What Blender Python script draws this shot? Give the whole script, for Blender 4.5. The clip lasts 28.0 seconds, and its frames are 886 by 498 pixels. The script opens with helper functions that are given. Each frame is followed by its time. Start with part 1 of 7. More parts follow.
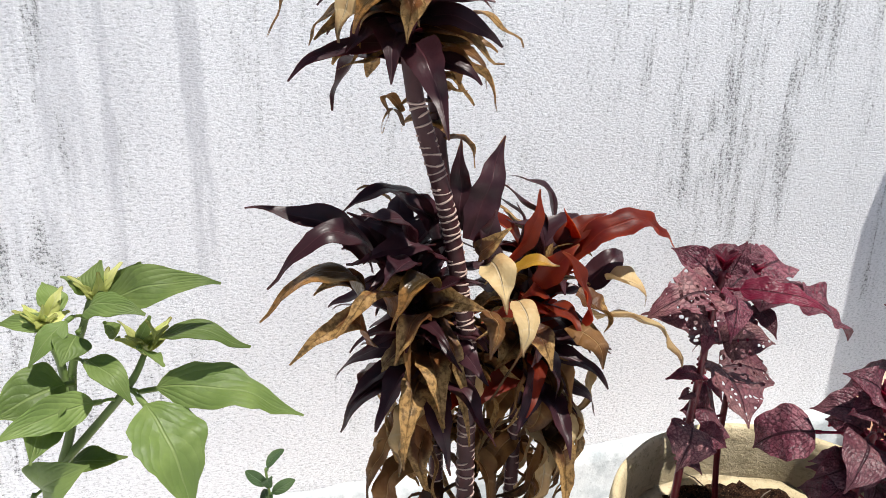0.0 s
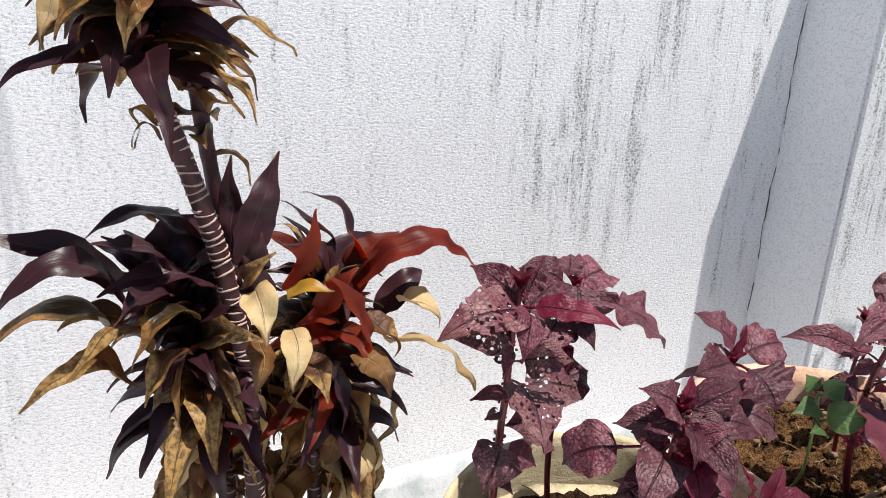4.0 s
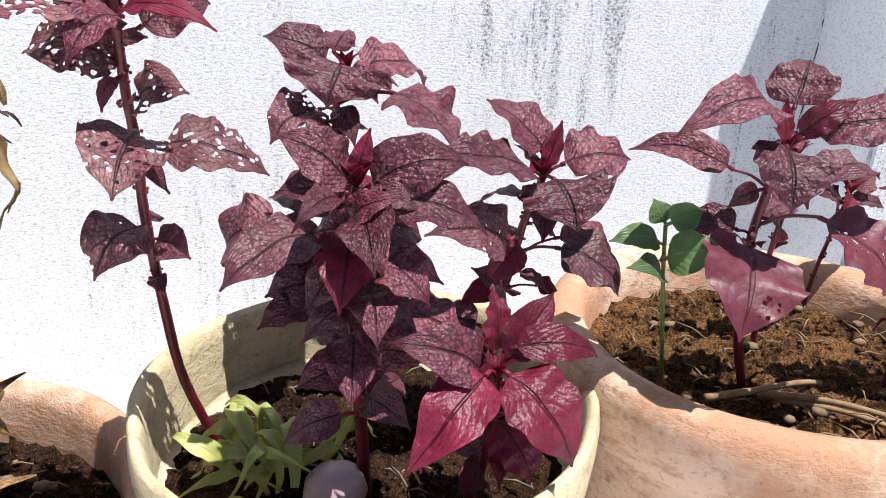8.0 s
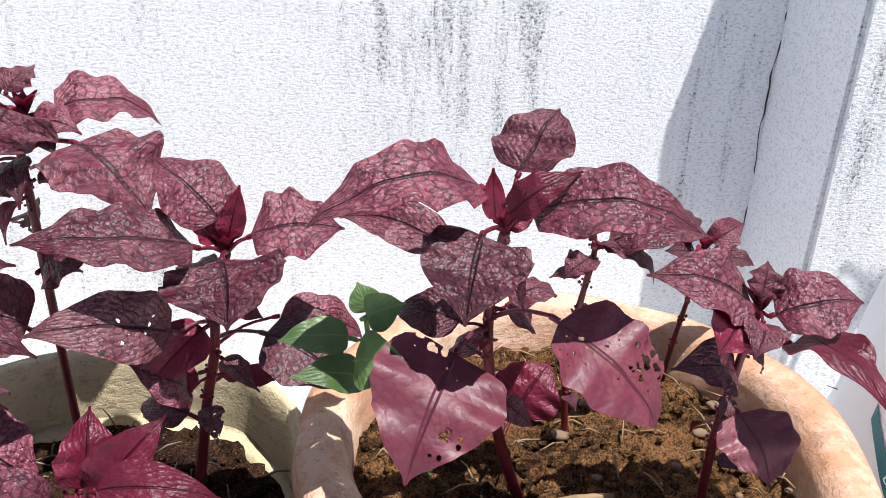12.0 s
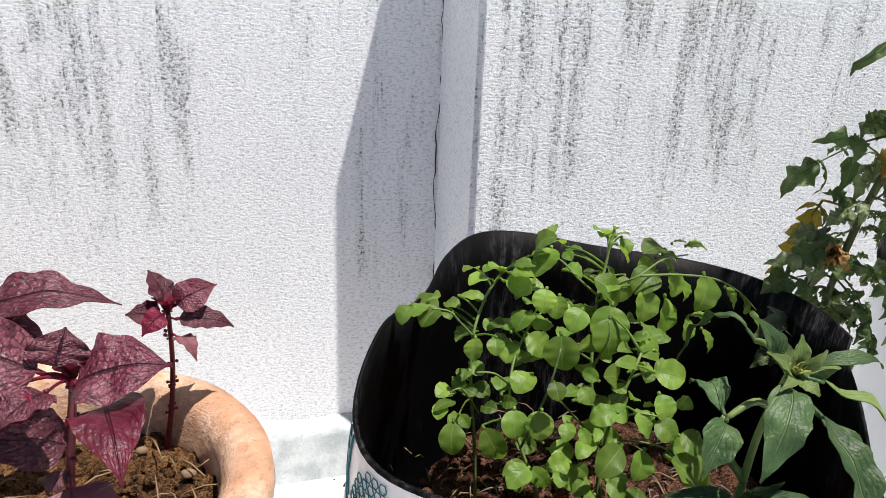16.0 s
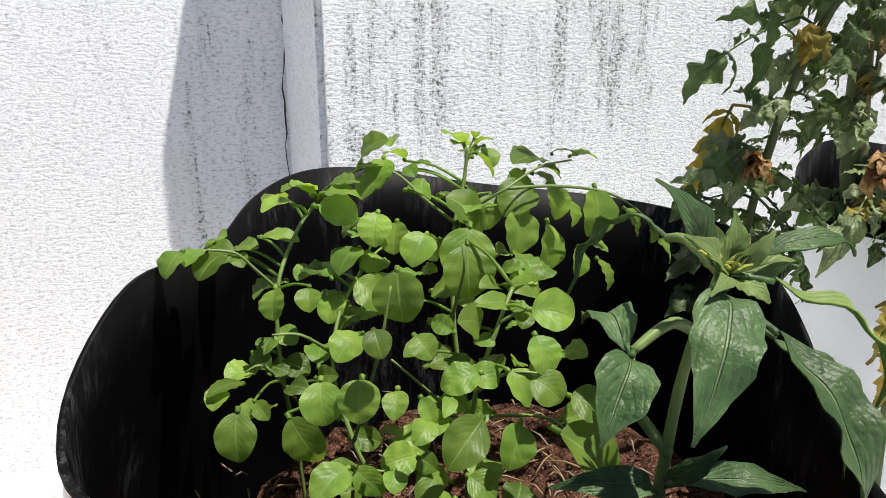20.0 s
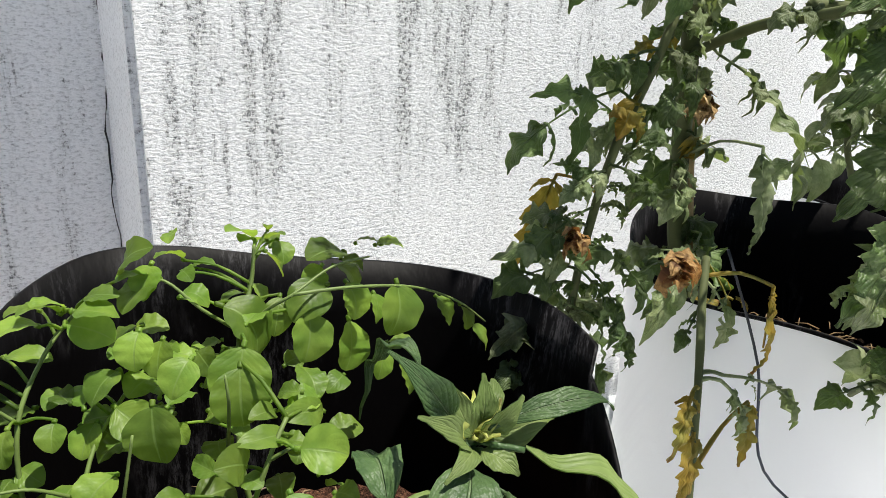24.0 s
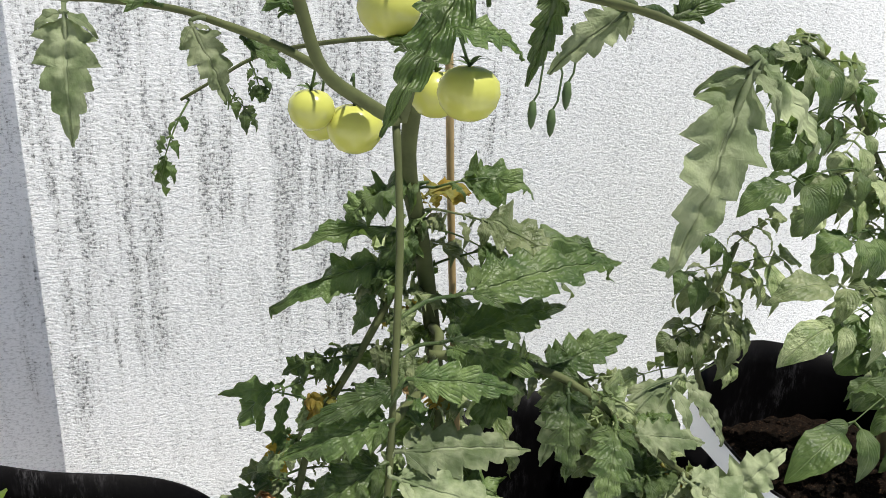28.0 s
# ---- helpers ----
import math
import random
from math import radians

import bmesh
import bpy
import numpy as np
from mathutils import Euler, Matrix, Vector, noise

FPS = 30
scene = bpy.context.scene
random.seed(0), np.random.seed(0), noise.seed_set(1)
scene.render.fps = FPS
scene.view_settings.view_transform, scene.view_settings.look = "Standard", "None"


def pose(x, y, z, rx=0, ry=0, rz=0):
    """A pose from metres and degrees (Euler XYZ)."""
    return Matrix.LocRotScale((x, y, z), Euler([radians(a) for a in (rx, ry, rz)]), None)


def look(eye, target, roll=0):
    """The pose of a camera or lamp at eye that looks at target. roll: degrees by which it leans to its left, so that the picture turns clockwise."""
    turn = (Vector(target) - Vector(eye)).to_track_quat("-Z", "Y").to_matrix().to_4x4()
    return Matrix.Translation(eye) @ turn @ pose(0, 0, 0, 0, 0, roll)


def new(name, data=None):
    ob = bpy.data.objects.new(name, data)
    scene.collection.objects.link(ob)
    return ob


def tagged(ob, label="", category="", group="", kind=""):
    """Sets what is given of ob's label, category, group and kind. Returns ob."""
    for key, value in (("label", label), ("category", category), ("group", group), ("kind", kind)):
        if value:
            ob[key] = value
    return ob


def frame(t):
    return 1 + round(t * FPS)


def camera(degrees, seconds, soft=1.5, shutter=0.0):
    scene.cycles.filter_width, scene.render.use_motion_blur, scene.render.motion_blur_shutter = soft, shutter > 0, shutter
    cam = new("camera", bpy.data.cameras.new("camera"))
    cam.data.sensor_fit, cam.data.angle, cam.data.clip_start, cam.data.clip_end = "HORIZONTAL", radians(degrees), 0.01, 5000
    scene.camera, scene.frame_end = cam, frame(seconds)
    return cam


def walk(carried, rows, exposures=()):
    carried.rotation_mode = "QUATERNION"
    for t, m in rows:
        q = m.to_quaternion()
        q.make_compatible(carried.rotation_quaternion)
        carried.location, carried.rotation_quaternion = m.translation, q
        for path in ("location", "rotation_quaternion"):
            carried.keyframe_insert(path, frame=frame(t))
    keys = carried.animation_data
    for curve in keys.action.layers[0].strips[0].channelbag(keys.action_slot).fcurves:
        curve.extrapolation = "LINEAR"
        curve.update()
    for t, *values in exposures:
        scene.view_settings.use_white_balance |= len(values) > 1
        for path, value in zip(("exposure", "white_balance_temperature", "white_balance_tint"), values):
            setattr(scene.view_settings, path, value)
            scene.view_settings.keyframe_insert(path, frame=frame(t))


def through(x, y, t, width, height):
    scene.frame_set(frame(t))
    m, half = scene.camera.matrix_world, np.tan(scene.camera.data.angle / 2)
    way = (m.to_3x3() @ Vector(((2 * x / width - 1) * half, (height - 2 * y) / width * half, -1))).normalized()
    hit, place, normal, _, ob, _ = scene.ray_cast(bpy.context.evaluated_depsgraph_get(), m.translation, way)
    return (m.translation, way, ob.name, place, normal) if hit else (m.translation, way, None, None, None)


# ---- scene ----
cam = camera(63.6, 28.0, 0.6)
PATH = [
    (0, (-0.004, 0.009, 0.964), (0.560, 1.821, 0.334), 1.2),
    (0.5, (-0.001, 0.032, 0.967), (0.628, 1.833, 0.367), 1.1),
    (1, (0.003, 0.039, 1.015), (0.630, 1.870, 0.510), 1.0),
    (1.5, (-0.019, 0.039, 1.048), (0.641, 1.875, 0.605), 2.1),
    (2, (-0.018, 0.006, 1.056), (0.638, 1.854, 0.660), 1.8),
    (2.5, (0.007, 0.018, 1.043), (0.733, 1.823, 0.577), 1.8),
    (3, (0.048, -0.006, 1.011), (0.824, 1.753, 0.461), 2.0),
    (3.5, (0.071, 0.007, 0.989), (0.892, 1.729, 0.387), 2.7),
    (5.5, (0.231, 0.016, 0.902), (0.972, 1.746, 0.226), 1.2),
    (6, (0.300, 0.014, 0.861), (0.933, 1.755, 0.106), 2.8),
    (6.5, (0.354, 0.014, 0.821), (0.866, 1.794, 0.067), 3.2),
    (7, (0.398, 0.016, 0.799), (0.855, 1.807, 0.036), 2.8),
    (7.5, (0.434, 0.013, 0.782), (0.881, 1.809, 0.025), 2.1),
    (8, (0.463, -0.002, 0.780), (0.934, 1.800, 0.052), 2.2),
    (8.5, (0.506, 0.002, 0.790), (0.977, 1.815, 0.089), 2.1),
    (9, (0.566, -0.022, 0.807), (1.084, 1.779, 0.109), 2.5),
    (9.5, (0.634, -0.019, 0.820), (1.105, 1.778, 0.079), 2.2),
    (10, (0.678, -0.004, 0.815), (1.092, 1.800, 0.056), 1.0),
    (10.5, (0.707, 0.021, 0.815), (1.098, 1.831, 0.059), 0.0),
    (11, (0.730, 0.047, 0.816), (1.100, 1.841, 0.014), 0.8),
    (11.5, (0.736, 0.069, 0.816), (1.079, 1.863, 0.001), 1.3),
    (13.5, (0.806, 0.070, 0.831), (0.989, 1.939, 0.142), 0.4),
    (14, (0.855, 0.051, 0.831), (1.092, 1.920, 0.158), 1.4),
    (14.5, (0.912, 0.038, 0.815), (1.192, 1.904, 0.152), 1.3),
    (15, (0.991, 0.017, 0.828), (1.350, 1.872, 0.173), 1.5),
    (15.5, (1.050, 0.011, 0.833), (1.553, 1.840, 0.197), 2.5),
    (16, (1.107, -0.001, 0.829), (1.677, 1.805, 0.184), 2.3),
    (16.5, (1.147, -0.003, 0.821), (1.781, 1.773, 0.156), 2.5),
    (17, (1.178, -0.004, 0.818), (1.858, 1.742, 0.119), 2.7),
    (17.5, (1.202, 0.009, 0.815), (1.932, 1.735, 0.117), 3.6),
    (18, (1.214, 0.032, 0.788), (1.911, 1.753, 0.046), 2.2),
    (18.5, (1.228, 0.075, 0.766), (1.954, 1.803, 0.069), 1.5),
    (19, (1.227, 0.110, 0.725), (1.977, 1.861, 0.117), 0.2),
    (19.5, (1.234, 0.120, 0.701), (2.017, 1.866, 0.118), 0.9),
    (20, (1.232, 0.122, 0.706), (2.018, 1.863, 0.113), 0.1),
    (20.5, (1.234, 0.145, 0.699), (2.032, 1.877, 0.094), 0.5),
    (22.5, (1.226, 0.181, 0.670), (2.097, 1.868, 0.042), 1.6),
    (23, (1.236, 0.169, 0.681), (2.173, 1.810, 0.027), 1.8),
    (23.5, (1.265, 0.149, 0.717), (2.232, 1.785, 0.093), 1.9),
    (24, (1.314, 0.137, 0.759), (2.356, 1.741, 0.176), 1.8),
    (24.5, (1.350, 0.121, 0.803), (2.466, 1.686, 0.250), 2.0),
    (25, (1.395, 0.065, 0.844), (2.505, 1.633, 0.287), 1.4),
    (25.5, (1.442, -0.018, 0.917), (2.510, 1.580, 0.366), 2.6),
    (26, (1.554, -0.064, 0.990), (2.496, 1.618, 0.459), 4.1),
    (26.5, (1.609, -0.066, 1.043), (2.420, 1.666, 0.459), 3.4),
    (27, (1.645, -0.048, 1.070), (2.361, 1.721, 0.471), 3.0),
    (27.5, (1.629, -0.060, 1.067), (2.327, 1.727, 0.499), 3.5),
    (28, (1.675, -0.069, 1.064), (2.305, 1.731, 0.459), 2.5),
]
walk(cam, [(t, look(eye, target, roll)) for t, eye, target, roll in PATH], [(0,.4,6500,10),(5,.45,6450,10),(7,.6,6350,10),(8,.72,6250,11),(9,.78,6200,11),(11,.82,6200,11),(12.5,.7,6250,11),(14,.5,6300,11),(16,.5,6500,10),(18,.6,6550,9),(20.5,.75,6600,8.5),(22.5,.95,6650,8),(24,.65,6700,7),(26,.38,6700,7.5),(28,.5,6700,7.5)])

# ---- world, sun ----
SUN_WAY = Vector((0.182, -0.178, 0.75)).normalized()
world = bpy.data.worlds.new("sky")
scene.world = world
world.use_nodes = True
wn = world.node_tree.nodes
sky = wn.new("ShaderNodeTexSky")
sky.sky_type, sky.sun_disc = "NISHITA", False
sky.sun_elevation = math.asin(SUN_WAY.z)
sky.sun_rotation = math.atan2(SUN_WAY.x, SUN_WAY.y)
world.node_tree.links.new(sky.outputs["Color"], wn["Background"].inputs["Color"])
wn["Background"].inputs["Strength"].default_value = 0.055
sun = new("sun", bpy.data.lights.new("sun", "SUN"))
sun.data.energy, sun.data.angle, sun.data.color = 5.0, radians(0.5), (1.0, 0.96, 0.9)
sun.matrix_world = look(SUN_WAY * 6, (0, 0, 0))


# ---- materials ----
class Nodes:
    """A material with short calls for its nodes."""

    def __init__(self, name, rough=0.6, spec=0.4):
        self.mat = bpy.data.materials.new(name)
        self.mat.use_nodes = True
        self.tree = self.mat.node_tree
        self.shader = self.tree.nodes["Principled BSDF"]
        self.shader.inputs["Roughness"].default_value = rough
        self.shader.inputs["Specular IOR Level"].default_value = spec

    def node(self, kind, **values):
        made = self.tree.nodes.new("ShaderNode" + kind)
        for key, value in values.items():
            made.inputs[key.replace("_", " ")].default_value = value
        return made

    def link(self, out, into):
        self.tree.links.new(out, into)

    def feed(self, socket, value):
        if isinstance(value, (int, float)):
            socket.default_value = value
        elif isinstance(value, tuple):
            socket.default_value = value if len(value) == 4 else (*value, 1)
        else:
            self.link(value, socket)

    def math(self, op, a, b=0.0, c=0.0, clamp=False):
        made = self.tree.nodes.new("ShaderNodeMath")
        made.operation, made.use_clamp = op, clamp
        for socket, value in zip(made.inputs, (a, b, c)):
            self.feed(socket, value)
        return made.outputs[0]

    def mix(self, factor, a, b, way="MIX"):
        made = self.tree.nodes.new("ShaderNodeMix")
        made.data_type, made.blend_type = "RGBA", way
        self.feed(made.inputs["Factor"], factor)
        self.feed(made.inputs["A"], a)
        self.feed(made.inputs["B"], b)
        return made.outputs["Result"]

    def ramp(self, value, low, high):
        made = self.tree.nodes.new("ShaderNodeMapRange")
        made.interpolation_type = "SMOOTHSTEP"
        self.feed(made.inputs["Value"], value)
        self.feed(made.inputs["From Min"], low)
        self.feed(made.inputs["From Max"], high)
        return made.outputs["Result"]

    def place(self, which="Object"):
        return self.tree.nodes.new("ShaderNodeTexCoord").outputs[which]

    def scaled(self, vector, x, y, z):
        made = self.node("Mapping", Scale=(x, y, z))
        self.link(vector, made.inputs["Vector"])
        return made.outputs["Vector"]

    def noise(self, vector, scale, detail=4.0, rough=0.6):
        made = self.node("TexNoise", Scale=scale, Detail=detail, Roughness=rough)
        self.link(vector, made.inputs["Vector"])
        return made.outputs["Fac"]

    def cells(self, vector, scale, out="Distance"):
        made = self.node("TexVoronoi", Scale=scale)
        self.link(vector, made.inputs["Vector"])
        return made.outputs[out]

    def split(self, vector):
        made = self.tree.nodes.new("ShaderNodeSeparateXYZ")
        self.link(vector, made.inputs[0])
        return made.outputs

    def chance(self):
        return self.tree.nodes.new("ShaderNodeObjectInfo").outputs["Random"]

    def bump(self, height, strength=0.5, distance=0.002):
        made = self.node("Bump", Strength=strength, Distance=distance)
        self.link(height, made.inputs["Height"])
        self.link(made.outputs["Normal"], self.shader.inputs["Normal"])
        return made.outputs["Normal"]

    def colour(self, value):
        self.feed(self.shader.inputs["Base Color"], value)

    def rough(self, value):
        self.feed(self.shader.inputs["Roughness"], value)


def plaster(name, streaks, grey_bands, tint, grime, ripple=1.0, base_dirt=0.12):
    """Lime-washed plaster: black mildew that speckles the grain in broken running streaks (x, half width, top, foot,
    force), and soft grey upright bands.
    """
    m = Nodes(name, 0.9, 0.12)
    p = m.place()
    x, y, z = m.split(p)
    grain = m.noise(m.scaled(p, 0.6, 1, 1.3), 220, 4, 0.7)
    wave = m.noise(m.scaled(p, 0.5, 1, 1.4), 85, 3, 0.6)
    speck = m.noise(m.scaled(p, 1, 1, 0.7), 260, 5, 0.8)
    cloud = m.noise(p, 3.2, 4, 0.6)
    run = m.noise(m.scaled(p, 1, 1, 0.05), 60, 5, 0.7)
    patch = m.noise(m.scaled(p, 1, 1, 0.3), 26, 5, 0.75)
    wander = m.math("MULTIPLY", m.math("SUBTRACT", m.noise(m.scaled(p, 1, 1, 0.6), 4, 4), 0.5), 0.09)
    fray = m.math("MULTIPLY", m.math("SUBTRACT", m.noise(m.scaled(p, 1, 1, 0.25), 40, 4, 0.7), 0.5), 0.035)
    bent = m.math("ADD", m.math("ADD", x, wander), fray)

    def band(rows):
        total = None
        for sx, half, top, foot, force in rows:
            off = m.math("ABSOLUTE", m.math("SUBTRACT", bent, sx))
            across = m.math("SUBTRACT", 1.0, m.ramp(off, 0.0, half))
            along = m.math("MULTIPLY", m.ramp(z, foot - 0.06, foot + 0.14), m.math("SUBTRACT", 1.0, m.ramp(z, top - 0.14, top + 0.06)))
            one = m.math("MULTIPLY", m.math("MULTIPLY", across, along), force)
            total = one if total is None else m.math("MAXIMUM", total, one)
        return total

    broken = m.math("MULTIPLY", m.ramp(run, 0.36, 0.62), m.ramp(patch, 0.36, 0.60))
    mould = m.math("MULTIPLY", band(streaks), m.math("ADD", 0.18, broken))
    low = m.math("MULTIPLY", m.math("SUBTRACT", 1.0, m.ramp(z, 0.06, 0.24)), base_dirt)
    veil = m.math("MULTIPLY", m.math("MULTIPLY", m.math("ADD", 0.15, m.ramp(run, 0.44, 0.66)), m.ramp(patch, 0.36, 0.66)), m.math("MULTIPLY", m.math("MULTIPLY", m.math("ADD", 0.25, m.ramp(z, 0.45, 1.0)), m.math("SUBTRACT", 1.0, m.math("MULTIPLY", m.ramp(x, 1.95, 2.3), 0.7))), grime))
    field = m.math("ADD", m.math("ADD", mould, low), veil)
    pores = m.math("ADD", m.math("MULTIPLY", speck, 0.62), m.math("MULTIPLY", m.math("SUBTRACT", 1.0, grain), 0.38))
    dots = m.ramp(m.math("ADD", pores, m.math("MULTIPLY", m.math("MINIMUM", field, 1.0), 0.10)), 0.56, 0.70)
    soft = m.math("MULTIPLY", m.ramp(field, 0.05, 1.0), 0.25)
    base = m.mix(m.ramp(cloud, 0.3, 0.75), tint, tuple(0.955 * v for v in tint))
    base = m.mix(m.math("MULTIPLY", m.ramp(grain, 0.54, 0.30), 0.75), base, (0.44, 0.45, 0.48))
    if grey_bands:
        greying = m.math("MULTIPLY", m.ramp(band(grey_bands), 0.05, 0.75), m.math("ADD", 0.15, m.math("MULTIPLY", m.ramp(m.noise(m.scaled(p, 1, 1, 0.12), 26, 4, 0.7), 0.36, 0.6), 0.75)))
        base = m.mix(m.math("MULTIPLY", greying, 0.6), base, (0.43, 0.44, 0.48))
    base = m.mix(soft, base, (0.34, 0.36, 0.36))
    base = m.mix(m.math("MULTIPLY", dots, m.math("ADD", 0.5, m.math("MULTIPLY", m.ramp(field, 0.1, 0.9), 0.35))), base, (0.06, 0.065, 0.068))
    m.colour(base)
    m.bump(m.math("ADD", m.math("MULTIPLY", wave, 0.28), m.math("MULTIPLY", grain, 0.7)), 0.95 * ripple, 0.0044)
    return m.mat


def cement(name, light, dark, scale=14):
    m = Nodes(name, 0.85, 0.2)
    p = m.place()
    big, small = m.noise(p, scale, 5, 0.65), m.noise(p, scale * 9, 4, 0.7)
    base = m.mix(m.ramp(big, 0.38, 0.66), light, dark)
    base = m.mix(m.math("MULTIPLY", m.ramp(small, 0.55, 0.75), 0.5), base, tuple(0.6 * v for v in dark))
    m.colour(base)
    m.bump(m.math("ADD", small, m.math("MULTIPLY", big, 0.6)), 0.5, 0.003)
    return m.mat


def fired_clay(name, base_colour, pale, stain):
    m = Nodes(name, 0.85, 0.2)
    p = m.place()
    big, mid, small = m.noise(p, 9, 5, 0.7), m.noise(m.scaled(p, 1, 1, 2.0), 30, 6, 0.75), m.noise(p, 190, 4, 0.7)
    chips = m.cells(p, 34)
    base = m.mix(m.ramp(big, 0.4, 0.62), base_colour, pale)
    base = m.mix(m.math("MULTIPLY", m.ramp(mid, 0.50, 0.64), 0.7), base, stain)
    base = m.mix(m.math("MULTIPLY", m.ramp(small, 0.54, 0.7), 0.45), base, tuple(0.45 * v for v in stain))
    base = m.mix(m.math("MULTIPLY", m.math("SUBTRACT", 1.0, m.ramp(chips, 0.06, 0.16)), m.math("MULTIPLY", m.ramp(big, 0.5, 0.6), 0.5)), base, tuple(0.35 * v for v in stain))
    m.colour(base)
    m.bump(m.math("ADD", m.math("MULTIPLY", mid, 0.9), m.math("MULTIPLY", small, 0.5)), 0.8, 0.004)
    return m.mat


def earth(name, dark, light, scale=60, bits=(0.0, 0.0, 0.0)):
    m = Nodes(name, 0.95, 0.08)
    p = m.place()
    big, small, fine = m.noise(p, scale * 0.3, 4, 0.6), m.noise(p, scale * 2.2, 5, 0.8), m.noise(p, scale * 8, 3, 0.7)
    base = m.mix(m.ramp(m.math("ADD", m.math("MULTIPLY", big, 0.4), m.math("MULTIPLY", small, 0.6)), 0.40, 0.60), dark, light)
    base = m.mix(m.math("MULTIPLY", m.ramp(fine, 0.52, 0.40), 0.75), base, tuple(0.35 * v for v in dark))
    if sum(bits):
        base = m.mix(m.math("MULTIPLY", m.ramp(m.noise(m.scaled(p, 1, 2.2, 1), scale * 5, 2, 0.5), 0.64, 0.70), 0.8), base, bits)
    m.colour(base)
    m.bump(m.math("ADD", m.math("MULTIPLY", small, 1.0), m.math("MULTIPLY", fine, 0.5)), 1.0, 0.008)
    return m.mat


def plain(name, colour, rough=0.5, spec=0.4, metal=0.0, grain=0.25, scale=40):
    m = Nodes(name, rough, spec)
    p = m.place()
    n = m.noise(p, scale, 4, 0.6)
    m.shader.inputs["Metallic"].default_value = metal
    m.colour(m.mix(m.math("MULTIPLY", m.ramp(n, 0.35, 0.7), grain), colour, tuple(0.45 * v for v in colour)))
    m.bump(n, 0.2, 0.001)
    return m.mat


def bag_cloth(name):
    """Laminated white cloth: shiny, with long slanting folds and a fine weave."""
    m = Nodes(name, 0.32, 0.5)
    p = m.place()
    x, y, z = m.split(p)
    slant = m.math("ADD", m.math("MULTIPLY", z, 0.55), m.math("ADD", x, m.math("MULTIPLY", y, 0.6)))
    bent = m.math("ADD", slant, m.math("MULTIPLY", m.noise(p, 5, 3, 0.5), 0.12))
    lined = m.node("CombineXYZ")
    m.link(bent, lined.inputs[0])
    folds = m.noise(lined.outputs[0], 16, 3, 0.5)
    weave = m.noise(p, 420, 2, 0.5)
    stain = m.noise(p, 9, 5, 0.7)
    m.colour(m.mix(m.math("MULTIPLY", m.ramp(stain, 0.55, 0.75), 0.3), (0.80, 0.81, 0.83), (0.55, 0.52, 0.48)))
    m.bump(m.math("ADD", m.math("MULTIPLY", folds, 0.5), m.math("MULTIPLY", weave, 0.04)), 0.3, 0.008)
    return m.mat


def lining(name):
    """Black plastic sheet, dull, with a thin film of dust in scratches."""
    m = Nodes(name, 0.5, 0.07)
    p = m.place()
    dust = m.math("MULTIPLY", m.ramp(m.noise(m.scaled(p, 1, 1, 0.5), 9, 4, 0.6), 0.48, 0.68), m.ramp(m.noise(m.scaled(p, 1, 1, 0.2), 120, 5, 0.85), 0.46, 0.66))
    m.colour(m.mix(m.math("MULTIPLY", dust, 0.7), (0.0022, 0.002, 0.0024), (0.09, 0.087, 0.096)))
    m.bump(m.noise(m.scaled(p, 1, 1, 0.5), 30, 4, 0.6), 0.2, 0.006)
    return m.mat


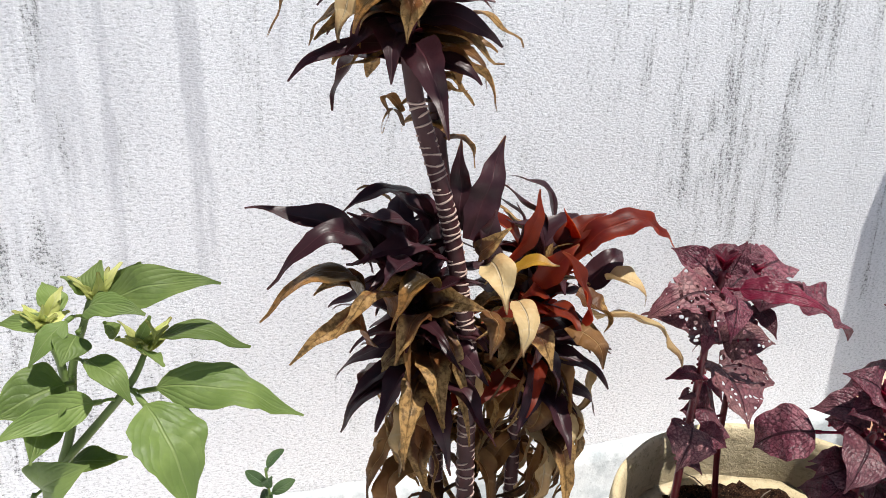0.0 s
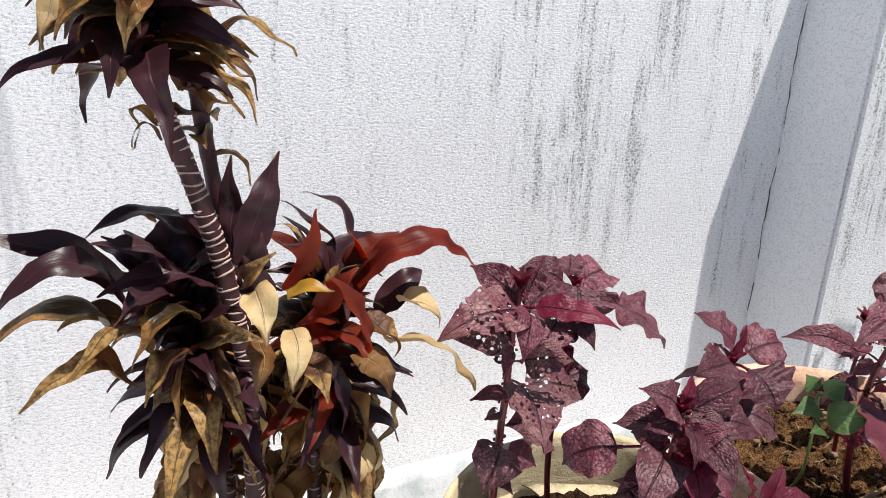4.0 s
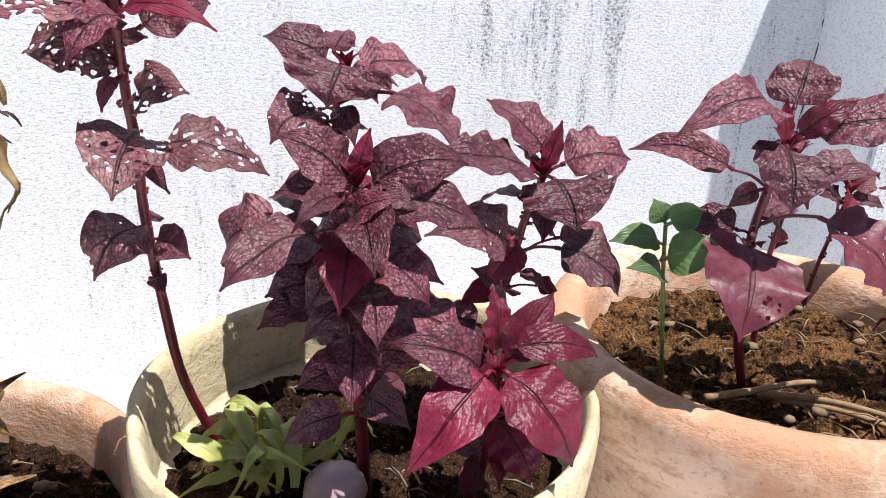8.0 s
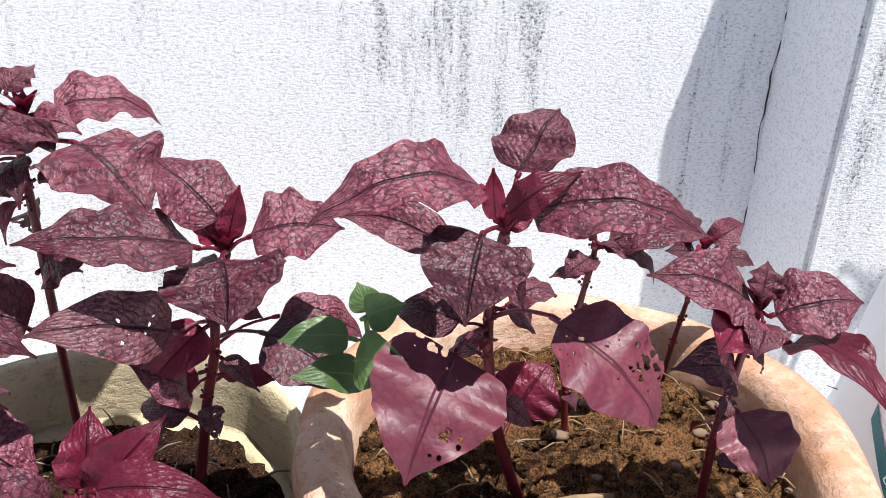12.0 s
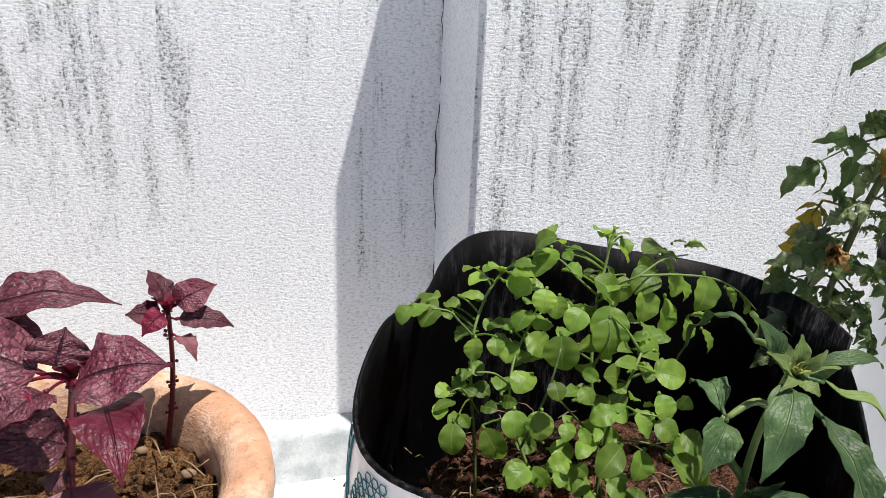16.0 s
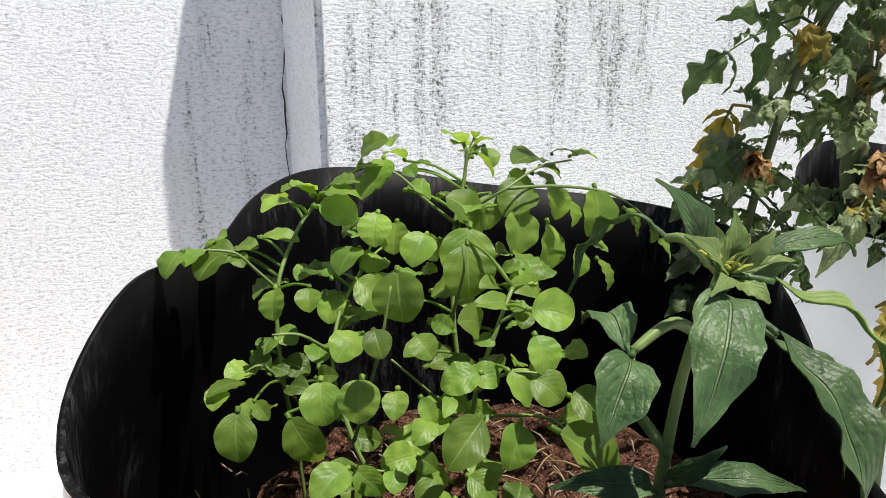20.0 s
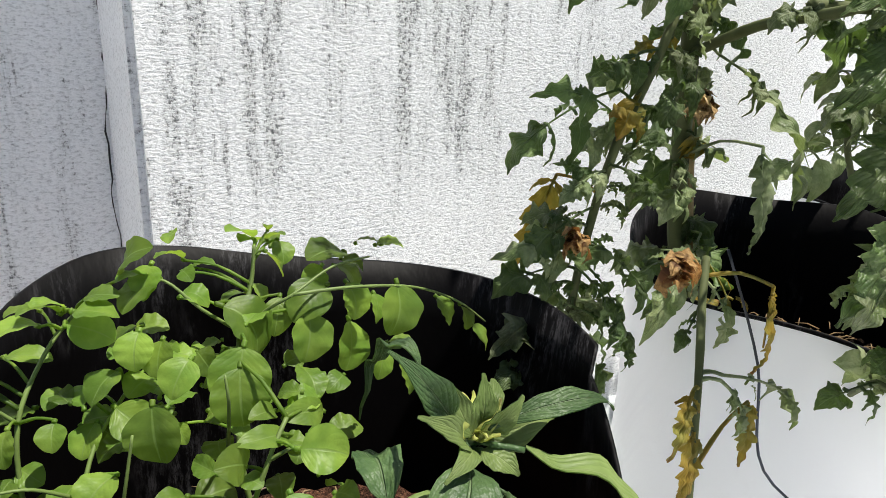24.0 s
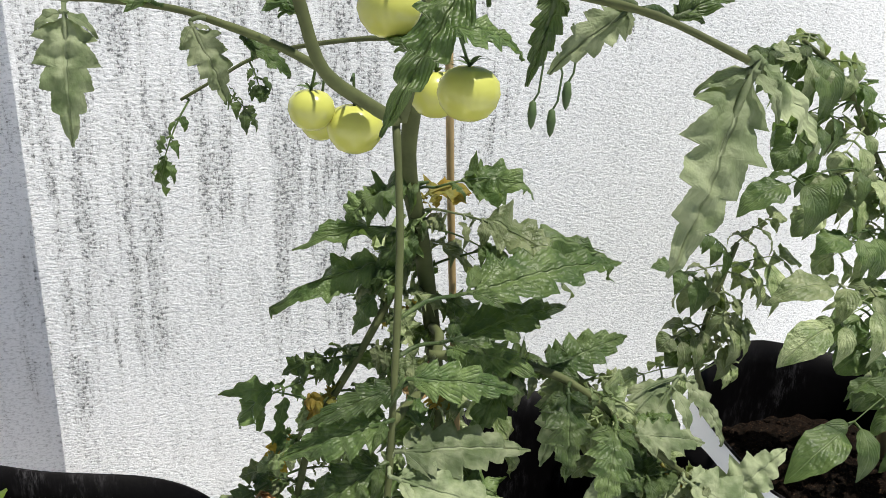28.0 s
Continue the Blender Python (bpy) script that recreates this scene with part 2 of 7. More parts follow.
def leafy(name, top, second, vein, ribs=9, slant=0.35, rough=0.42, spec=0.45, through=0.25, glow=None, holes=0.0, pucker=0.6, dead=None, dead_from=2.0, rib_force=0.6, cushion=0.8, crease=0.0, mesh=0.12, spread=0.5, crease_scale=120, web=0.0):
    """A leaf: midrib and side veins from the blade's own coordinates, blotches, puckered relief, light shining through, eaten holes."""
    m = Nodes(name, rough, spec)
    uv = m.place("UV")
    u, v, _ = m.split(uv)
    p = m.place()
    out = m.math("MULTIPLY", m.math("ABSOLUTE", m.math("SUBTRACT", u, 0.5)), 2.0)
    blot = m.noise(p, 38, 4, 0.6)
    tiny = m.noise(p, 260, 3, 0.6)
    wob = m.math("MULTIPLY", m.math("SUBTRACT", m.noise(p, 75, 3, 0.6), 0.5), 0.10)
    curved = m.math("MULTIPLY", m.math("POWER", out, 1.25), slant)
    phase = m.math("FRACT", m.math("MULTIPLY", m.math("ADD", m.math("SUBTRACT", m.math("POWER", v, 0.9), curved), wob), float(ribs)))
    side = m.math("ABSOLUTE", m.math("SUBTRACT", phase, 0.5))
    line = m.math("MULTIPLY", m.ramp(side, 0.44, 0.5), m.math("SUBTRACT", 1.0, m.math("MULTIPLY", out, 0.7)))
    mid = m.math("SUBTRACT", 1.0, m.ramp(out, 0.02, 0.07))
    ribbing = m.math("MAXIMUM", m.math("MULTIPLY", line, rib_force), mid)
    net = m.cells(m.scaled(uv, 1.0, 1.6, 1.0), 13.0)
    base = m.mix(m.ramp(blot, 0.35, 0.68), top, second)
    lum = m.math("ADD", m.math("MULTIPLY", m.chance(), spread), 1.0 - spread * 0.5)
    hue = m.node("HueSaturation")
    m.link(base, hue.inputs["Color"])
    m.link(lum, hue.inputs["Value"])
    fresh = hue.outputs["Color"]
    if web:
        lace = m.node("TexVoronoi", Scale=1.0)
        lace.feature = "DISTANCE_TO_EDGE"
        m.link(m.scaled(uv, 9.0, 15.0, 1.0), lace.inputs["Vector"])
        fresh = m.mix(m.math("MULTIPLY", m.math("SUBTRACT", 1.0, m.ramp(lace.outputs["Distance"], 0.02, 0.14)), web), fresh, vein)
    base = m.mix(m.math("MULTIPLY", ribbing, 0.85 if web else 0.7), fresh, vein)
    if dead:
        edge = m.math("ADD", m.math("ADD", v, m.math("MULTIPLY", out, 0.25)), m.math("MULTIPLY", m.math("SUBTRACT", m.noise(p, 22, 5, 0.7), 0.5), 0.9))
        base = m.mix(m.ramp(edge, dead_from, dead_from + 0.18), base, m.mix(m.ramp(tiny, 0.4, 0.65), dead, tuple(0.35 * c for c in dead)))
    m.colour(base)
    swell = m.math("MULTIPLY", m.math("MULTIPLY", side, side), -cushion)
    quilt = m.math("ADD", m.math("MULTIPLY", net, -mesh), m.math("MULTIPLY", blot, 0.7))
    m.bump(m.math("ADD", m.math("ADD", m.math("ADD", swell, m.math("MULTIPLY", m.noise(p, crease_scale, 3, 0.6), crease)), m.math("MULTIPLY", mid, -0.6)), m.math("ADD", quilt, m.math("MULTIPLY", tiny, 0.06))), pucker, 0.0024)
    m.rough(m.math("ADD", rough - 0.1, m.math("MULTIPLY", tiny, 0.2)))
    out_node = m.tree.nodes["Material Output"]
    see = m.node("BsdfTranslucent")
    m.feed(see.inputs["Color"], m.mix(0.5, base, glow or second))
    blend = m.tree.nodes.new("ShaderNodeMixShader")
    blend.inputs[0].default_value = through
    m.link(m.shader.outputs[0], blend.inputs[1])
    m.link(see.outputs[0], blend.inputs[2])
    last = blend.outputs[0]
    if holes:
        shake = m.node("TexNoise", Scale=160, Detail=2)
        m.link(p, shake.inputs["Vector"])
        spot = m.cells(m.mix(0.004, p, shake.outputs["Color"]), 170)
        keep = m.math("GREATER_THAN", spot, m.math("MULTIPLY", m.ramp(m.noise(p, 20, 3, 0.5), 0.56 - holes * 0.22, 0.66), 0.47))
        clear = m.tree.nodes.new("ShaderNodeBsdfTransparent")
        pierced = m.tree.nodes.new("ShaderNodeMixShader")
        m.link(keep, pierced.inputs[0])
        m.link(clear.outputs[0], pierced.inputs[1])
        m.link(last, pierced.inputs[2])
        last = pierced.outputs[0]
    m.link(last, out_node.inputs["Surface"])
    return m.mat


MAT_WALL_LEFT = plaster("lime_plaster", [
    (-0.30, 0.14, 0.66, 0.20, 1.5), (-0.40, 0.18, 0.6, 0.12, 1.6), (-0.12, 0.12, 0.5, 0.15, 0.6),
    (0.79, 0.04, 1.25, 0.60, 1.1), (0.81, 0.05, 0.82, 0.56, 1.4), (0.91, 0.045, 1.7, 0.58, 1.1), (0.91, 0.06, 0.80, 0.58, 1.5), (1.055, 0.05, 0.86, 0.52, 1.4), (1.10, 0.08, 1.7, 0.80, 1.5),
    (0.93, 0.24, 0.84, 0.40, 0.7), (1.0, 0.13, 0.62, 0.36, 0.6), (0.66, 0.05, 0.42, 0.22, 0.7), (0.42, 0.2, 0.55, 0.15, 0.65), (0.25, 0.2, 0.5, 0.12, 0.5), (1.34, 0.035, 1.7, 0.3, 1.1), (1.40, 0.022, 0.9, 0.4, 0.9), (0.55, 0.06, 0.35, 0.12, 0.45)],
    [(-0.25, 0.022, 1.7, 0.6, 0.9), (-0.165, 0.02, 1.7, 0.45, 1.0), (-0.04, 0.03, 1.7, 0.5, 1.0), (-0.28, 0.36, 1.9, 0.5, 0.55), (-0.36, 0.05, 1.7, 0.5, 0.9), (0.45, 0.02, 1.7, 0.98, 0.7), (0.106, 0.012, 1.7, 0.8, 0.4)],
    (0.86, 0.872, 0.90), 0.8)
MAT_WALL_RIGHT = plaster("weathered_plaster", [
    (1.50, 0.08, 1.7, 0.35, 0.9), (1.58, 0.08, 1.7, 0.5, 1.2), (1.70, 0.06, 1.7, 0.65, 0.8), (1.79, 0.04, 1.7, 0.5, 1.3), (1.87, 0.11, 1.7, 0.55, 1.6),
    (2.10, 0.04, 1.7, 0.62, 0.6), (2.35, 0.03, 1.7, 0.8, 0.5), (2.75, 0.05, 1.7, 0.9, 0.3), (1.72, 0.35, 0.7, 0.1, 0.3)],
    [], (0.86, 0.872, 0.895), 1.15)
# greyer than the sunlit walls: the step's shade is put into the tint
MAT_WALL_SIDE = plaster("shade_grey_plaster", [(1.33, 0.03, 0.1, 0.05, 0.1)], [], (0.77, 0.79, 0.82), 0.1, 0.3)
MAT_SKIRT = cement("skirting_cement", (0.62, 0.65, 0.66), (0.40, 0.44, 0.46))
MAT_FLOOR = cement("white_floor", (0.78, 0.78, 0.78), (0.66, 0.66, 0.67), 9)
MAT_CLAY = fired_clay("terracotta", (0.46, 0.25, 0.15), (0.62, 0.44, 0.33), (0.36, 0.22, 0.14))
MAT_CREAM = fired_clay("cream_clay", (0.52, 0.43, 0.265), (0.60, 0.51, 0.34), (0.38, 0.31, 0.19))
MAT_SOIL = earth("dark_soil", (0.010, 0.006, 0.0045), (0.085, 0.042, 0.024), 60, (0.30, 0.18, 0.10))
MAT_SOIL_DRY = earth("dry_red_soil", (0.028, 0.014, 0.007), (0.29, 0.145, 0.06), 60, (0.36, 0.21, 0.11))
MAT_BAG = bag_cloth("white_bag_cloth")
MAT_BAG_IN = lining("black_bag_lining")
# near-black: the shade deep in the bags is put into this soil's colour
MAT_SOIL_SHADED = earth("shade_tinted_soil", (0.004, 0.003, 0.002), (0.018, 0.011, 0.007), 60, (0.12, 0.07, 0.04))
MAT_COIR = earth("coir_potting_soil", (0.016, 0.008, 0.006), (0.21, 0.098, 0.062), 60, (0.40, 0.24, 0.15))
MAT_PRINT = plain("teal_print", (0.02, 0.16, 0.19), 0.45, 0.4, grain=0.2)
MAT_STONE = plain("pebble_stone", (0.21, 0.14, 0.09), 0.85, 0.2, grain=0.6, scale=60)
MAT_STRAW = plain("dry_straw", (0.26, 0.175, 0.095), 0.7, 0.2, grain=0.6, scale=90)
MAT_TWIG = plain("grey_twig", (0.22, 0.17, 0.13), 0.8, 0.2, grain=0.6, scale=90)

LEAF = {
    "am": leafy("amaranth_leaf", (0.13, 0.024, 0.043), (0.205, 0.072, 0.09), (0.016, 0.0022, 0.008), 10, 0.5, 0.46, 0.4, 0.18, (0.55, 0.015, 0.07), 0.0, 1.0, rib_force=0.8, cushion=0.45, crease=1.5, mesh=0.3, spread=0.8, web=0.7),
    "magenta": leafy("magenta_leaf", (0.13, 0.007, 0.027), (0.20, 0.02, 0.048), (0.045, 0.002, 0.01), 8, 0.5, 0.44, 0.38, 0.3, (0.7, 0.015, 0.07), 0.0, 0.9, rib_force=0.7, cushion=0.4, crease=0.9, spread=0.7, web=0.35),
    "pink": leafy("faded_amaranth_leaf", (0.14, 0.04, 0.055), (0.20, 0.08, 0.09), (0.10, 0.02, 0.032), 7, 0.5, 0.45, 0.4, 0.25, (0.6, 0.06, 0.12), 0.0, 0.6, rib_force=0.4),
    "holey": leafy("pierced_amaranth_leaf", (0.14, 0.042, 0.058), (0.21, 0.09, 0.10), (0.02, 0.003, 0.01), 10, 0.5, 0.46, 0.38, 0.18, (0.4, 0.03, 0.07), 0.5, 1.0, rib_force=0.8, cushion=0.5, crease=1.3, spread=0.6, web=0.6),
    "holeypink": leafy("pierced_rosy_leaf", (0.13, 0.022, 0.04), (0.19, 0.05, 0.066), (0.07, 0.008, 0.02), 7, 0.5, 0.46, 0.38, 0.22, (0.55, 0.05, 0.1), 0.3, 0.6, rib_force=0.5, cushion=0.3, web=0.3),
    "eaten": leafy("eaten_amaranth_leaf", (0.17, 0.055, 0.068), (0.28, 0.14, 0.135), (0.03, 0.006, 0.014), 10, 0.5, 0.5, 0.35, 0.2, (0.4, 0.05, 0.08), 1.0, 1.0, rib_force=0.8, cushion=0.5, crease=1.2, web=0.6),
    "green": leafy("seedling_leaf", (0.075, 0.135, 0.045), (0.14, 0.21, 0.075), (0.2, 0.28, 0.13), 6, 0.5, 0.42, 0.4, 0.3, (0.3, 0.45, 0.1), 0.0, 0.4, rib_force=0.3),
    "mor": leafy("drumstick_leaflet", (0.10, 0.185, 0.028), (0.20, 0.30, 0.05), (0.22, 0.32, 0.09), 6, 0.5, 0.44, 0.34, 0.48, (0.46, 0.64, 0.06), 0.0, 0.2, rib_force=0.15, crease=0.3, spread=0.95),
    "pep": leafy("dark_pepper_leaf", (0.036, 0.074, 0.026), (0.085, 0.14, 0.052), (0.16, 0.22, 0.11), 6, 0.55, 0.46, 0.28, 0.22, (0.2, 0.4, 0.05), 0.0, 0.9, rib_force=0.25, cushion=0.4, crease=0.9),
    "pepl": leafy("young_pepper_leaf", (0.13, 0.19, 0.055), (0.20, 0.265, 0.085), (0.27, 0.34, 0.13), 6, 0.55, 0.48, 0.32, 0.36, (0.45, 0.6, 0.1), 0.0, 0.5, rib_force=0.25),
    "tom": leafy("tomato_leaf", (0.038, 0.070, 0.021), (0.105, 0.150, 0.052), (0.15, 0.20, 0.09), 7, 0.6, 0.44, 0.36, 0.28, (0.27, 0.45, 0.06), 0.0, 1.0, rib_force=0.45, cushion=0.8, crease=1.6, crease_scale=100, spread=0.8),
    "tomn": leafy("woolly_tomato_leaf", (0.10, 0.135, 0.065), (0.27, 0.305, 0.185), (0.28, 0.32, 0.2), 6, 0.6, 0.62, 0.22, 0.28, (0.3, 0.4, 0.08), 0.0, 0.7, rib_force=0.25, cushion=0.2, crease=0.8, crease_scale=160),
    "toml": leafy("dusty_tomato_leaf", (0.10, 0.145, 0.052), (0.30, 0.34, 0.18), (0.24, 0.29, 0.14), 6, 0.6, 0.46, 0.45, 0.28, (0.34, 0.47, 0.07), 0.0, 1.1, rib_force=0.5, cushion=0.7, crease=1.8, crease_scale=100, spread=0.9),
    "tomy": leafy("yellowing_tomato_leaf", (0.16, 0.17, 0.035), (0.30, 0.20, 0.03), (0.2, 0.2, 0.08), 6, 0.6, 0.55, 0.3, 0.4, (0.6, 0.42, 0.04), 0.0, 1.0, (0.25, 0.11, 0.04), 0.9, rib_force=0.3),
    "red": leafy("red_strap_leaf", (0.20, 0.032, 0.012), (0.10, 0.014, 0.012), (0.25, 0.04, 0.02), 2, 0.1, 0.46, 0.3, 0.52, (0.9, 0.11, 0.02), 0.0, 0.25, (0.36, 0.2, 0.07), 1.12, 0.2),
    "plum": leafy("plum_strap_leaf", (0.022, 0.0065, 0.010), (0.045, 0.014, 0.018), (0.07, 0.02, 0.026), 2, 0.1, 0.4, 0.4, 0.2, (0.35, 0.03, 0.03), 0.0, 0.3, (0.26, 0.12, 0.045), 1.14, 0.2, spread=0.9),
    "olive": leafy("olive_strap_leaf", (0.034, 0.022, 0.009), (0.08, 0.048, 0.016), (0.13, 0.085, 0.035), 2, 0.1, 0.36, 0.45, 0.3, (0.45, 0.26, 0.04), 0.0, 0.9, (0.34, 0.17, 0.05), 0.74, 0.2, spread=0.8),
    "mustard": leafy("yellowing_leaf", (0.50, 0.32, 0.03), (0.42, 0.2, 0.03), (0.5, 0.36, 0.08), 2, 0.1, 0.4, 0.4, 0.35, (0.7, 0.4, 0.03), 0.0, 0.3, (0.3, 0.16, 0.06), 0.8, 0.2),
    "tan": leafy("withered_leaf", (0.30, 0.15, 0.05), (0.15, 0.06, 0.018), (0.5, 0.32, 0.14), 3, 0.05, 0.6, 0.25, 0.3, (0.6, 0.36, 0.14), 0.0, 1.2, (0.12, 0.06, 0.03), 0.75, 0.5),
    "cream": leafy("bleached_leaf", (0.66, 0.50, 0.26), (0.52, 0.33, 0.15), (0.68, 0.58, 0.40), 3, 0.05, 0.55, 0.3, 0.3, (0.7, 0.55, 0.3), 0.0, 1.0, (0.2, 0.11, 0.05), 0.9, 0.5),
    "umber": leafy("brown_dead_leaf", (0.045, 0.016, 0.007), (0.15, 0.058, 0.016), (0.28, 0.13, 0.04), 3, 0.05, 0.5, 0.35, 0.28, (0.5, 0.2, 0.04), 0.0, 1.2, (0.42, 0.25, 0.09), 0.6, 0.5, spread=0.9),
    "lime": leafy("wilted_lime_scrap", (0.42, 0.46, 0.12), (0.52, 0.52, 0.2), (0.55, 0.56, 0.3), 5, 0.2, 0.4, 0.45, 0.35, (0.6, 0.65, 0.1), 0.0, 0.6, (0.3, 0.25, 0.08), 1.0, 0.3),
}
MAT_AM_STEM = plain("red_stem", (0.12, 0.008, 0.018), 0.4, 0.45, grain=0.5, scale=70)
MAT_AM_UNDER = LEAF["magenta"]
MAT_TI_STEM = plain("ringed_brown_stem", (0.055, 0.016, 0.018), 0.55, 0.35, grain=0.6, scale=60)
MAT_TI_RING = plain("pale_leaf_scar", (0.45, 0.33, 0.28), 0.7, 0.3, grain=0.3, scale=80)
MAT_GREEN_STEM = plain("green_stem", (0.14, 0.20, 0.055), 0.5, 0.35, grain=0.4, scale=60)


# ---- builders ----
def finish(bm, name, mats, smooth=True):
    mesh = bpy.data.meshes.new(name)
    bm.to_mesh(mesh)
    bm.free()
    for mat in mats if isinstance(mats, (list, tuple)) else [mats]:
        mesh.materials.append(mat)
    if smooth:
        mesh.polygons.foreach_set("use_smooth", [True] * len(mesh.polygons))
    return mesh


def part(name, bm, mats, parent, label="", smooth=True):
    """One mesh object under a thing, in the thing's own coordinates."""
    ob = new(name, finish(bm, name, mats, smooth))
    ob.parent = parent
    return tagged(ob, label) if label else ob


def thing(name, at, label, category, group="", kind=""):
    ob = new(name)
    ob.empty_display_size = 0.05
    ob.location = at
    return tagged(ob, label, category, group, kind)


def setting(name, bm, mats, smooth=False):
    return tagged(new(name, finish(bm, name, mats, smooth)), kind="structure")


def box(bm, low, high):
    made = bmesh.ops.create_cube(bm, size=1)["verts"]
    for v in made:
        v.co = Vector([(a + b) / 2 + c * (b - a) for a, b, c in zip(low, high, v.co)])
    return made


def tube(bm, points, radii, sides=6, slot=0, cap=True):
    """A round tube along points, with one radius for all or one for each."""
    points = [Vector(p) for p in points]
    if isinstance(radii, (int, float)):
        radii = [radii] * len(points)
    rings, lean = [], None
    for k, p in enumerate(points):
        way = (points[min(k + 1, len(points) - 1)] - points[max(k - 1, 0)]).normalized()
        if lean is None:
            lean = way.orthogonal().normalized()
        lean = (lean - way * lean.dot(way)).normalized()
        other = way.cross(lean)
        rings.append([bm.verts.new(p + radii[k] * (math.cos(a) * lean + math.sin(a) * other)) for a in (2 * math.pi * n / sides for n in range(sides))])
    for a, b in zip(rings, rings[1:]):
        for n in range(sides):
            f = bm.faces.new((a[n], a[(n + 1) % sides], b[(n + 1) % sides], b[n]))
            f.material_index = slot
    if cap:
        for ring, turn in ((rings[0], -1), (rings[-1], 1)):
            bm.faces.new(ring[::turn]).material_index = slot


def glide(points, steps=4):
    """A smooth line through points."""
    points = [Vector(p) for p in points]
    line = []
    for k in range(len(points) - 1):
        p0, p1, p2, p3 = (points[min(max(k + d, 0), len(points) - 1)] for d in (-1, 0, 1, 2))
        for n in range(steps):
            t = n / steps
            line.append(0.5 * (2 * p1 + (p2 - p0) * t + (2 * p0 - 5 * p1 + 4 * p2 - p3) * t * t + (3 * p1 - p0 - 3 * p2 + p3) * t ** 3))
    return line + [points[-1]]


PROFILES = {
    "ovate": lambda v: (math.sin(math.pi * v ** 0.64)) ** 0.66 * (1 - 0.1 * v) * (1 - v ** 7) if v < 1 else 0.0,
    "strap": lambda v: (0.42 + 0.58 * math.sin(math.pi * min(1, v * 1.15) ** 0.9)) * (1 - v ** 5) ** 0.8 if v < 1 else 0.0,
    "lance": lambda v: math.sin(math.pi * v ** 0.72) ** 1.1,
    "lobed": lambda v: math.sin(math.pi * v ** 0.62) ** 0.8 * (0.82 + 0.18 * ((v * 5.5) % 1.0)) * (1.08 - 0.3 * v),
    "cut": lambda v: math.sin(math.pi * v ** 0.62) ** 0.75 * (0.54 + 0.46 * ((v * 5.2 + 0.1) % 1.0) ** 0.8) * (0.94 + 0.06 * ((v * 22) % 1.0)) * (1.1 - 0.45 * v),
    "oval": lambda v: math.sin(math.pi * v ** 0.75) ** 0.8 * (0.94 + 0.06 * abs(math.sin(12 * v))),
    "obovate": lambda v: math.sin(math.pi * v ** 0.9) ** 0.62 * (0.98 + 0.04 * v),
    "round": lambda v: math.sin(math.pi * v ** 0.85) ** 0.6,
}


def blade(bm, foot, tip, breadth, arch, profile="ovate", fold=0.25, ripple=0.06, rows=10, cols=6, stalk=0.0, outward=None, curl=0.0, thick=0.0006, chance=random, twist=0.35, crumple=0.0, blister=0.0):
    """One leaf from its foot to its tip: a stalk, then an arched, folded, rippled blade with two faces (slot 0 above, slot 1 below and on the stalk)."""
    foot, tip = Vector(foot), Vector(tip)
    chord = tip - foot
    length = chord.length
    c = chord / length
    hint = Vector((0, 0, 1)) + (outward or Vector((0, 0, 0)))
    n = hint - c * hint.dot(c)
    n = n.normalized() if n.length > 0.05 else c.orthogonal().normalized()
    s = c.cross(n).normalized()
    roll, turn = chance.uniform(-0.6, 0.6) * twist + chance.uniform(-0.1, 0.1), chance.uniform(-1, 1) * twist
    uv = bm.loops.layers.uv.verify()
    shape = PROFILES[profile]
    spine = lambda v: foot + chord * v + n * (arch * length * 4 * v * (1 - v) - curl * length * v ** 4)  # noqa: E731
    shift, waves = chance.uniform(0, 6), chance.uniform(2.5, 4.5)
    grid = []
    for i in range(rows + 1):
        v = i / rows
        at = spine(stalk + (1 - stalk) * v)
        ahead = (spine(min(1, stalk + (1 - stalk) * v + 0.02)) - spine(max(0, stalk + (1 - stalk) * v - 0.02))).normalized()
        up = s.cross(ahead).normalized()
        lean = roll + turn * (v - 0.3)
        across = s * math.cos(lean) + up * math.sin(lean)
        up = across.cross(ahead).normalized()
        half = max(breadth * 0.5 * shape(v), 0.0006 if i in (0, rows) else 0.001)
        line = []
        for j in range(cols + 1):
            u = 2 * j / cols - 1
            lift = fold * abs(u) * half * (1 - 0.35 * abs(u)) + ripple * half * abs(u) ** 1.5 * math.sin(shift + waves * 6 * v + (1.3 if u > 0 else 0))
            if blister:
                lift += blister * (noise.noise((at + across * u * half) * 150 + Vector((shift, 0, 0))) - 0.8 * math.exp(-(u * 9) ** 2))
            if crumple:
                q = (at + Vector((shift, 0, 0))) * 45 + across * u * half * 60
                lift += crumple * noise.noise(q)
                half_here = half * (1 + 6 * min(crumple, 0.05) * abs(u) * noise.noise(q * 2.6) / 0.03 * 0.12)
            else:
                half_here = half
            line.append(((at + across * u * half_here + up * lift), (0.5 + 0.5 * u, v), up))
        grid.append(line)
    for side in (0, 1) if thick else (0,):
        made = [[bm.verts.new(p - (up * thick if side else Vector((0, 0, 0)))) for p, _, up in line] for line in grid]
        for i in range(rows):
            for j in range(cols):
                ring = [(i, j), (i, j + 1), (i + 1, j + 1), (i + 1, j)]
                if side:
                    ring = ring[::-1]
                f = bm.faces.new([made[a][b] for a, b in ring])
                f.material_index = side
                for loop, (a, b) in zip(f.loops, ring):
                    loop[uv].uv = grid[a][b][1]
    if stalk:
        tube(bm, [spine(stalk * k / 4) for k in range(5)], 0.0013 + breadth * 0.012, 5, 1)


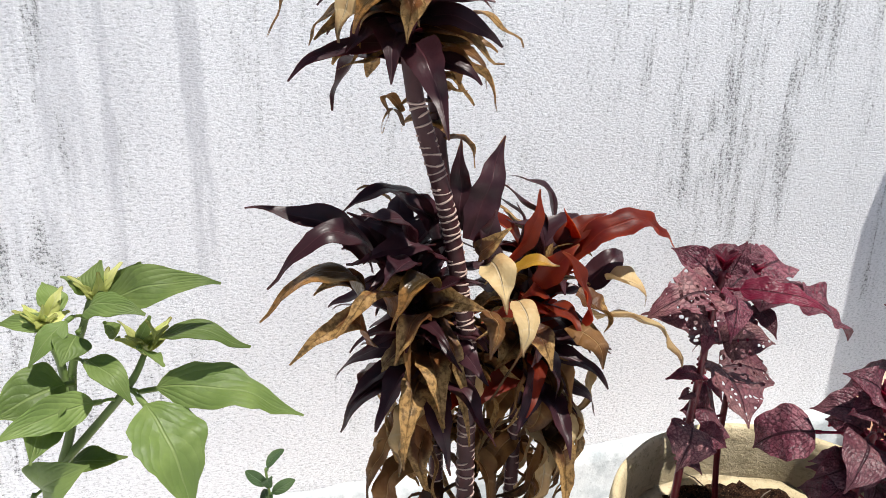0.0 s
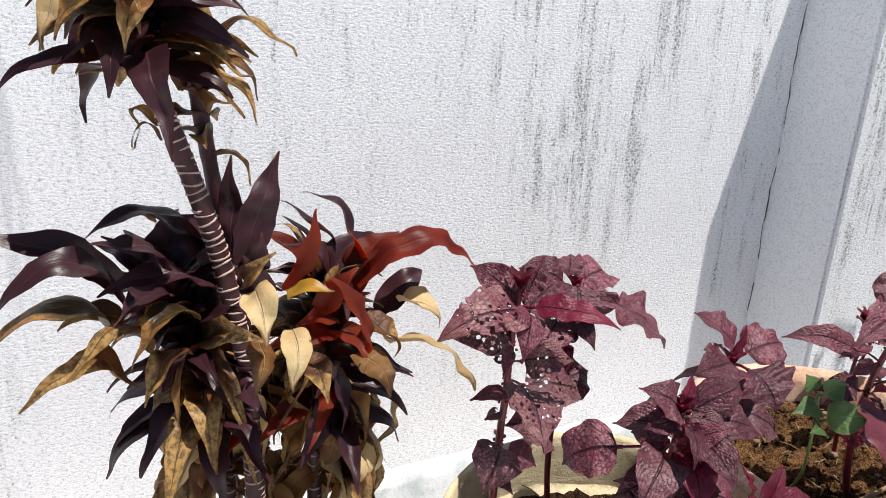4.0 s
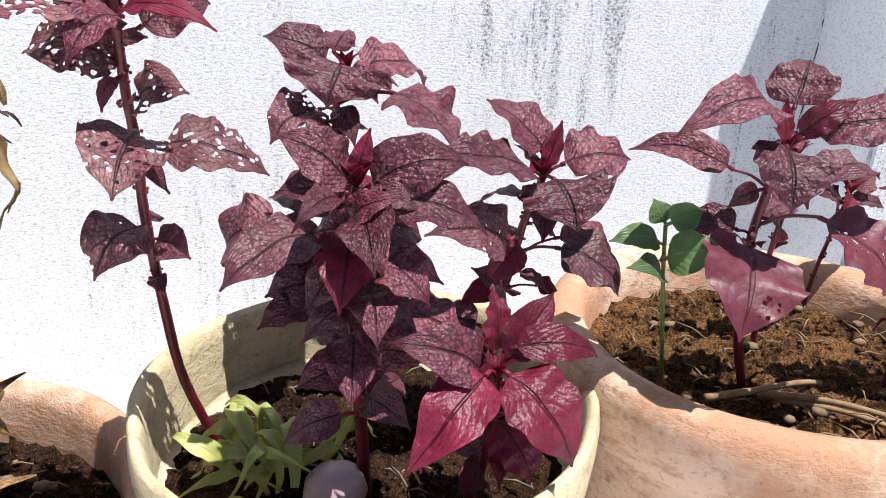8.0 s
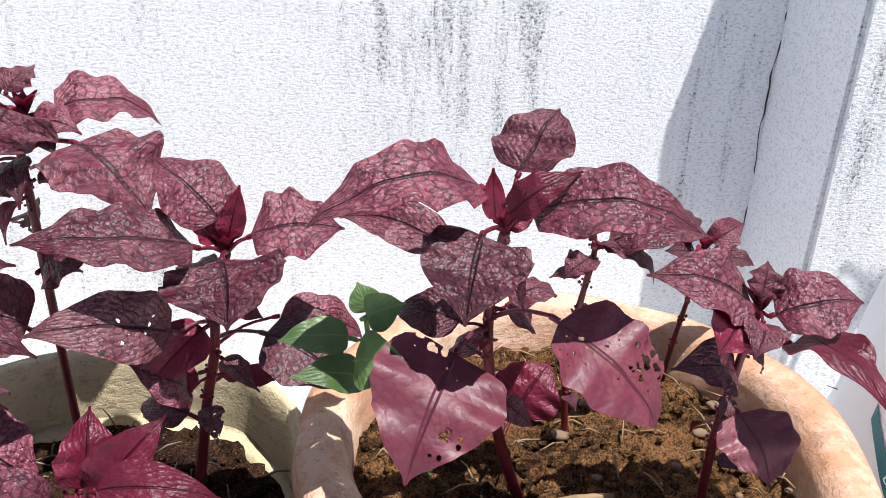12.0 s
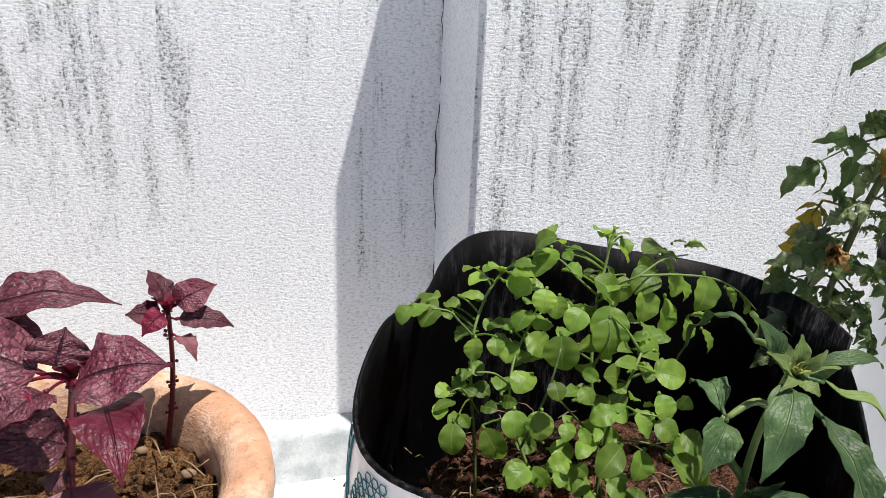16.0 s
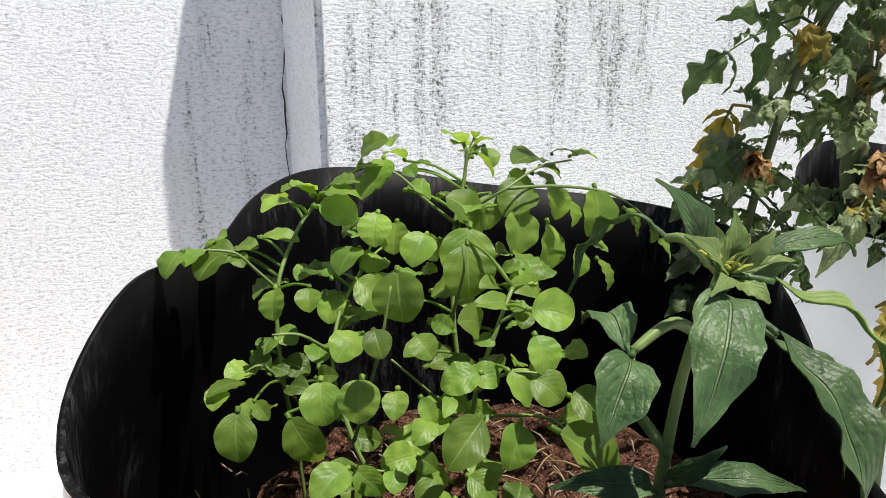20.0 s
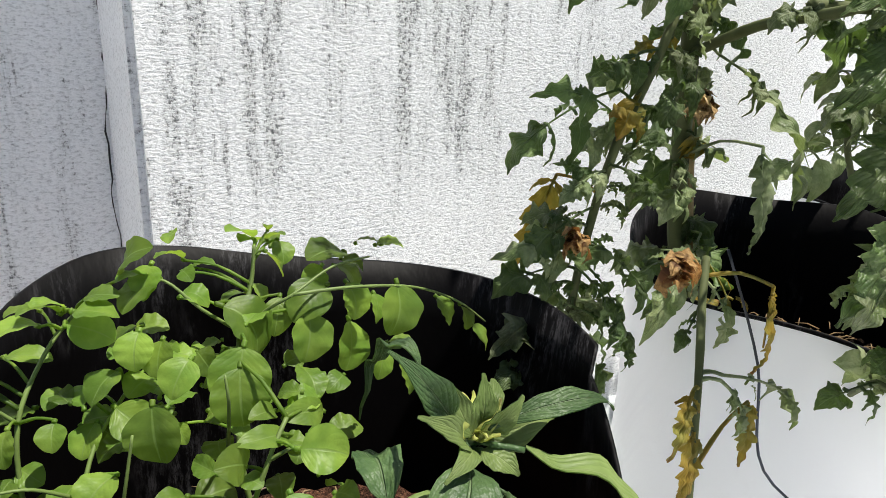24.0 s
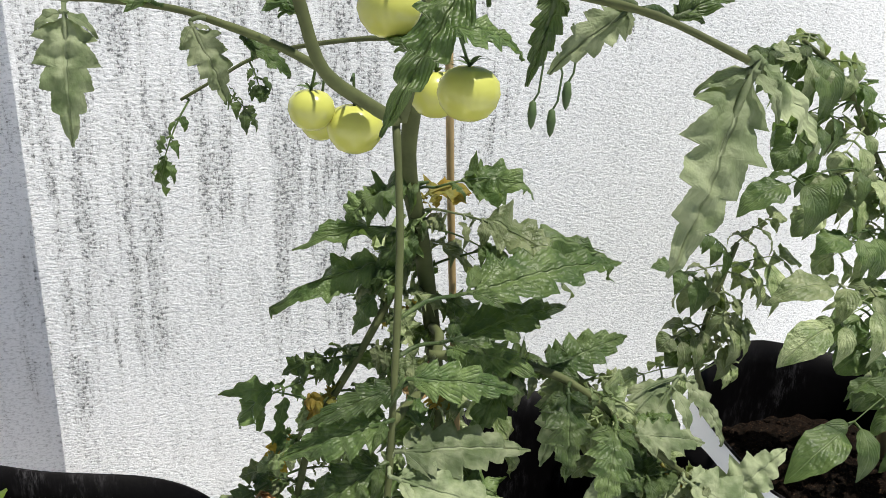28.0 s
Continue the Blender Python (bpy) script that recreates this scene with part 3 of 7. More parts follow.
def join_stalk(bm, foot, stems, radius, reach=0.09):
    """A leaf's stalk from the nearest stem, a little below, to the leaf's foot."""
    near = min((p for line in stems for p in line), key=lambda p: (p - foot).length + 0.8 * abs(p.z + 0.35 * math.hypot(p.x - foot.x, p.y - foot.y) - foot.z))
    gap = (near - foot).length
    if 0.005 < gap < reach:
        mid = near.lerp(foot, 0.5) + Vector((0, 0, gap * 0.10))
        tube(bm, glide([near, mid, foot], 3), [radius * 1.25] * 3 + [radius] * 4, 5, 1)


def put_leaves(plant, rows, under, profile, stalk, fold=0.25, ripple=0.06, name="leaf", seed=1, thick=0.0006, stems=None):
    """Leaves of a plant from rows of kind, foot x y z and tip x y z in cm, breadth in cm and arch; stalks reach back to the stems."""
    chance = random.Random(seed)
    base = plant.location
    for kind, fx, fy, fz, tx, ty, tz, breadth, arch in rows:
        foot, tip = Vector((fx, fy, fz)) / 100, Vector((tx, ty, tz)) / 100
        away = Vector((tip.x - base.x, tip.y - base.y, 0))
        away = (away.normalized() * 0.5 if away.length > 0.01 else Vector((0, -0.3, 0))) + Vector((0, -0.55, 0))
        bm = bmesh.new()
        dead = kind in ("tan", "umber", "cream")
        blade(bm, foot - base, tip - base, breadth / 100, arch, profile, fold, ripple * (1.6 if dead else 1), 20 if profile != "round" else 10, 8 if dead else 6, stalk, away, 0.16 if dead else 0.07, thick=thick, chance=chance, twist=0.9 if dead else 0.5, crumple=0.010 if dead else 0.007 if profile == "strap" else 0.004 if profile == "ovate" else 0.007 if profile == "lance" else 0.002)
        if stems:
            join_stalk(bm, foot - base, stems, 0.0007 + breadth * 0.00011, 0.045 if profile == "obovate" else 0.09)
        part(name, bm, [LEAF[kind], LEAF[kind] if kind in ("holey", "holeypink", "eaten") else under or LEAF[kind]], plant)


def put_stem(plant, points, r0, r1, mat, name="stem", sides=8, knobs=0.0, seed=3):
    chance = random.Random(seed)
    line = [p - plant.location for p in glide(points, 5)]
    radii = [r0 + (r1 - r0) * k / (len(line) - 1) + knobs * chance.random() for k in range(len(line))]
    bm = bmesh.new()
    tube(bm, line, radii, sides)
    return part(name, bm, mat, plant)


# ---- plants: the run of stems in metres, and the leaves ----
STEM_TALL = [(0.172, 0.500, 0.688), (0.169, 0.500, 0.727), (0.163, 0.500, 0.761), (0.156, 0.500, 0.803), (0.145, 0.500, 0.845), (0.132, 0.500, 0.888), (0.126, 0.500, 0.908), (0.122, 0.500, 0.934), (0.121, 0.500, 0.952), (0.117, 0.500, 0.985), (0.114, 0.500, 1.022)]
STEM_SECOND = [(0.184, 0.540, 0.660), (0.174, 0.540, 0.744), (0.163, 0.540, 0.818), (0.157, 0.540, 0.863), (0.153, 0.540, 0.896), (0.150, 0.540, 0.926)]
STEM_LOWL = [(0.153, 0.530, 0.672), (0.141, 0.530, 0.720), (0.130, 0.530, 0.753), (0.125, 0.530, 0.775)]
STEM_LOWR = [(0.227, 0.520, 0.664), (0.229, 0.520, 0.705), (0.229, 0.520, 0.741), (0.231, 0.520, 0.766)]
STEM_AMA = [(0.417, 0.520, 0.394), (0.394, 0.505, 0.478), (0.387, 0.495, 0.548), (0.383, 0.485, 0.623), (0.384, 0.482, 0.664), (0.382, 0.478, 0.701), (0.382, 0.475, 0.736), (0.382, 0.470, 0.766)]
STEM_AMB = [(0.521, 0.600, 0.483), (0.523, 0.600, 0.621), (0.523, 0.600, 0.656), (0.525, 0.600, 0.686), (0.532, 0.600, 0.699)]
STEM_AMC = [(0.522, 0.430, 0.433), (0.517, 0.420, 0.516), (0.514, 0.415, 0.581), (0.515, 0.410, 0.627), (0.516, 0.410, 0.657)]
STEM_AMD = [(0.602, 0.400, 0.441), (0.604, 0.390, 0.494), (0.603, 0.380, 0.533)]
STEM_AME = [(0.634, 0.520, 0.450), (0.645, 0.515, 0.510), (0.655, 0.510, 0.552), (0.661, 0.505, 0.593), (0.672, 0.500, 0.632)]
STEM_AMF = [(0.871, 0.464, 0.425), (0.851, 0.462, 0.485), (0.839, 0.458, 0.541), (0.833, 0.452, 0.593), (0.834, 0.444, 0.640), (0.837, 0.438, 0.665)]
STEM_AMG = [(0.922, 0.525, 0.422), (0.915, 0.525, 0.519), (0.925, 0.530, 0.576), (0.930, 0.530, 0.608), (0.925, 0.530, 0.633)]
STEM_AMH = [(0.996, 0.440, 0.470), (0.997, 0.440, 0.508), (1.002, 0.440, 0.554), (1.009, 0.440, 0.600)]
STEM_AMI = [(1.048, 0.605, 0.477), (1.053, 0.600, 0.527), (1.054, 0.590, 0.576)]
STEM_SEED = [(0.815, 0.510, 0.421), (0.782, 0.470, 0.487), (0.762, 0.455, 0.561), (0.757, 0.455, 0.605)]
STEM_PEPL = [(-0.114, 0.400, 0.693), (-0.105, 0.400, 0.717), (-0.096, 0.400, 0.745), (-0.092, 0.400, 0.776), (-0.083, 0.400, 0.802), (-0.078, 0.400, 0.816)]
STEM_PEPR = [(1.453, 0.352, 0.494), (1.456, 0.348, 0.555), (1.460, 0.337, 0.608)]
STEM_MORA = [(1.435, 0.500, 0.382), (1.427, 0.510, 0.448), (1.420, 0.520, 0.513), (1.429, 0.540, 0.574), (1.443, 0.555, 0.604), (1.447, 0.558, 0.628)]
STEM_MORB = [(1.313, 0.530, 0.442), (1.306, 0.530, 0.504), (1.309, 0.540, 0.552), (1.327, 0.560, 0.581), (1.344, 0.570, 0.597)]
STEM_MORC = [(1.397, 0.450, 0.453), (1.401, 0.450, 0.505), (1.415, 0.450, 0.546), (1.429, 0.460, 0.562)]
STEM_MORD = [(1.351, 0.470, 0.425), (1.336, 0.480, 0.472), (1.331, 0.500, 0.509), (1.342, 0.520, 0.538), (1.363, 0.540, 0.556)]
STEM_TOMM = [(1.960, 0.560, 0.365), (1.945, 0.590, 0.430), (1.925, 0.620, 0.560), (1.910, 0.620, 0.720), (1.885, 0.600, 0.850), (1.862, 0.575, 0.930), (1.862, 0.560, 1.000), (1.880, 0.550, 1.150)]
STEM_TOMF = [(1.960, 0.460, 0.365), (1.930, 0.430, 0.440), (1.830, 0.360, 0.525), (1.819, 0.340, 0.541), (1.781, 0.335, 0.651), (1.787, 0.343, 0.769), (1.801, 0.380, 0.912), (1.802, 0.401, 0.998)]
STEM_TOML = [(1.875, 0.595, 0.836), (1.823, 0.58, 0.75), (1.766, 0.576, 0.648), (1.745, 0.585, 0.513), (1.758, 0.59, 0.428), (1.7, 0.5, 0.4), (1.72, 0.5, 0.2), (1.75, 0.5, 0.01)]
STEM_TOMG = [(1.803, 0.401, 0.999), (1.783, 0.395, 1.010), (1.751, 0.385, 1.032), (1.737, 0.380, 1.068), (1.728, 0.380, 1.100)]
STEM_TOMH = [(1.752, 0.386, 1.032), (1.725, 0.410, 1.046), (1.694, 0.430, 1.057), (1.665, 0.450, 1.065), (1.623, 0.470, 1.069), (1.590, 0.480, 1.069), (1.538, 0.500, 1.072)]
STEM_TOMI = [(1.806, 0.401, 0.999), (1.810, 0.395, 1.022), (1.817, 0.390, 1.065), (1.819, 0.390, 1.105)]
STEM_TOMR = [(1.855, 0.470, 0.786), (1.914, 0.450, 0.785), (1.963, 0.410, 0.776), (2.015, 0.385, 0.733), (2.081, 0.370, 0.678)]
STEM_TOMT = [(1.906, 0.650, 1.048), (1.836, 0.720, 1.042), (1.751, 0.790, 1.021), (1.700, 0.810, 0.992), (1.658, 0.820, 0.966)]
STEM_NEAR = [(1.787, 0.230, 1.095), (1.810, 0.220, 1.083), (1.816, 0.190, 1.076), (1.825, 0.150, 1.069), (1.849, 0.130, 1.056)]
STEM_PLTC = [(2.312, 0.660, 0.614), (2.315, 0.665, 0.678), (2.335, 0.670, 0.743), (2.351, 0.670, 0.799)]
STEM_PLTD = [(2.639, 0.580, 0.576), (2.586, 0.600, 0.743), (2.565, 0.630, 0.858), (2.535, 0.650, 0.921), (2.480, 0.670, 1.012), (2.418, 0.690, 1.061)]
STEM_TOMB = [(1.970, 0.470, 0.778), (2.021, 0.440, 0.730), (2.060, 0.400, 0.687), (2.113, 0.370, 0.639)]
STEM_TOMS = [(1.760, 0.460, 0.602), (1.735, 0.440, 0.578), (1.714, 0.420, 0.543), (1.692, 0.400, 0.499)]
TWIGS_0 = [
    [(1.430, 0.540, 0.580), (1.408, 0.540, 0.599), (1.391, 0.550, 0.616), (1.374, 0.560, 0.617)],
    [(1.432, 0.540, 0.580), (1.444, 0.530, 0.595), (1.457, 0.520, 0.606), (1.487, 0.530, 0.616), (1.513, 0.530, 0.619)],
    [(1.457, 0.520, 0.606), (1.498, 0.520, 0.604), (1.548, 0.530, 0.592), (1.597, 0.550, 0.566), (1.631, 0.560, 0.539)],
    [(1.309, 0.540, 0.552), (1.297, 0.540, 0.566), (1.286, 0.540, 0.578), (1.270, 0.540, 0.582)],
    [(1.331, 0.500, 0.522), (1.311, 0.490, 0.541), (1.295, 0.490, 0.544)],
    [(1.315, 0.530, 0.478), (1.295, 0.520, 0.511), (1.283, 0.520, 0.510)],
    [(1.401, 0.450, 0.505), (1.410, 0.430, 0.525), (1.429, 0.420, 0.525)],
]
TWIGS_1 = [
    [(1.421, 0.500, 0.455), (1.416, 0.440, 0.492), (1.432, 0.420, 0.497), (1.439, 0.410, 0.491)],
    [(1.407, 0.480, 0.468), (1.377, 0.460, 0.505), (1.350, 0.450, 0.536)],
    [(1.415, 0.450, 0.546), (1.427, 0.440, 0.556), (1.437, 0.430, 0.555)],
    [(1.336, 0.480, 0.472), (1.346, 0.460, 0.536), (1.354, 0.460, 0.574)],
    [(1.408, 0.500, 0.529), (1.402, 0.470, 0.571), (1.401, 0.470, 0.589)],
    [(1.328, 0.460, 0.443), (1.326, 0.440, 0.479), (1.349, 0.440, 0.472)],
]
LEAVES_TOP = [
    ('red', 7.5, 50, 104.8, -2.6, 47, 107.5, 2.3, 0.12),
    ('red', 9.9, 52, 104.9, 1.7, 54, 109.6, 1.9, 0.12),
    ('red', 10.1, 50, 105.3, 4.9, 50, 110.9, 2.4, 0.1),
    ('red', 10.5, 48, 103.6, 13.4, 46, 110.9, 3.3, 0.02),
    ('plum', 13.2, 52, 108.6, 14.3, 53, 113.4, 0.9, 0),
    ('red', 12.3, 50, 103.8, 23.8, 48, 110.3, 2, 0.18),
    ('red', 15.4, 53, 105, 22.4, 54, 108.4, 1.6, 0.12),
    ('olive', 14.4, 48, 102.7, 21.2, 46, 104.3, 2.1, 0.2),
    ('red', 13.4, 48, 103.5, 16.7, 46, 105, 2, 0.12),
    ('mustard', 14.9, 48, 102.2, 17.7, 46, 102.7, 1, 0.1),
    ('tan', 7.9, 50, 104.3, 2.3, 48, 105.3, 1.4, 0.1),
    ('plum', 7.9, 50, 101.4, -0.4, 46, 102.1, 1.4, 0.3),
    ('olive', 8.3, 49, 99.9, 1.1, 46, 99.3, 2.3, 0.35),
    ('tan', 7.9, 49, 98.7, 2.9, 47, 98.5, 1, 0.2),
    ('olive', 9.3, 49, 97.5, 2.5, 47, 95.2, 1.6, 0.4),
    ('cream', 11.5, 46, 103.6, 11.7, 43, 100.5, 2.2, 0.12),
    ('olive', 12.9, 48, 98.4, 18.1, 45, 98.1, 2.6, 0.32),
    ('tan', 15.1, 51, 100, 22.5, 50, 100.6, 0.9, 0.1),
    ('cream', 8.8, 47, 97.3, 6.3, 45, 95, 1.6, 0.25),
    ('olive', 10.8, 47, 97.4, 7.5, 44, 95.3, 2.6, 0.25),
    ('umber', 11.8, 49, 96.3, 7.5, 48, 93.7, 1.7, 0.3),
    ('red', 9.9, 52, 103.2, 11.2, 53, 108.5, 1.9, 0.05),
    ('umber', 12.1, 46, 97.6, 10.4, 44, 95, 1.7, 0.15),
    ('olive', 7.7, 47, 101.3, 5.3, 44, 100, 1.6, 0.25),
]
ALL_TOP = LEAVES_TOP
LEAVES_SMALL = [
    ('umber', 15.5, 54, 94.3, 21.5, 53, 94.7, 1, 0.3),
    ('umber', 15.3, 54, 92.9, 18.9, 52, 94.8, 1, 0.3),
    ('tan', 15.2, 54, 92.2, 19.1, 53, 91.5, 0.9, 0.5),
    ('umber', 15.1, 54, 89.4, 18.1, 53, 90.2, 0.7, 0.6),
    ('umber', 13, 53, 90.7, 8, 51, 93, 1, 0.35),
    ('tan', 12.6, 53, 89.7, 10.7, 52, 88.3, 0.9, 0.7),
    ('umber', 12.6, 53, 88.4, 11, 52, 88.1, 0.6, 0.6),
    ('umber', 16, 55, 93.6, 18.6, 56, 95.2, 1, 0.2),
    ('umber', 14.2, 54, 91.6, 12.2, 52, 94.4, 1.2, 0.1),
]
ALL_SMALL = LEAVES_SMALL
LEAVES_CROWNL = [
    ('plum', 9.1, 50, 78.9, 1, 49, 83.7, 2.1, 0.2),
    ('plum', 14.7, 52, 80.9, 6.7, 50, 82.8, 2, 0.28),
    ('plum', 15.9, 53, 78.3, 11, 52, 83.8, 3.3, 0.12),
    ('plum', 9.3, 49, 78.4, 1.7, 46, 79.3, 2.1, 0.48),
    ('olive', 8.5, 49, 76, 0.9, 46, 77.1, 2.3, 0.38),
    ('umber', 8.6, 51, 76.1, 5.2, 50, 77, 1.8, 0.3),
    ('tan', 11.7, 54, 82.2, 9.3, 54, 83.6, 1.1, 0.15),
    ('umber', 9.2, 49, 72.3, 3.2, 46, 74, 2.2, 0.42),
    ('olive', 13.5, 47, 77.8, 9.1, 43, 76.7, 2.2, 0.35),
    ('plum', 14.6, 50, 78.2, 8, 47, 80, 2.3, 0.2),
    ('umber', 12.8, 47, 75.1, 9.5, 44, 73.8, 1.9, 0.3),
    ('plum', 11.7, 48, 80.8, 8, 45, 83.9, 2.3, 0.15),
    ('umber', 10.5, 48, 75.3, 5.9, 44, 76.8, 2, 0.3),
    ('plum', 11.8, 47, 79.5, 8.6, 43, 79.6, 2.3, 0.2),
]
ALL_CROWNL = LEAVES_CROWNL
LEAVES_CROWNR = [
    ('plum', 16.6, 51, 80.4, 16.7, 52, 87.3, 1.7, 0),
    ('plum', 17, 50, 79.9, 20, 51, 87.6, 2.7, 0.03),
    ('plum', 24.4, 52, 78.3, 20.6, 54, 83.6, 1.7, 0.15),
    ('plum', 26.6, 55, 78.9, 23.3, 57, 83.4, 1.7, 0.22),
    ('red', 25, 51, 78, 29.2, 51, 81.4, 2.4, 0.16),
    ('red', 25.4, 50, 77.5, 35.7, 50.3, 78, 2.6, 0.36),
    ('red', 19.7, 49, 78.2, 22.1, 48, 83.9, 1.9, 0.1),
    ('plum', 20.7, 50, 77.3, 21.6, 50, 82.6, 1.8, 0.05),
    ('plum', 27.7, 51, 74.4, 31.9, 52, 77.4, 2.6, 0.15),
    ('red', 24.6, 45, 74.4, 21.8, 43, 80.8, 2.1, 0.08),
    ('mustard', 19.4, 47, 78.4, 22.2, 45, 79.4, 1.6, 0.12),
    ('cream', 17, 46, 79.7, 17.1, 42, 77.6, 2.5, 0.15),
    ('cream', 19.5, 46, 76.3, 18.9, 42, 74, 2.2, 0.1),
    ('tan', 17.4, 46, 75.7, 16.5, 43, 73.6, 2, 0.12),
    ('cream', 28.5, 49, 76.2, 31.6, 47, 74.7, 2.1, 0.2),
    ('cream', 27.1, 48, 73.5, 32.6, 43.2, 71.3, 3.1, 0.18),
    ('tan', 24.4, 47, 73, 26.4, 44, 71.1, 2.4, 0.2),
    ('umber', 16.7, 47, 79.5, 18, 45, 82.1, 1.6, 0.15),
    ('plum', 16.9, 48, 80.1, 17.9, 47, 82.9, 2, 0.1),
    ('red', 22.1, 48, 76.7, 24.1, 46, 80.2, 2.1, 0.12),
    ('umber', 25.5, 48, 75.2, 27.5, 46, 73.1, 2.3, 0.2),
    ('umber', 20, 46, 74.4, 21.3, 43, 72.3, 2.1, 0.2),
    ('plum', 18.1, 47, 77.7, 16.7, 46, 81.8, 1.9, 0.06),
]
ALL_CROWNR = LEAVES_CROWNR
LEAVES_AMA = [
    ('am', 38.7, 47.8, 75.2, 35.1, 49.8, 78.1, 3.4, 0.1),
    ('am', 39, 47.2, 75.9, 40.4, 47.2, 78.9, 2.3, 0),
    ('magenta', 38.8, 46.1, 75.2, 44, 41.3, 74.8, 2.6, 0.15),
    ('eaten', 38.6, 47, 74.3, 29.9, 45, 74.3, 4.7, 0.2),
    ('eaten', 38.5, 47.9, 71.7, 32.3, 48.9, 72.7, 5, 0.25),
    ('eaten', 38.9, 47.1, 69.9, 42.1, 44.2, 70.9, 3.6, 0.15),
    ('eaten', 38.8, 46.6, 68, 37.9, 40.8, 65.8, 5.5, 0.1),
    ('eaten', 39.7, 48.2, 66.9, 46.7, 48.2, 64.8, 4.9, 0.15),
    ('eaten', 38.2, 48, 61.3, 35.3, 45.5, 58.9, 4.7, 0.3),
    ('am', 39, 48.3, 60.3, 41.1, 46.6, 59.5, 2.8, 0.2),
    ('am', 38.9, 48.2, 66.5, 35, 48.2, 66.5, 1.6, 0.1),
    ('am', 39.3, 48, 74, 43.6, 50, 75.7, 3.8, 0.15),
]
LEAVES_AMA_B = [
    ('am', 38.8, 46.4, 74.8, 36.2, 42.5, 72.6, 2.8, 0.2),
]
ALL_AMA = LEAVES_AMA + LEAVES_AMA_B
LEAVES_AMB = [
    ('am', 51.8, 60, 70.6, 46.8, 61, 72.8, 4.4, 0.1),
    ('am', 52.2, 60, 71.4, 53.7, 62, 73.4, 3, 0.05),
    ('am', 54.2, 61, 69.8, 61.3, 65, 68.2, 5.3, 0.2),
    ('am', 52.8, 59, 70.7, 51.2, 56, 67.9, 8.8, 0.1),
    ('am', 56.6, 58, 68.5, 62, 54.2, 64.3, 9.4, 0.12),
    ('holey', 51, 59, 67, 46.7, 56, 65.2, 5.1, 0.15),
    ('am', 52.7, 60, 69, 57.2, 58, 69.3, 3.8, 0.15),
    ('am', 52.4, 60, 65.2, 49.9, 58, 64.5, 3.9, 0.15),
    ('am', 50.4, 59.5, 53.3, 45, 58, 56.2, 7, 0.2),
    ('am', 51.7, 59.8, 57.9, 56.3, 59.8, 59.8, 5.5, 0.2),
]
ALL_AMB = LEAVES_AMB
LEAVES_AMC = [
    ('am', 51.2, 41, 65.9, 47, 41, 69.2, 3.7, 0.15),
    ('magenta', 51.5, 41, 66.4, 52.4, 41, 69.2, 1.4, 0),
    ('am', 52.2, 41, 65.6, 58.6, 41, 67.1, 4, 0.2),
    ('holey', 49.1, 39.8, 63.3, 43.6, 36, 62, 4.4, 0.15),
    ('am', 46.8, 42.2, 62.8, 43.3, 46, 59.6, 5.2, 0.2),
    ('am', 51.5, 39.2, 64.5, 51.6, 34, 63.1, 3.5, 0.15),
    ('am', 53.1, 40.5, 64.7, 59.5, 39, 63.1, 3.7, 0.2),
    ('am', 51.3, 40.2, 56.3, 50.4, 35.7, 53.9, 3.7, 0.1),
    ('am', 49.2, 41, 58.1, 45.2, 39.5, 57.6, 2.8, 0.2),
    ('am', 52.5, 40.2, 61.4, 55.5, 37.2, 59.4, 4, 0.15),
    ('am', 53.7, 40.8, 57.4, 58.6, 38.6, 55.5, 4.8, 0.15),
    ('am', 50.6, 39.5, 65.2, 47.6, 35, 65.4, 2.2, 0.2),
]
LEAVES_AMC_B = [
    ('am', 51.7, 40.5, 58.6, 47.8, 37.5, 57.4, 2.8, 0.2),
    ('am', 51.2, 40, 63.5, 53.5, 37, 66.3, 2.5, 0.2),
    ('am', 52.2, 40, 59.2, 52, 35.5, 57.8, 3.3, 0.2),
]
ALL_AMC = LEAVES_AMC + LEAVES_AMC_B
LEAVES_AMD = [
    ('magenta', 59.3, 36.8, 54.6, 53.4, 33.1, 50.5, 4.4, 0.15),
    ('magenta', 60.3, 36.9, 54.5, 64.2, 33.1, 49.4, 5.3, 0.15),
    ('magenta', 60.8, 38.5, 54.3, 64.6, 40, 58.2, 3.2, 0.1),
    ('magenta', 60.2, 38.8, 54.6, 60.8, 41, 58.5, 3.3, 0.05),
    ('magenta', 61, 38, 55.4, 67.3, 38, 54.3, 2.8, 0.2),
    ('magenta', 60.3, 38, 50.1, 62.4, 35, 46.8, 4.2, 0.15),
    ('am', 59.3, 37.8, 54, 53.1, 37.1, 57.2, 4, 0.2),
]
ALL_AMD = LEAVES_AMD
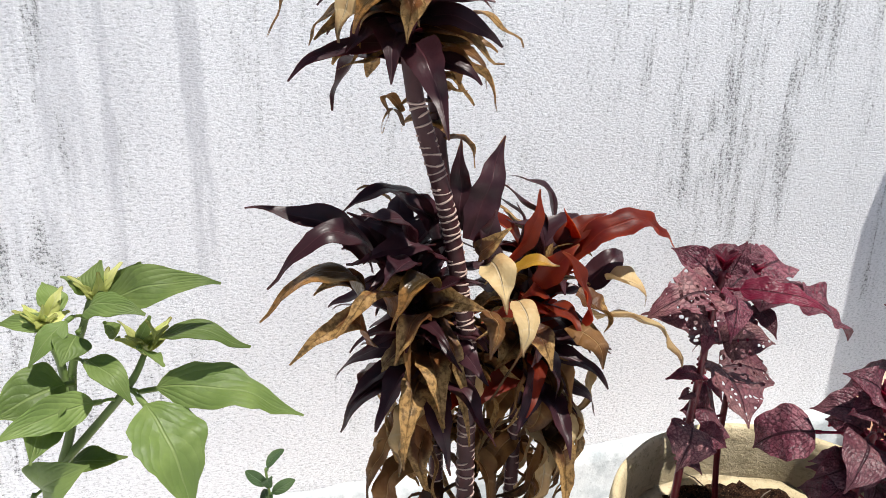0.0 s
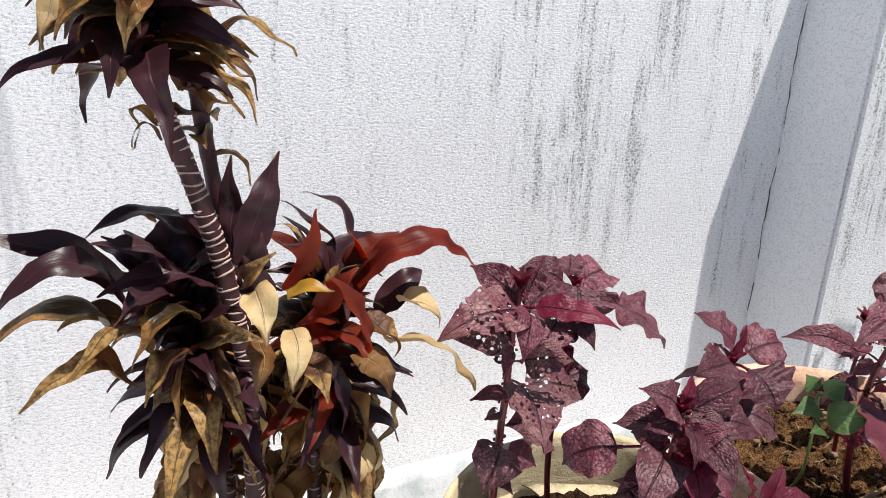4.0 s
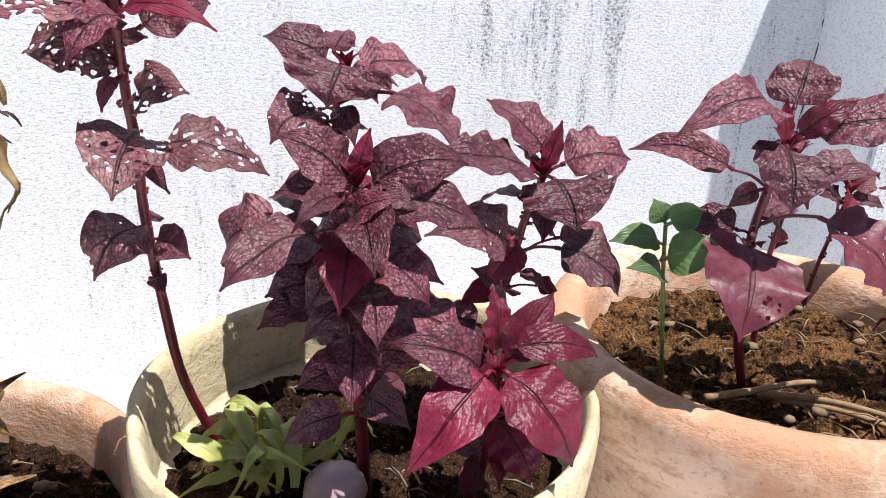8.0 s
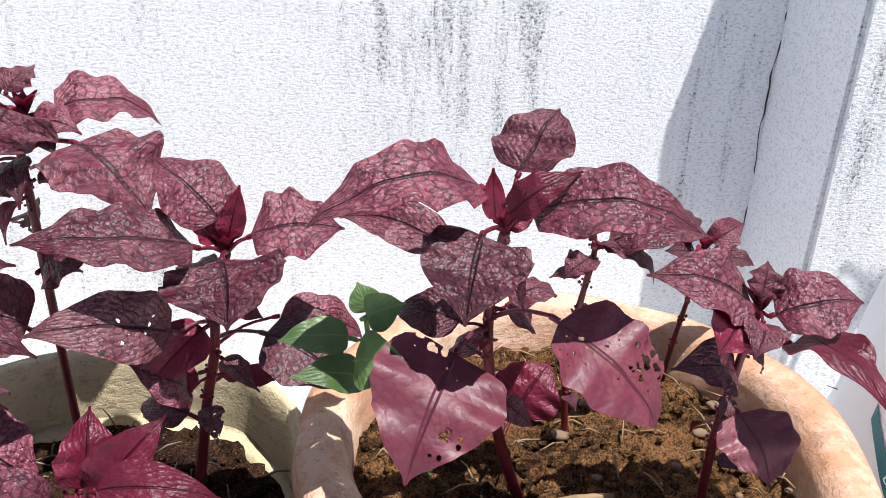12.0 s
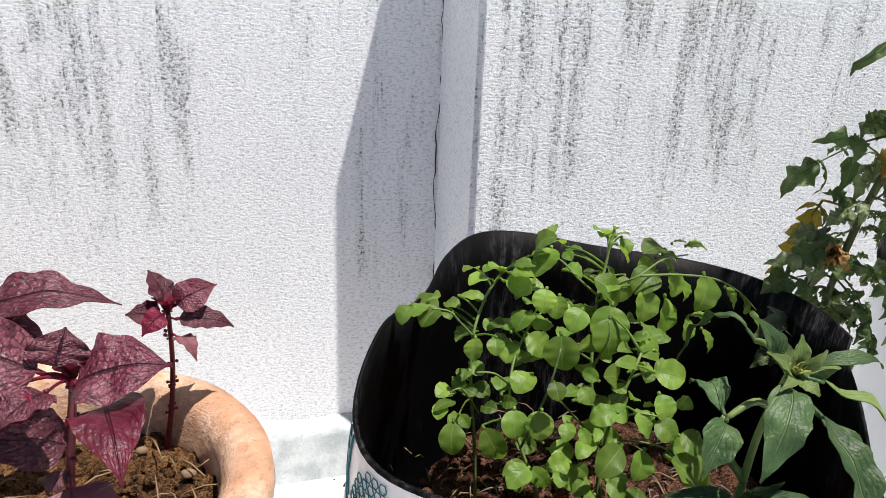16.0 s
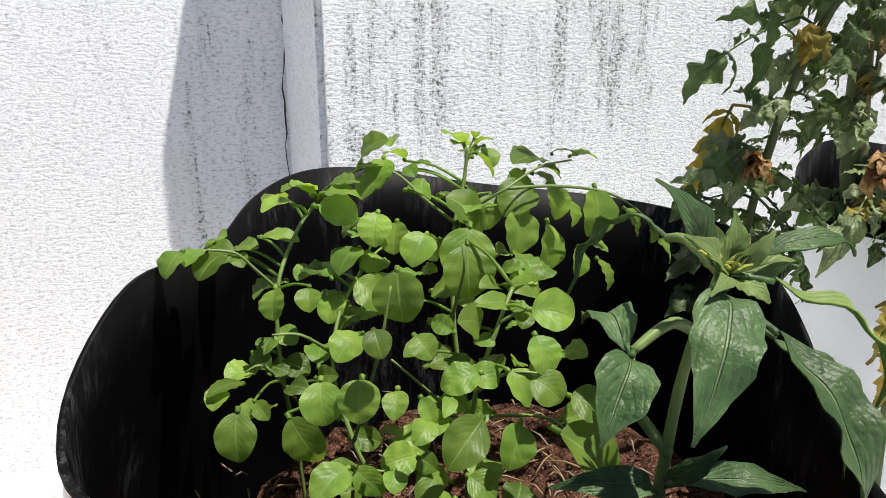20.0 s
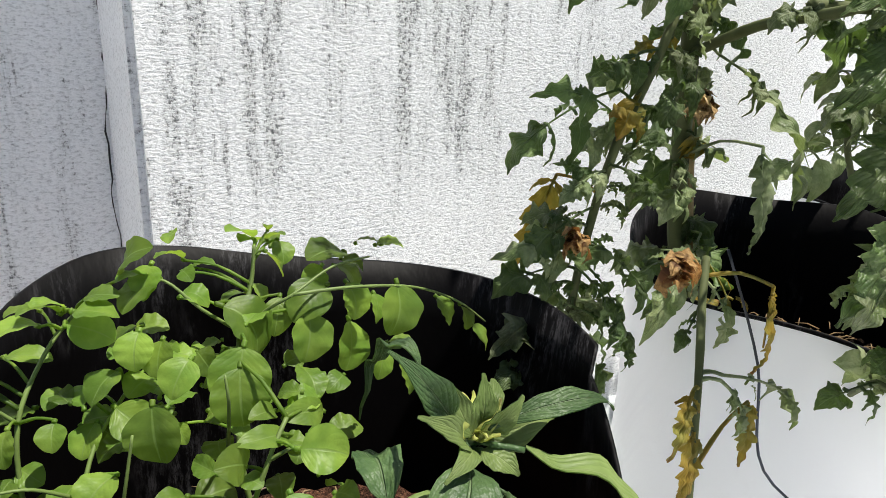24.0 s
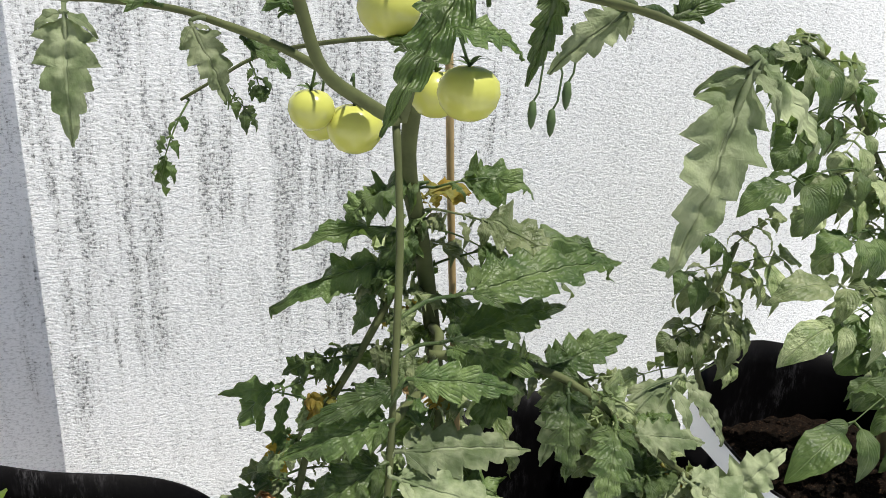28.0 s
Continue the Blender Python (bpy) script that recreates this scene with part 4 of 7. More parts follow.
LEAVES_AME = [
    ('am', 67.1, 50, 65.1, 63.1, 52, 69.1, 5.1, 0.1),
    ('am', 68.6, 50, 64.2, 74.7, 50, 64.8, 5.7, 0.12),
    ('am', 65.8, 49, 64, 57.1, 45, 66.6, 5.2, 0.1),
    ('am', 67.2, 48, 63.7, 67.8, 44, 61.1, 7.7, 0.12),
    ('magenta', 67.3, 50, 63.9, 68.4, 50, 67.6, 1.8, 0.02),
    ('holey', 68.8, 50, 57.3, 74.6, 48, 53.6, 5.7, 0.16),
    ('am', 69.5, 52, 57.3, 76, 53, 54.7, 3.4, 0.2),
    ('holey', 64, 48, 58.7, 56.9, 44, 61.5, 4.5, 0.15),
    ('am', 64.1, 49, 53.7, 61.2, 47, 57.3, 3.4, 0.15),
    ('magenta', 67.4, 50, 54, 69.6, 50, 53.5, 1.7, 0.1),
    ('magenta', 66.7, 50, 63.7, 65.1, 51, 65.8, 2.2, 0.1),
]
ALL_AME = LEAVES_AME
LEAVES_AMF = [
    ('am', 82.6, 44, 68.9, 72.7, 41, 68.8, 4.7, 0.2),
    ('am', 84.5, 45, 69.3, 87.7, 48, 72.8, 5.3, 0.05),
    ('magenta', 83.5, 43, 67.7, 87.2, 42, 70.5, 2.2, 0.2),
    ('am', 84.4, 43, 67.6, 93.8, 40.1, 67.8, 4.8, 0.22),
    ('am', 82, 42, 67.2, 80.3, 38, 63.9, 6.1, 0.14),
    ('am', 81.1, 46, 64.5, 74.3, 50, 65.7, 3.2, 0.15),
    ('holeypink', 80.9, 42, 60.1, 77, 36.3, 55.5, 8.1, 0.1),
    ('holeypink', 86.2, 42, 61.8, 92.5, 38.5, 55.8, 6.6, 0.12),
    ('magenta', 86.3, 48, 50.5, 88.9, 49, 54, 5.3, 0.1),
    ('am', 81.8, 45, 59.9, 77.5, 47, 59.9, 3.2, 0.2),
    ('am', 84.6, 46, 60.4, 88.8, 48, 60, 2.6, 0.2),
    ('magenta', 83, 43.5, 67.2, 82.7, 43.5, 70.3, 1.4, 0),
    ('magenta', 83.7, 44, 66.4, 85.8, 45, 67.8, 1.8, 0.1),
]
ALL_AMF = LEAVES_AMF
LEAVES_AMG = [
    ('am', 93.5, 53, 61, 102.7, 53, 61.5, 4, 0.2),
    ('am', 93.2, 53, 61.2, 98.1, 52, 58.3, 2.2, 0.2),
    ('am', 92.5, 53, 63.1, 91.1, 53, 64.1, 2, 0.1),
    ('am', 93, 53, 60.2, 90.4, 52, 59.2, 2.6, 0.2),
    ('magenta', 92.5, 53, 63.1, 93.9, 54, 63.7, 1.7, 0.1),
]
ALL_AMG = LEAVES_AMG
LEAVES_AMH = [
    ('am', 99.6, 43, 61.1, 92.6, 43, 63.9, 4.8, 0.15),
    ('am', 100.2, 43, 61.4, 100.9, 44, 63.6, 3.9, 0.05),
    ('am', 101, 43, 60.2, 106.7, 42.1, 61.5, 5.1, 0.14),
    ('magenta', 98.6, 42, 61.2, 96.2, 40, 59.7, 4.5, 0.12),
    ('magenta', 102.5, 43, 58.1, 104.4, 35.5, 58.2, 4.5, 0.2),
    ('am', 100.1, 44, 55.3, 94.7, 42, 57.7, 3.9, 0.15),
    ('pink', 100.1, 43, 53.2, 101, 39, 50.1, 5.6, 0.12),
    ('am', 99.9, 42, 60.5, 97.8, 39, 60, 2.9, 0.15),
]
ALL_AMH = LEAVES_AMH
LEAVES_AMI = [
    ('am', 105.3, 59.5, 58.2, 104.1, 61, 61, 2.9, 0.05),
    ('am', 105.9, 59.2, 58.1, 109.4, 60, 59.6, 2.9, 0.1),
    ('am', 105.9, 59.2, 56.9, 110.6, 59.2, 55.9, 2.5, 0.15),
    ('am', 105, 59.2, 57.1, 102, 59.2, 57.8, 2.5, 0.15),
    ('pink', 106, 58.8, 55.4, 107.5, 56.6, 54.2, 1.9, 0.2),
    ('magenta', 105.2, 58.6, 57.8, 103.4, 57.1, 56.6, 2, 0.2),
]
ALL_AMI = LEAVES_AMI
LEAVES_SEED = [
    ('green', 74.8, 44, 58.2, 77.5, 40.3, 60.4, 3.6, 0.1),
    ('green', 75.1, 45, 59.2, 70.5, 44, 60.2, 2.6, 0.15),
    ('green', 75.4, 45, 60.6, 77.9, 44, 62.1, 2.5, 0.1),
    ('green', 76.1, 46, 60.2, 75.3, 47, 62.1, 2.2, 0.05),
    ('green', 75.8, 45, 56.3, 71.4, 42, 59, 2.6, 0.1),
]
ALL_SEED = LEAVES_SEED
LEAVES_PEPL = [
    ('pepl', -8, 39.5, 81, -1.3, 38, 82.8, 2.3, 0.15),
    ('pepl', -7.9, 40.5, 80.8, -5.2, 42, 81.7, 1.7, 0.15),
    ('pepl', -7.9, 40, 81.5, -7.1, 40, 83.6, 1.4, 0),
    ('pepl', -7.8, 40, 81.6, -9, 40, 83, 0.9, 0),
    ('pepl', -7.4, 40, 81.7, -5.2, 40, 83.4, 0.8, 0),
    ('pepl', -8.7, 39.5, 80.8, -10.6, 38, 79, 1.3, 0.2),
    ('pepl', -9.5, 40.5, 80.4, -10.3, 42, 82.3, 1.7, 0),
    ('pepl', -9.4, 40, 80.1, -12.5, 40, 80.7, 1.1, 0.1),
    ('pepl', -8.1, 39.2, 80.8, -5, 37, 81.7, 1.6, 0.2),
    ('pepl', -8.4, 39.2, 80.1, -9, 37, 79.3, 1.8, 0.15),
    ('pepl', -6.7, 40, 79, -7.3, 40, 80.2, 1.1, 0.1),
    ('pepl', -5.2, 39.5, 79.1, 0.1, 38, 78.9, 1.8, 0.15),
]
LEAVES_PEPL_B = [
    ('pepl', -5.9, 39.2, 76.1, 2.8, 37, 74.9, 2.8, 0.15),
    ('pepl', -5.9, 38.5, 76.2, -3.2, 34, 71.5, 3.7, 0.2),
    ('pepl', -8.4, 39, 78.4, -5.6, 36, 77.4, 1.6, 0.2),
    ('pepl', -9.1, 39.2, 77.1, -12.4, 37, 76.8, 3.4, 0.15),
    ('pepl', -7.8, 38.8, 76, -11.8, 35, 76.7, 2, 0.1),
    ('pepl', -10.4, 38.8, 75.1, -10.6, 35, 75.3, 2.3, 0.15),
    ('pepl', -10.1, 39.5, 71.7, -6.9, 38, 72.9, 1.6, 0.15),
    ('pepl', -11.9, 39, 70.5, -8.8, 36, 73.8, 2.6, 0.1),
    ('pepl', -5.9, 40, 78.5, -5, 40, 80.2, 0.7, 0),
    ('pepl', -5.7, 39.2, 78.8, -4.2, 37, 78.8, 1.1, 0.1),
]
ALL_PEPL = LEAVES_PEPL + LEAVES_PEPL_B
LEAVES_PEPR = [
    ('pep', 146, 33.6, 60.2, 141.3, 29.3, 56, 2.92, 0.15),
    ('pep', 141.5, 33.6, 57.8, 138.3, 31, 55.6, 2.45, 0.15),
    ('pep', 144.2, 36.8, 55.6, 145.7, 43, 55.1, 2.31, 0.15),
    ('pep', 146.4, 37.6, 61, 148.6, 49, 54, 1.29, 0.2),
    ('pep', 145.6, 33.8, 61, 142.8, 34.4, 64.7, 1.16, 0.1),
    ('pep', 146.4, 33.2, 61.2, 152, 31.8, 61.4, 1.02, 0.1),
    ('pep', 146.4, 31.8, 59.1, 147.2, 25.8, 52.6, 2.58, 0.15),
    ('pepl', 146.4, 33, 60.6, 154.5, 30.5, 53.4, 1.5, 0.2),
    ('pep', 147, 32.4, 58.4, 149.6, 28.6, 52.6, 2.31, 0.2),
    ('pep', 145.3, 35, 49.6, 146.4, 32.5, 52.4, 1.22, 0.1),
    ('pep', 145.3, 35, 49.2, 153.7, 33.5, 47.7, 1.77, 0.1),
    ('pep', 145.1, 35.2, 48.8, 139.5, 36, 50.3, 1.63, 0.15),
]
LEAVES_PEPR_B = [
    ('pepl', 146.25, 33.7, 60.4, 146.65, 33.7, 63.2, 1.1, 0),
    ('pepl', 145.95, 33.7, 60.6, 145.05, 33.7, 63.2, 1.1, 0),
    ('pepl', 146.15, 33.5, 60.5, 147.55, 32.7, 62.5, 1, 0.1),
    ('pepl', 145.65, 33.5, 60.4, 143.25, 32.7, 62.9, 1.1, 0.1),
    ('pepl', 146.05, 33.3, 60.3, 146.95, 31.5, 60.1, 1.3, 0.1),
    ('pepl', 145.65, 33.3, 60.4, 143.65, 31.8, 60.6, 0.9, 0.1),
    ('pepl', 146.25, 33.6, 60.4, 149.55, 33, 60.8, 1.4, 0.1),
    ('pepl', 145.95, 33.9, 60.4, 148.15, 35.2, 62, 1.2, 0.1),
]
ALL_PEPR = LEAVES_PEPR + LEAVES_PEPR_B
LEAVES_MORA = [
    ('mor', 145.3, 57.5, 62.6, 143.2, 56.3, 63.9, 2.1, 0.12),
    ('mor', 145.5, 57.8, 62.4, 144.1, 56.6, 63, 1.8, 0.12),
    ('mor', 145.9, 57.1, 62.6, 146.7, 55.9, 63.3, 1.8, 0.12),
    ('mor', 146.7, 57.3, 62.6, 146.7, 56.1, 61.2, 2, 0.12),
    ('mor', 146.4, 58.2, 62.9, 146, 57, 63.7, 0.8, 0.12),
    ('mor', 144.4, 56.4, 60.3, 145, 55.2, 59.3, 1.8, 0.12),
    ('mor', 144.7, 57.1, 58.9, 142.5, 55.9, 59.4, 1.8, 0.12),
    ('mor', 141.2, 57.8, 61.3, 142.5, 56.6, 61.7, 1.7, 0.12),
    ('mor', 140.9, 57.7, 61.8, 139, 56.5, 62.7, 1.8, 0.12),
    ('mor', 140.5, 56.9, 61.4, 140.8, 55.7, 61.1, 1.4, 0.12),
    ('mor', 139.1, 55.8, 61.5, 136.6, 54.6, 60.3, 3.1, 0.12),
    ('mor', 151.1, 56.2, 61.3, 147.9, 55, 61.8, 3.4, 0.12),
]
LEAVES_MORA_B = [
    ('mor', 152.1, 56.9, 61.6, 153.6, 55.7, 61.7, 2.1, 0.12),
    ('mor', 153.4, 56.5, 61.4, 155.2, 55.3, 61.5, 2.4, 0.12),
    ('mor', 150.6, 56.1, 61, 151.9, 54.9, 60.3, 2.1, 0.12),
    ('mor', 148.8, 53.8, 60.2, 145.9, 52.6, 58.7, 3.3, 0.12),
    ('mor', 149.9, 53.8, 60.3, 150.2, 52.6, 57.9, 3, 0.12),
    ('mor', 149.2, 55.7, 60.9, 147.6, 54.5, 59.5, 2.1, 0.12),
    ('mor', 153.2, 52.9, 60.1, 152.4, 51.7, 56.6, 4.2, 0.12),
    ('mor', 157.6, 55, 57.5, 158.3, 53.8, 55.4, 2.8, 0.12),
    ('mor', 160, 55.3, 56.3, 160.1, 54.1, 54.6, 2.3, 0.12),
    ('mor', 160.6, 54.5, 54.9, 161.2, 53.3, 53, 2.6, 0.12),
    ('mor', 138.4, 54.8, 56.9, 140, 53.6, 57.3, 2.2, 0.12),
    ('mor', 137.9, 53.8, 56.2, 136.2, 52.6, 56.1, 2.3, 0.12),
]
LEAVES_MORA_C = [
    ('mor', 136.9, 49, 57.4, 136.7, 47.8, 54.3, 3.7, 0.12),
    ('mor', 141.6, 49.4, 58.3, 141.2, 48.2, 55, 3.9, 0.12),
    ('mor', 141.9, 55.2, 55.7, 140.1, 54, 57.3, 2, 0.12),
    ('mor', 142.1, 54.8, 56.9, 142.7, 53.6, 56, 1.8, 0.12),
    ('mor', 138.6, 52.1, 53.9, 138.7, 50.9, 53.2, 1.5, 0.12),
    ('mor', 146.9, 52.8, 59.2, 146.3, 51.6, 56.1, 3.7, 0.1),
    ('mor', 150.4, 54.4, 57.5, 149.8, 53.2, 54.1, 4, 0.1),
    ('mor', 152.6, 55.1, 58.6, 152.4, 53.9, 56.7, 2.5, 0.15),
    ('mor', 151.8, 52.4, 55.9, 151.1, 51.2, 54, 2.3, 0.1),
    ('mor', 152.7, 53.4, 55.4, 154.3, 52.2, 55.2, 2.2, 0.15),
    ('mor', 152.3, 50.9, 55.4, 152.8, 49.7, 53.2, 2.8, 0.1),
    ('mor', 145.8, 54.5, 59.8, 144.9, 53.3, 57.6, 2.3, 0.1),
]
LEAVES_MORA_D = [
    ('mor', 148.5, 55.6, 59.6, 148.2, 54.4, 57.8, 2.4, 0.1),
    ('mor', 150.3, 56.7, 60.4, 151.6, 55.5, 58.7, 2.7, 0.2),
    ('mor', 145.3, 55.8, 62.4, 146.2, 54.6, 60.9, 2.3, 0.1),
    ('mor', 142.1, 50, 59.2, 141.2, 48.8, 55.8, 4.1, 0.1),
    ('mor', 141.5, 53.5, 60.3, 143.7, 52.3, 56.9, 4.4, 0.2),
    ('mor', 138.4, 52.8, 59.1, 137.6, 51.6, 57.3, 2.5, 0.1),
    ('mor', 137.3, 53.2, 59.7, 136.6, 52, 57.8, 2.6, 0.1),
    ('mor', 138.7, 55.8, 62.6, 137.8, 54.6, 60.8, 2.6, 0.1),
    ('mor', 137.1, 55.8, 61.9, 138.4, 54.6, 64, 3, 0.2),
    ('mor', 139.2, 49.9, 58.9, 137.7, 48.7, 57.4, 2.7, 0.1),
    ('mor', 148.4, 50.8, 55.2, 146.8, 49.6, 55, 1.8, 0.2),
    ('mor', 139.9, 55.6, 60.2, 141.4, 54.4, 59.9, 2.1, 0.3),
]
ALL_MORA = LEAVES_MORA + LEAVES_MORA_B + LEAVES_MORA_C + LEAVES_MORA_D
LEAVES_MORD = [
    ('mor', 138.5, 55.9, 61.6, 136.5, 54.7, 62.2, 1.7, 0.12),
    ('mor', 133.7, 55.2, 60.5, 131.6, 54, 61.4, 2.2, 0.12),
    ('mor', 133.9, 55.5, 60.6, 132.3, 54.3, 61.6, 2, 0.12),
    ('mor', 134.1, 54.5, 60.8, 136.3, 53.3, 60.6, 2.8, 0.12),
    ('mor', 134.9, 55.5, 61, 136.5, 54.3, 61.5, 2, 0.12),
    ('mor', 133.7, 54.7, 60, 136, 53.5, 59.2, 2.7, 0.12),
    ('mor', 132.6, 55.2, 60, 130.3, 54, 60.3, 2.2, 0.12),
    ('mor', 132.6, 52.7, 55.6, 132.2, 51.5, 54.4, 1.9, 0.12),
    ('mor', 133.8, 55.5, 55.5, 132.2, 54.3, 55.6, 2, 0.12),
    ('mor', 135.1, 55.5, 55.1, 133.3, 54.3, 55.8, 2, 0.12),
    ('mor', 134.7, 53.4, 54.6, 133.5, 52.2, 53.2, 2.4, 0.12),
    ('mor', 135.4, 52.7, 55.7, 137, 51.5, 53.9, 3, 0.12),
]
LEAVES_MORD_B = [
    ('mor', 136.1, 53.4, 57.4, 134.2, 52.2, 56.3, 2.8, 0.12),
    ('mor', 137.3, 54.8, 57, 135.7, 53.6, 58.1, 2.5, 0.12),
    ('mor', 135, 49.8, 53.2, 132.9, 48.6, 52.4, 2.8, 0.12),
    ('mor', 130.9, 44.1, 53.9, 130.7, 42.9, 51.8, 2.6, 0.12),
    ('mor', 132.8, 43.2, 54, 132.1, 42, 52.1, 2.6, 0.12),
    ('mor', 131.5, 41.8, 49.9, 129.3, 40.6, 49.4, 2.3, 0.12),
    ('mor', 131.9, 42.8, 49.2, 133.2, 41.6, 48, 1.8, 0.12),
]
ALL_MORD = LEAVES_MORD + LEAVES_MORD_B
LEAVES_MORB = [
    ('mor', 132.9, 58.9, 59.5, 131, 57.7, 60.1, 1.7, 0.12),
    ('mor', 127.5, 56.8, 57.5, 125.7, 55.6, 57, 2.4, 0.12),
    ('mor', 128.4, 56.2, 57.1, 126.4, 55, 56.2, 2.7, 0.12),
    ('mor', 127.8, 57.6, 57.5, 128.4, 56.4, 58.3, 1.7, 0.12),
    ('mor', 129, 57, 57.2, 130.2, 55.8, 57.5, 1.9, 0.12),
    ('mor', 125.9, 56.5, 57.6, 124.6, 55.3, 56.4, 2.4, 0.12),
    ('mor', 129, 56.4, 57, 129.1, 55.2, 56.5, 1.4, 0.12),
    ('mor', 130.6, 57.9, 57.5, 133, 56.7, 57.4, 1.8, 0.12),
    ('mor', 130.5, 52.3, 56, 130, 51.1, 54.4, 2.3, 0.12),
    ('mor', 130.6, 53.9, 52.6, 131.6, 52.7, 52, 1.8, 0.12),
    ('mor', 130.4, 53.8, 52.1, 129.5, 52.6, 51.7, 1.7, 0.12),
    ('mor', 129, 53.6, 51.5, 129.8, 52.4, 50.8, 1.6, 0.12),
]
LEAVES_MORB_B = [
    ('mor', 129.2, 53.5, 50.3, 127.2, 52.3, 50.7, 2.3, 0.12),
    ('mor', 127.8, 49.2, 51.7, 125.8, 48, 52, 1.6, 0.12),
    ('mor', 129.8, 53.5, 50.4, 130.9, 52.3, 50.3, 1.8, 0.12),
    ('mor', 130.8, 53.5, 50.5, 132.2, 52.3, 50, 2.1, 0.12),
    ('mor', 130.1, 48.9, 51.1, 131, 47.7, 51.5, 1.7, 0.12),
    ('mor', 126.7, 48.9, 51.8, 125.9, 47.7, 51.3, 1.6, 0.12),
    ('mor', 128.3, 49.3, 50.5, 128.8, 48.1, 49.8, 1.3, 0.12),
    ('mor', 127.2, 47.5, 51.3, 126.8, 46.3, 48.7, 2.6, 0.12),
    ('mor', 129.7, 47.5, 50.3, 131.1, 46.3, 47.6, 2.8, 0.12),
]
ALL_MORB = LEAVES_MORB + LEAVES_MORB_B
LEAVES_MORC = [
    ('mor', 133.2, 42.5, 56.7, 133.2, 41.3, 55.7, 1.7, 0.12),
    ('mor', 135, 41.8, 56.4, 135.5, 40.6, 55.5, 1.7, 0.12),
    ('mor', 133.7, 40.6, 54.4, 133, 39.4, 53.5, 1.5, 0.12),
    ('mor', 135.1, 41.3, 53.3, 135.4, 40.1, 52.2, 1.1, 0.12),
    ('mor', 137.4, 38.9, 52.9, 135, 37.7, 51.4, 2.6, 0.12),
    ('mor', 139.8, 39.5, 51.8, 138.6, 38.3, 49.9, 2.6, 0.12),
    ('mor', 141, 38.7, 51.6, 144.9, 37.5, 47.4, 4.7, 0.12),
    ('mor', 135.3, 40.5, 52.3, 134.1, 39.3, 52, 1.6, 0.12),
    ('mor', 137, 41.6, 52.5, 136, 40.4, 52.4, 1, 0.12),
    ('mor', 142.4, 43.6, 55.8, 144.8, 42.4, 55.4, 3, 0.12),
    ('mor', 143.5, 45.8, 54.8, 142.9, 44.6, 54.2, 1.6, 0.12),
    ('mor', 140.8, 40.2, 56.1, 141, 39, 54.3, 2.4, 0.12),
]
LEAVES_MORC_B = [
    ('mor', 143, 46.2, 54.9, 140, 45, 56, 1.7, 0.12),
    ('mor', 143.5, 47.9, 55.5, 143.6, 46.7, 56.4, 1, 0.12),
    ('mor', 143, 47.9, 55.6, 141.2, 46.7, 56.3, 1.5, 0.12),
    ('mor', 145.6, 47.4, 55.1, 142.8, 46.2, 56.1, 1.9, 0.12),
    ('mor', 140.5, 45.5, 54.3, 138.7, 44.3, 55.5, 2.5, 0.12),
    ('mor', 140.4, 45.8, 53.5, 141, 44.6, 53.5, 1.5, 0.12),
    ('mor', 137.7, 46.2, 53.1, 135.8, 45, 53.7, 1.8, 0.12),
    ('mor', 138.5, 45.8, 52.6, 139.8, 44.6, 52.2, 1.5, 0.12),
    ('mor', 139.3, 44.4, 52.5, 140.6, 43.2, 51.8, 2.1, 0.12),
    ('mor', 140.9, 43, 52.8, 142, 41.8, 51, 2.7, 0.12),
    ('mor', 140, 39.3, 54.3, 141.3, 38.1, 53.2, 2.3, 0.12),
    ('mor', 142.5, 39.5, 52.6, 144.1, 38.3, 51.6, 2.5, 0.12),
]
LEAVES_MORC_C = [
    ('mor', 133.5, 40.8, 49.8, 133.1, 39.6, 49.4, 1.5, 0.12),
    ('mor', 136.9, 39.7, 49.3, 138, 38.5, 48.3, 2.1, 0.12),
    ('mor', 135.7, 40.5, 49.2, 134.2, 39.3, 48.7, 1.7, 0.12),
    ('mor', 136.9, 40.9, 47.1, 135.3, 39.7, 47.5, 1.5, 0.12),
    ('mor', 134.8, 40.9, 50.1, 135.3, 39.7, 50, 1.4, 0.12),
]
ALL_MORC = LEAVES_MORC + LEAVES_MORC_B + LEAVES_MORC_C
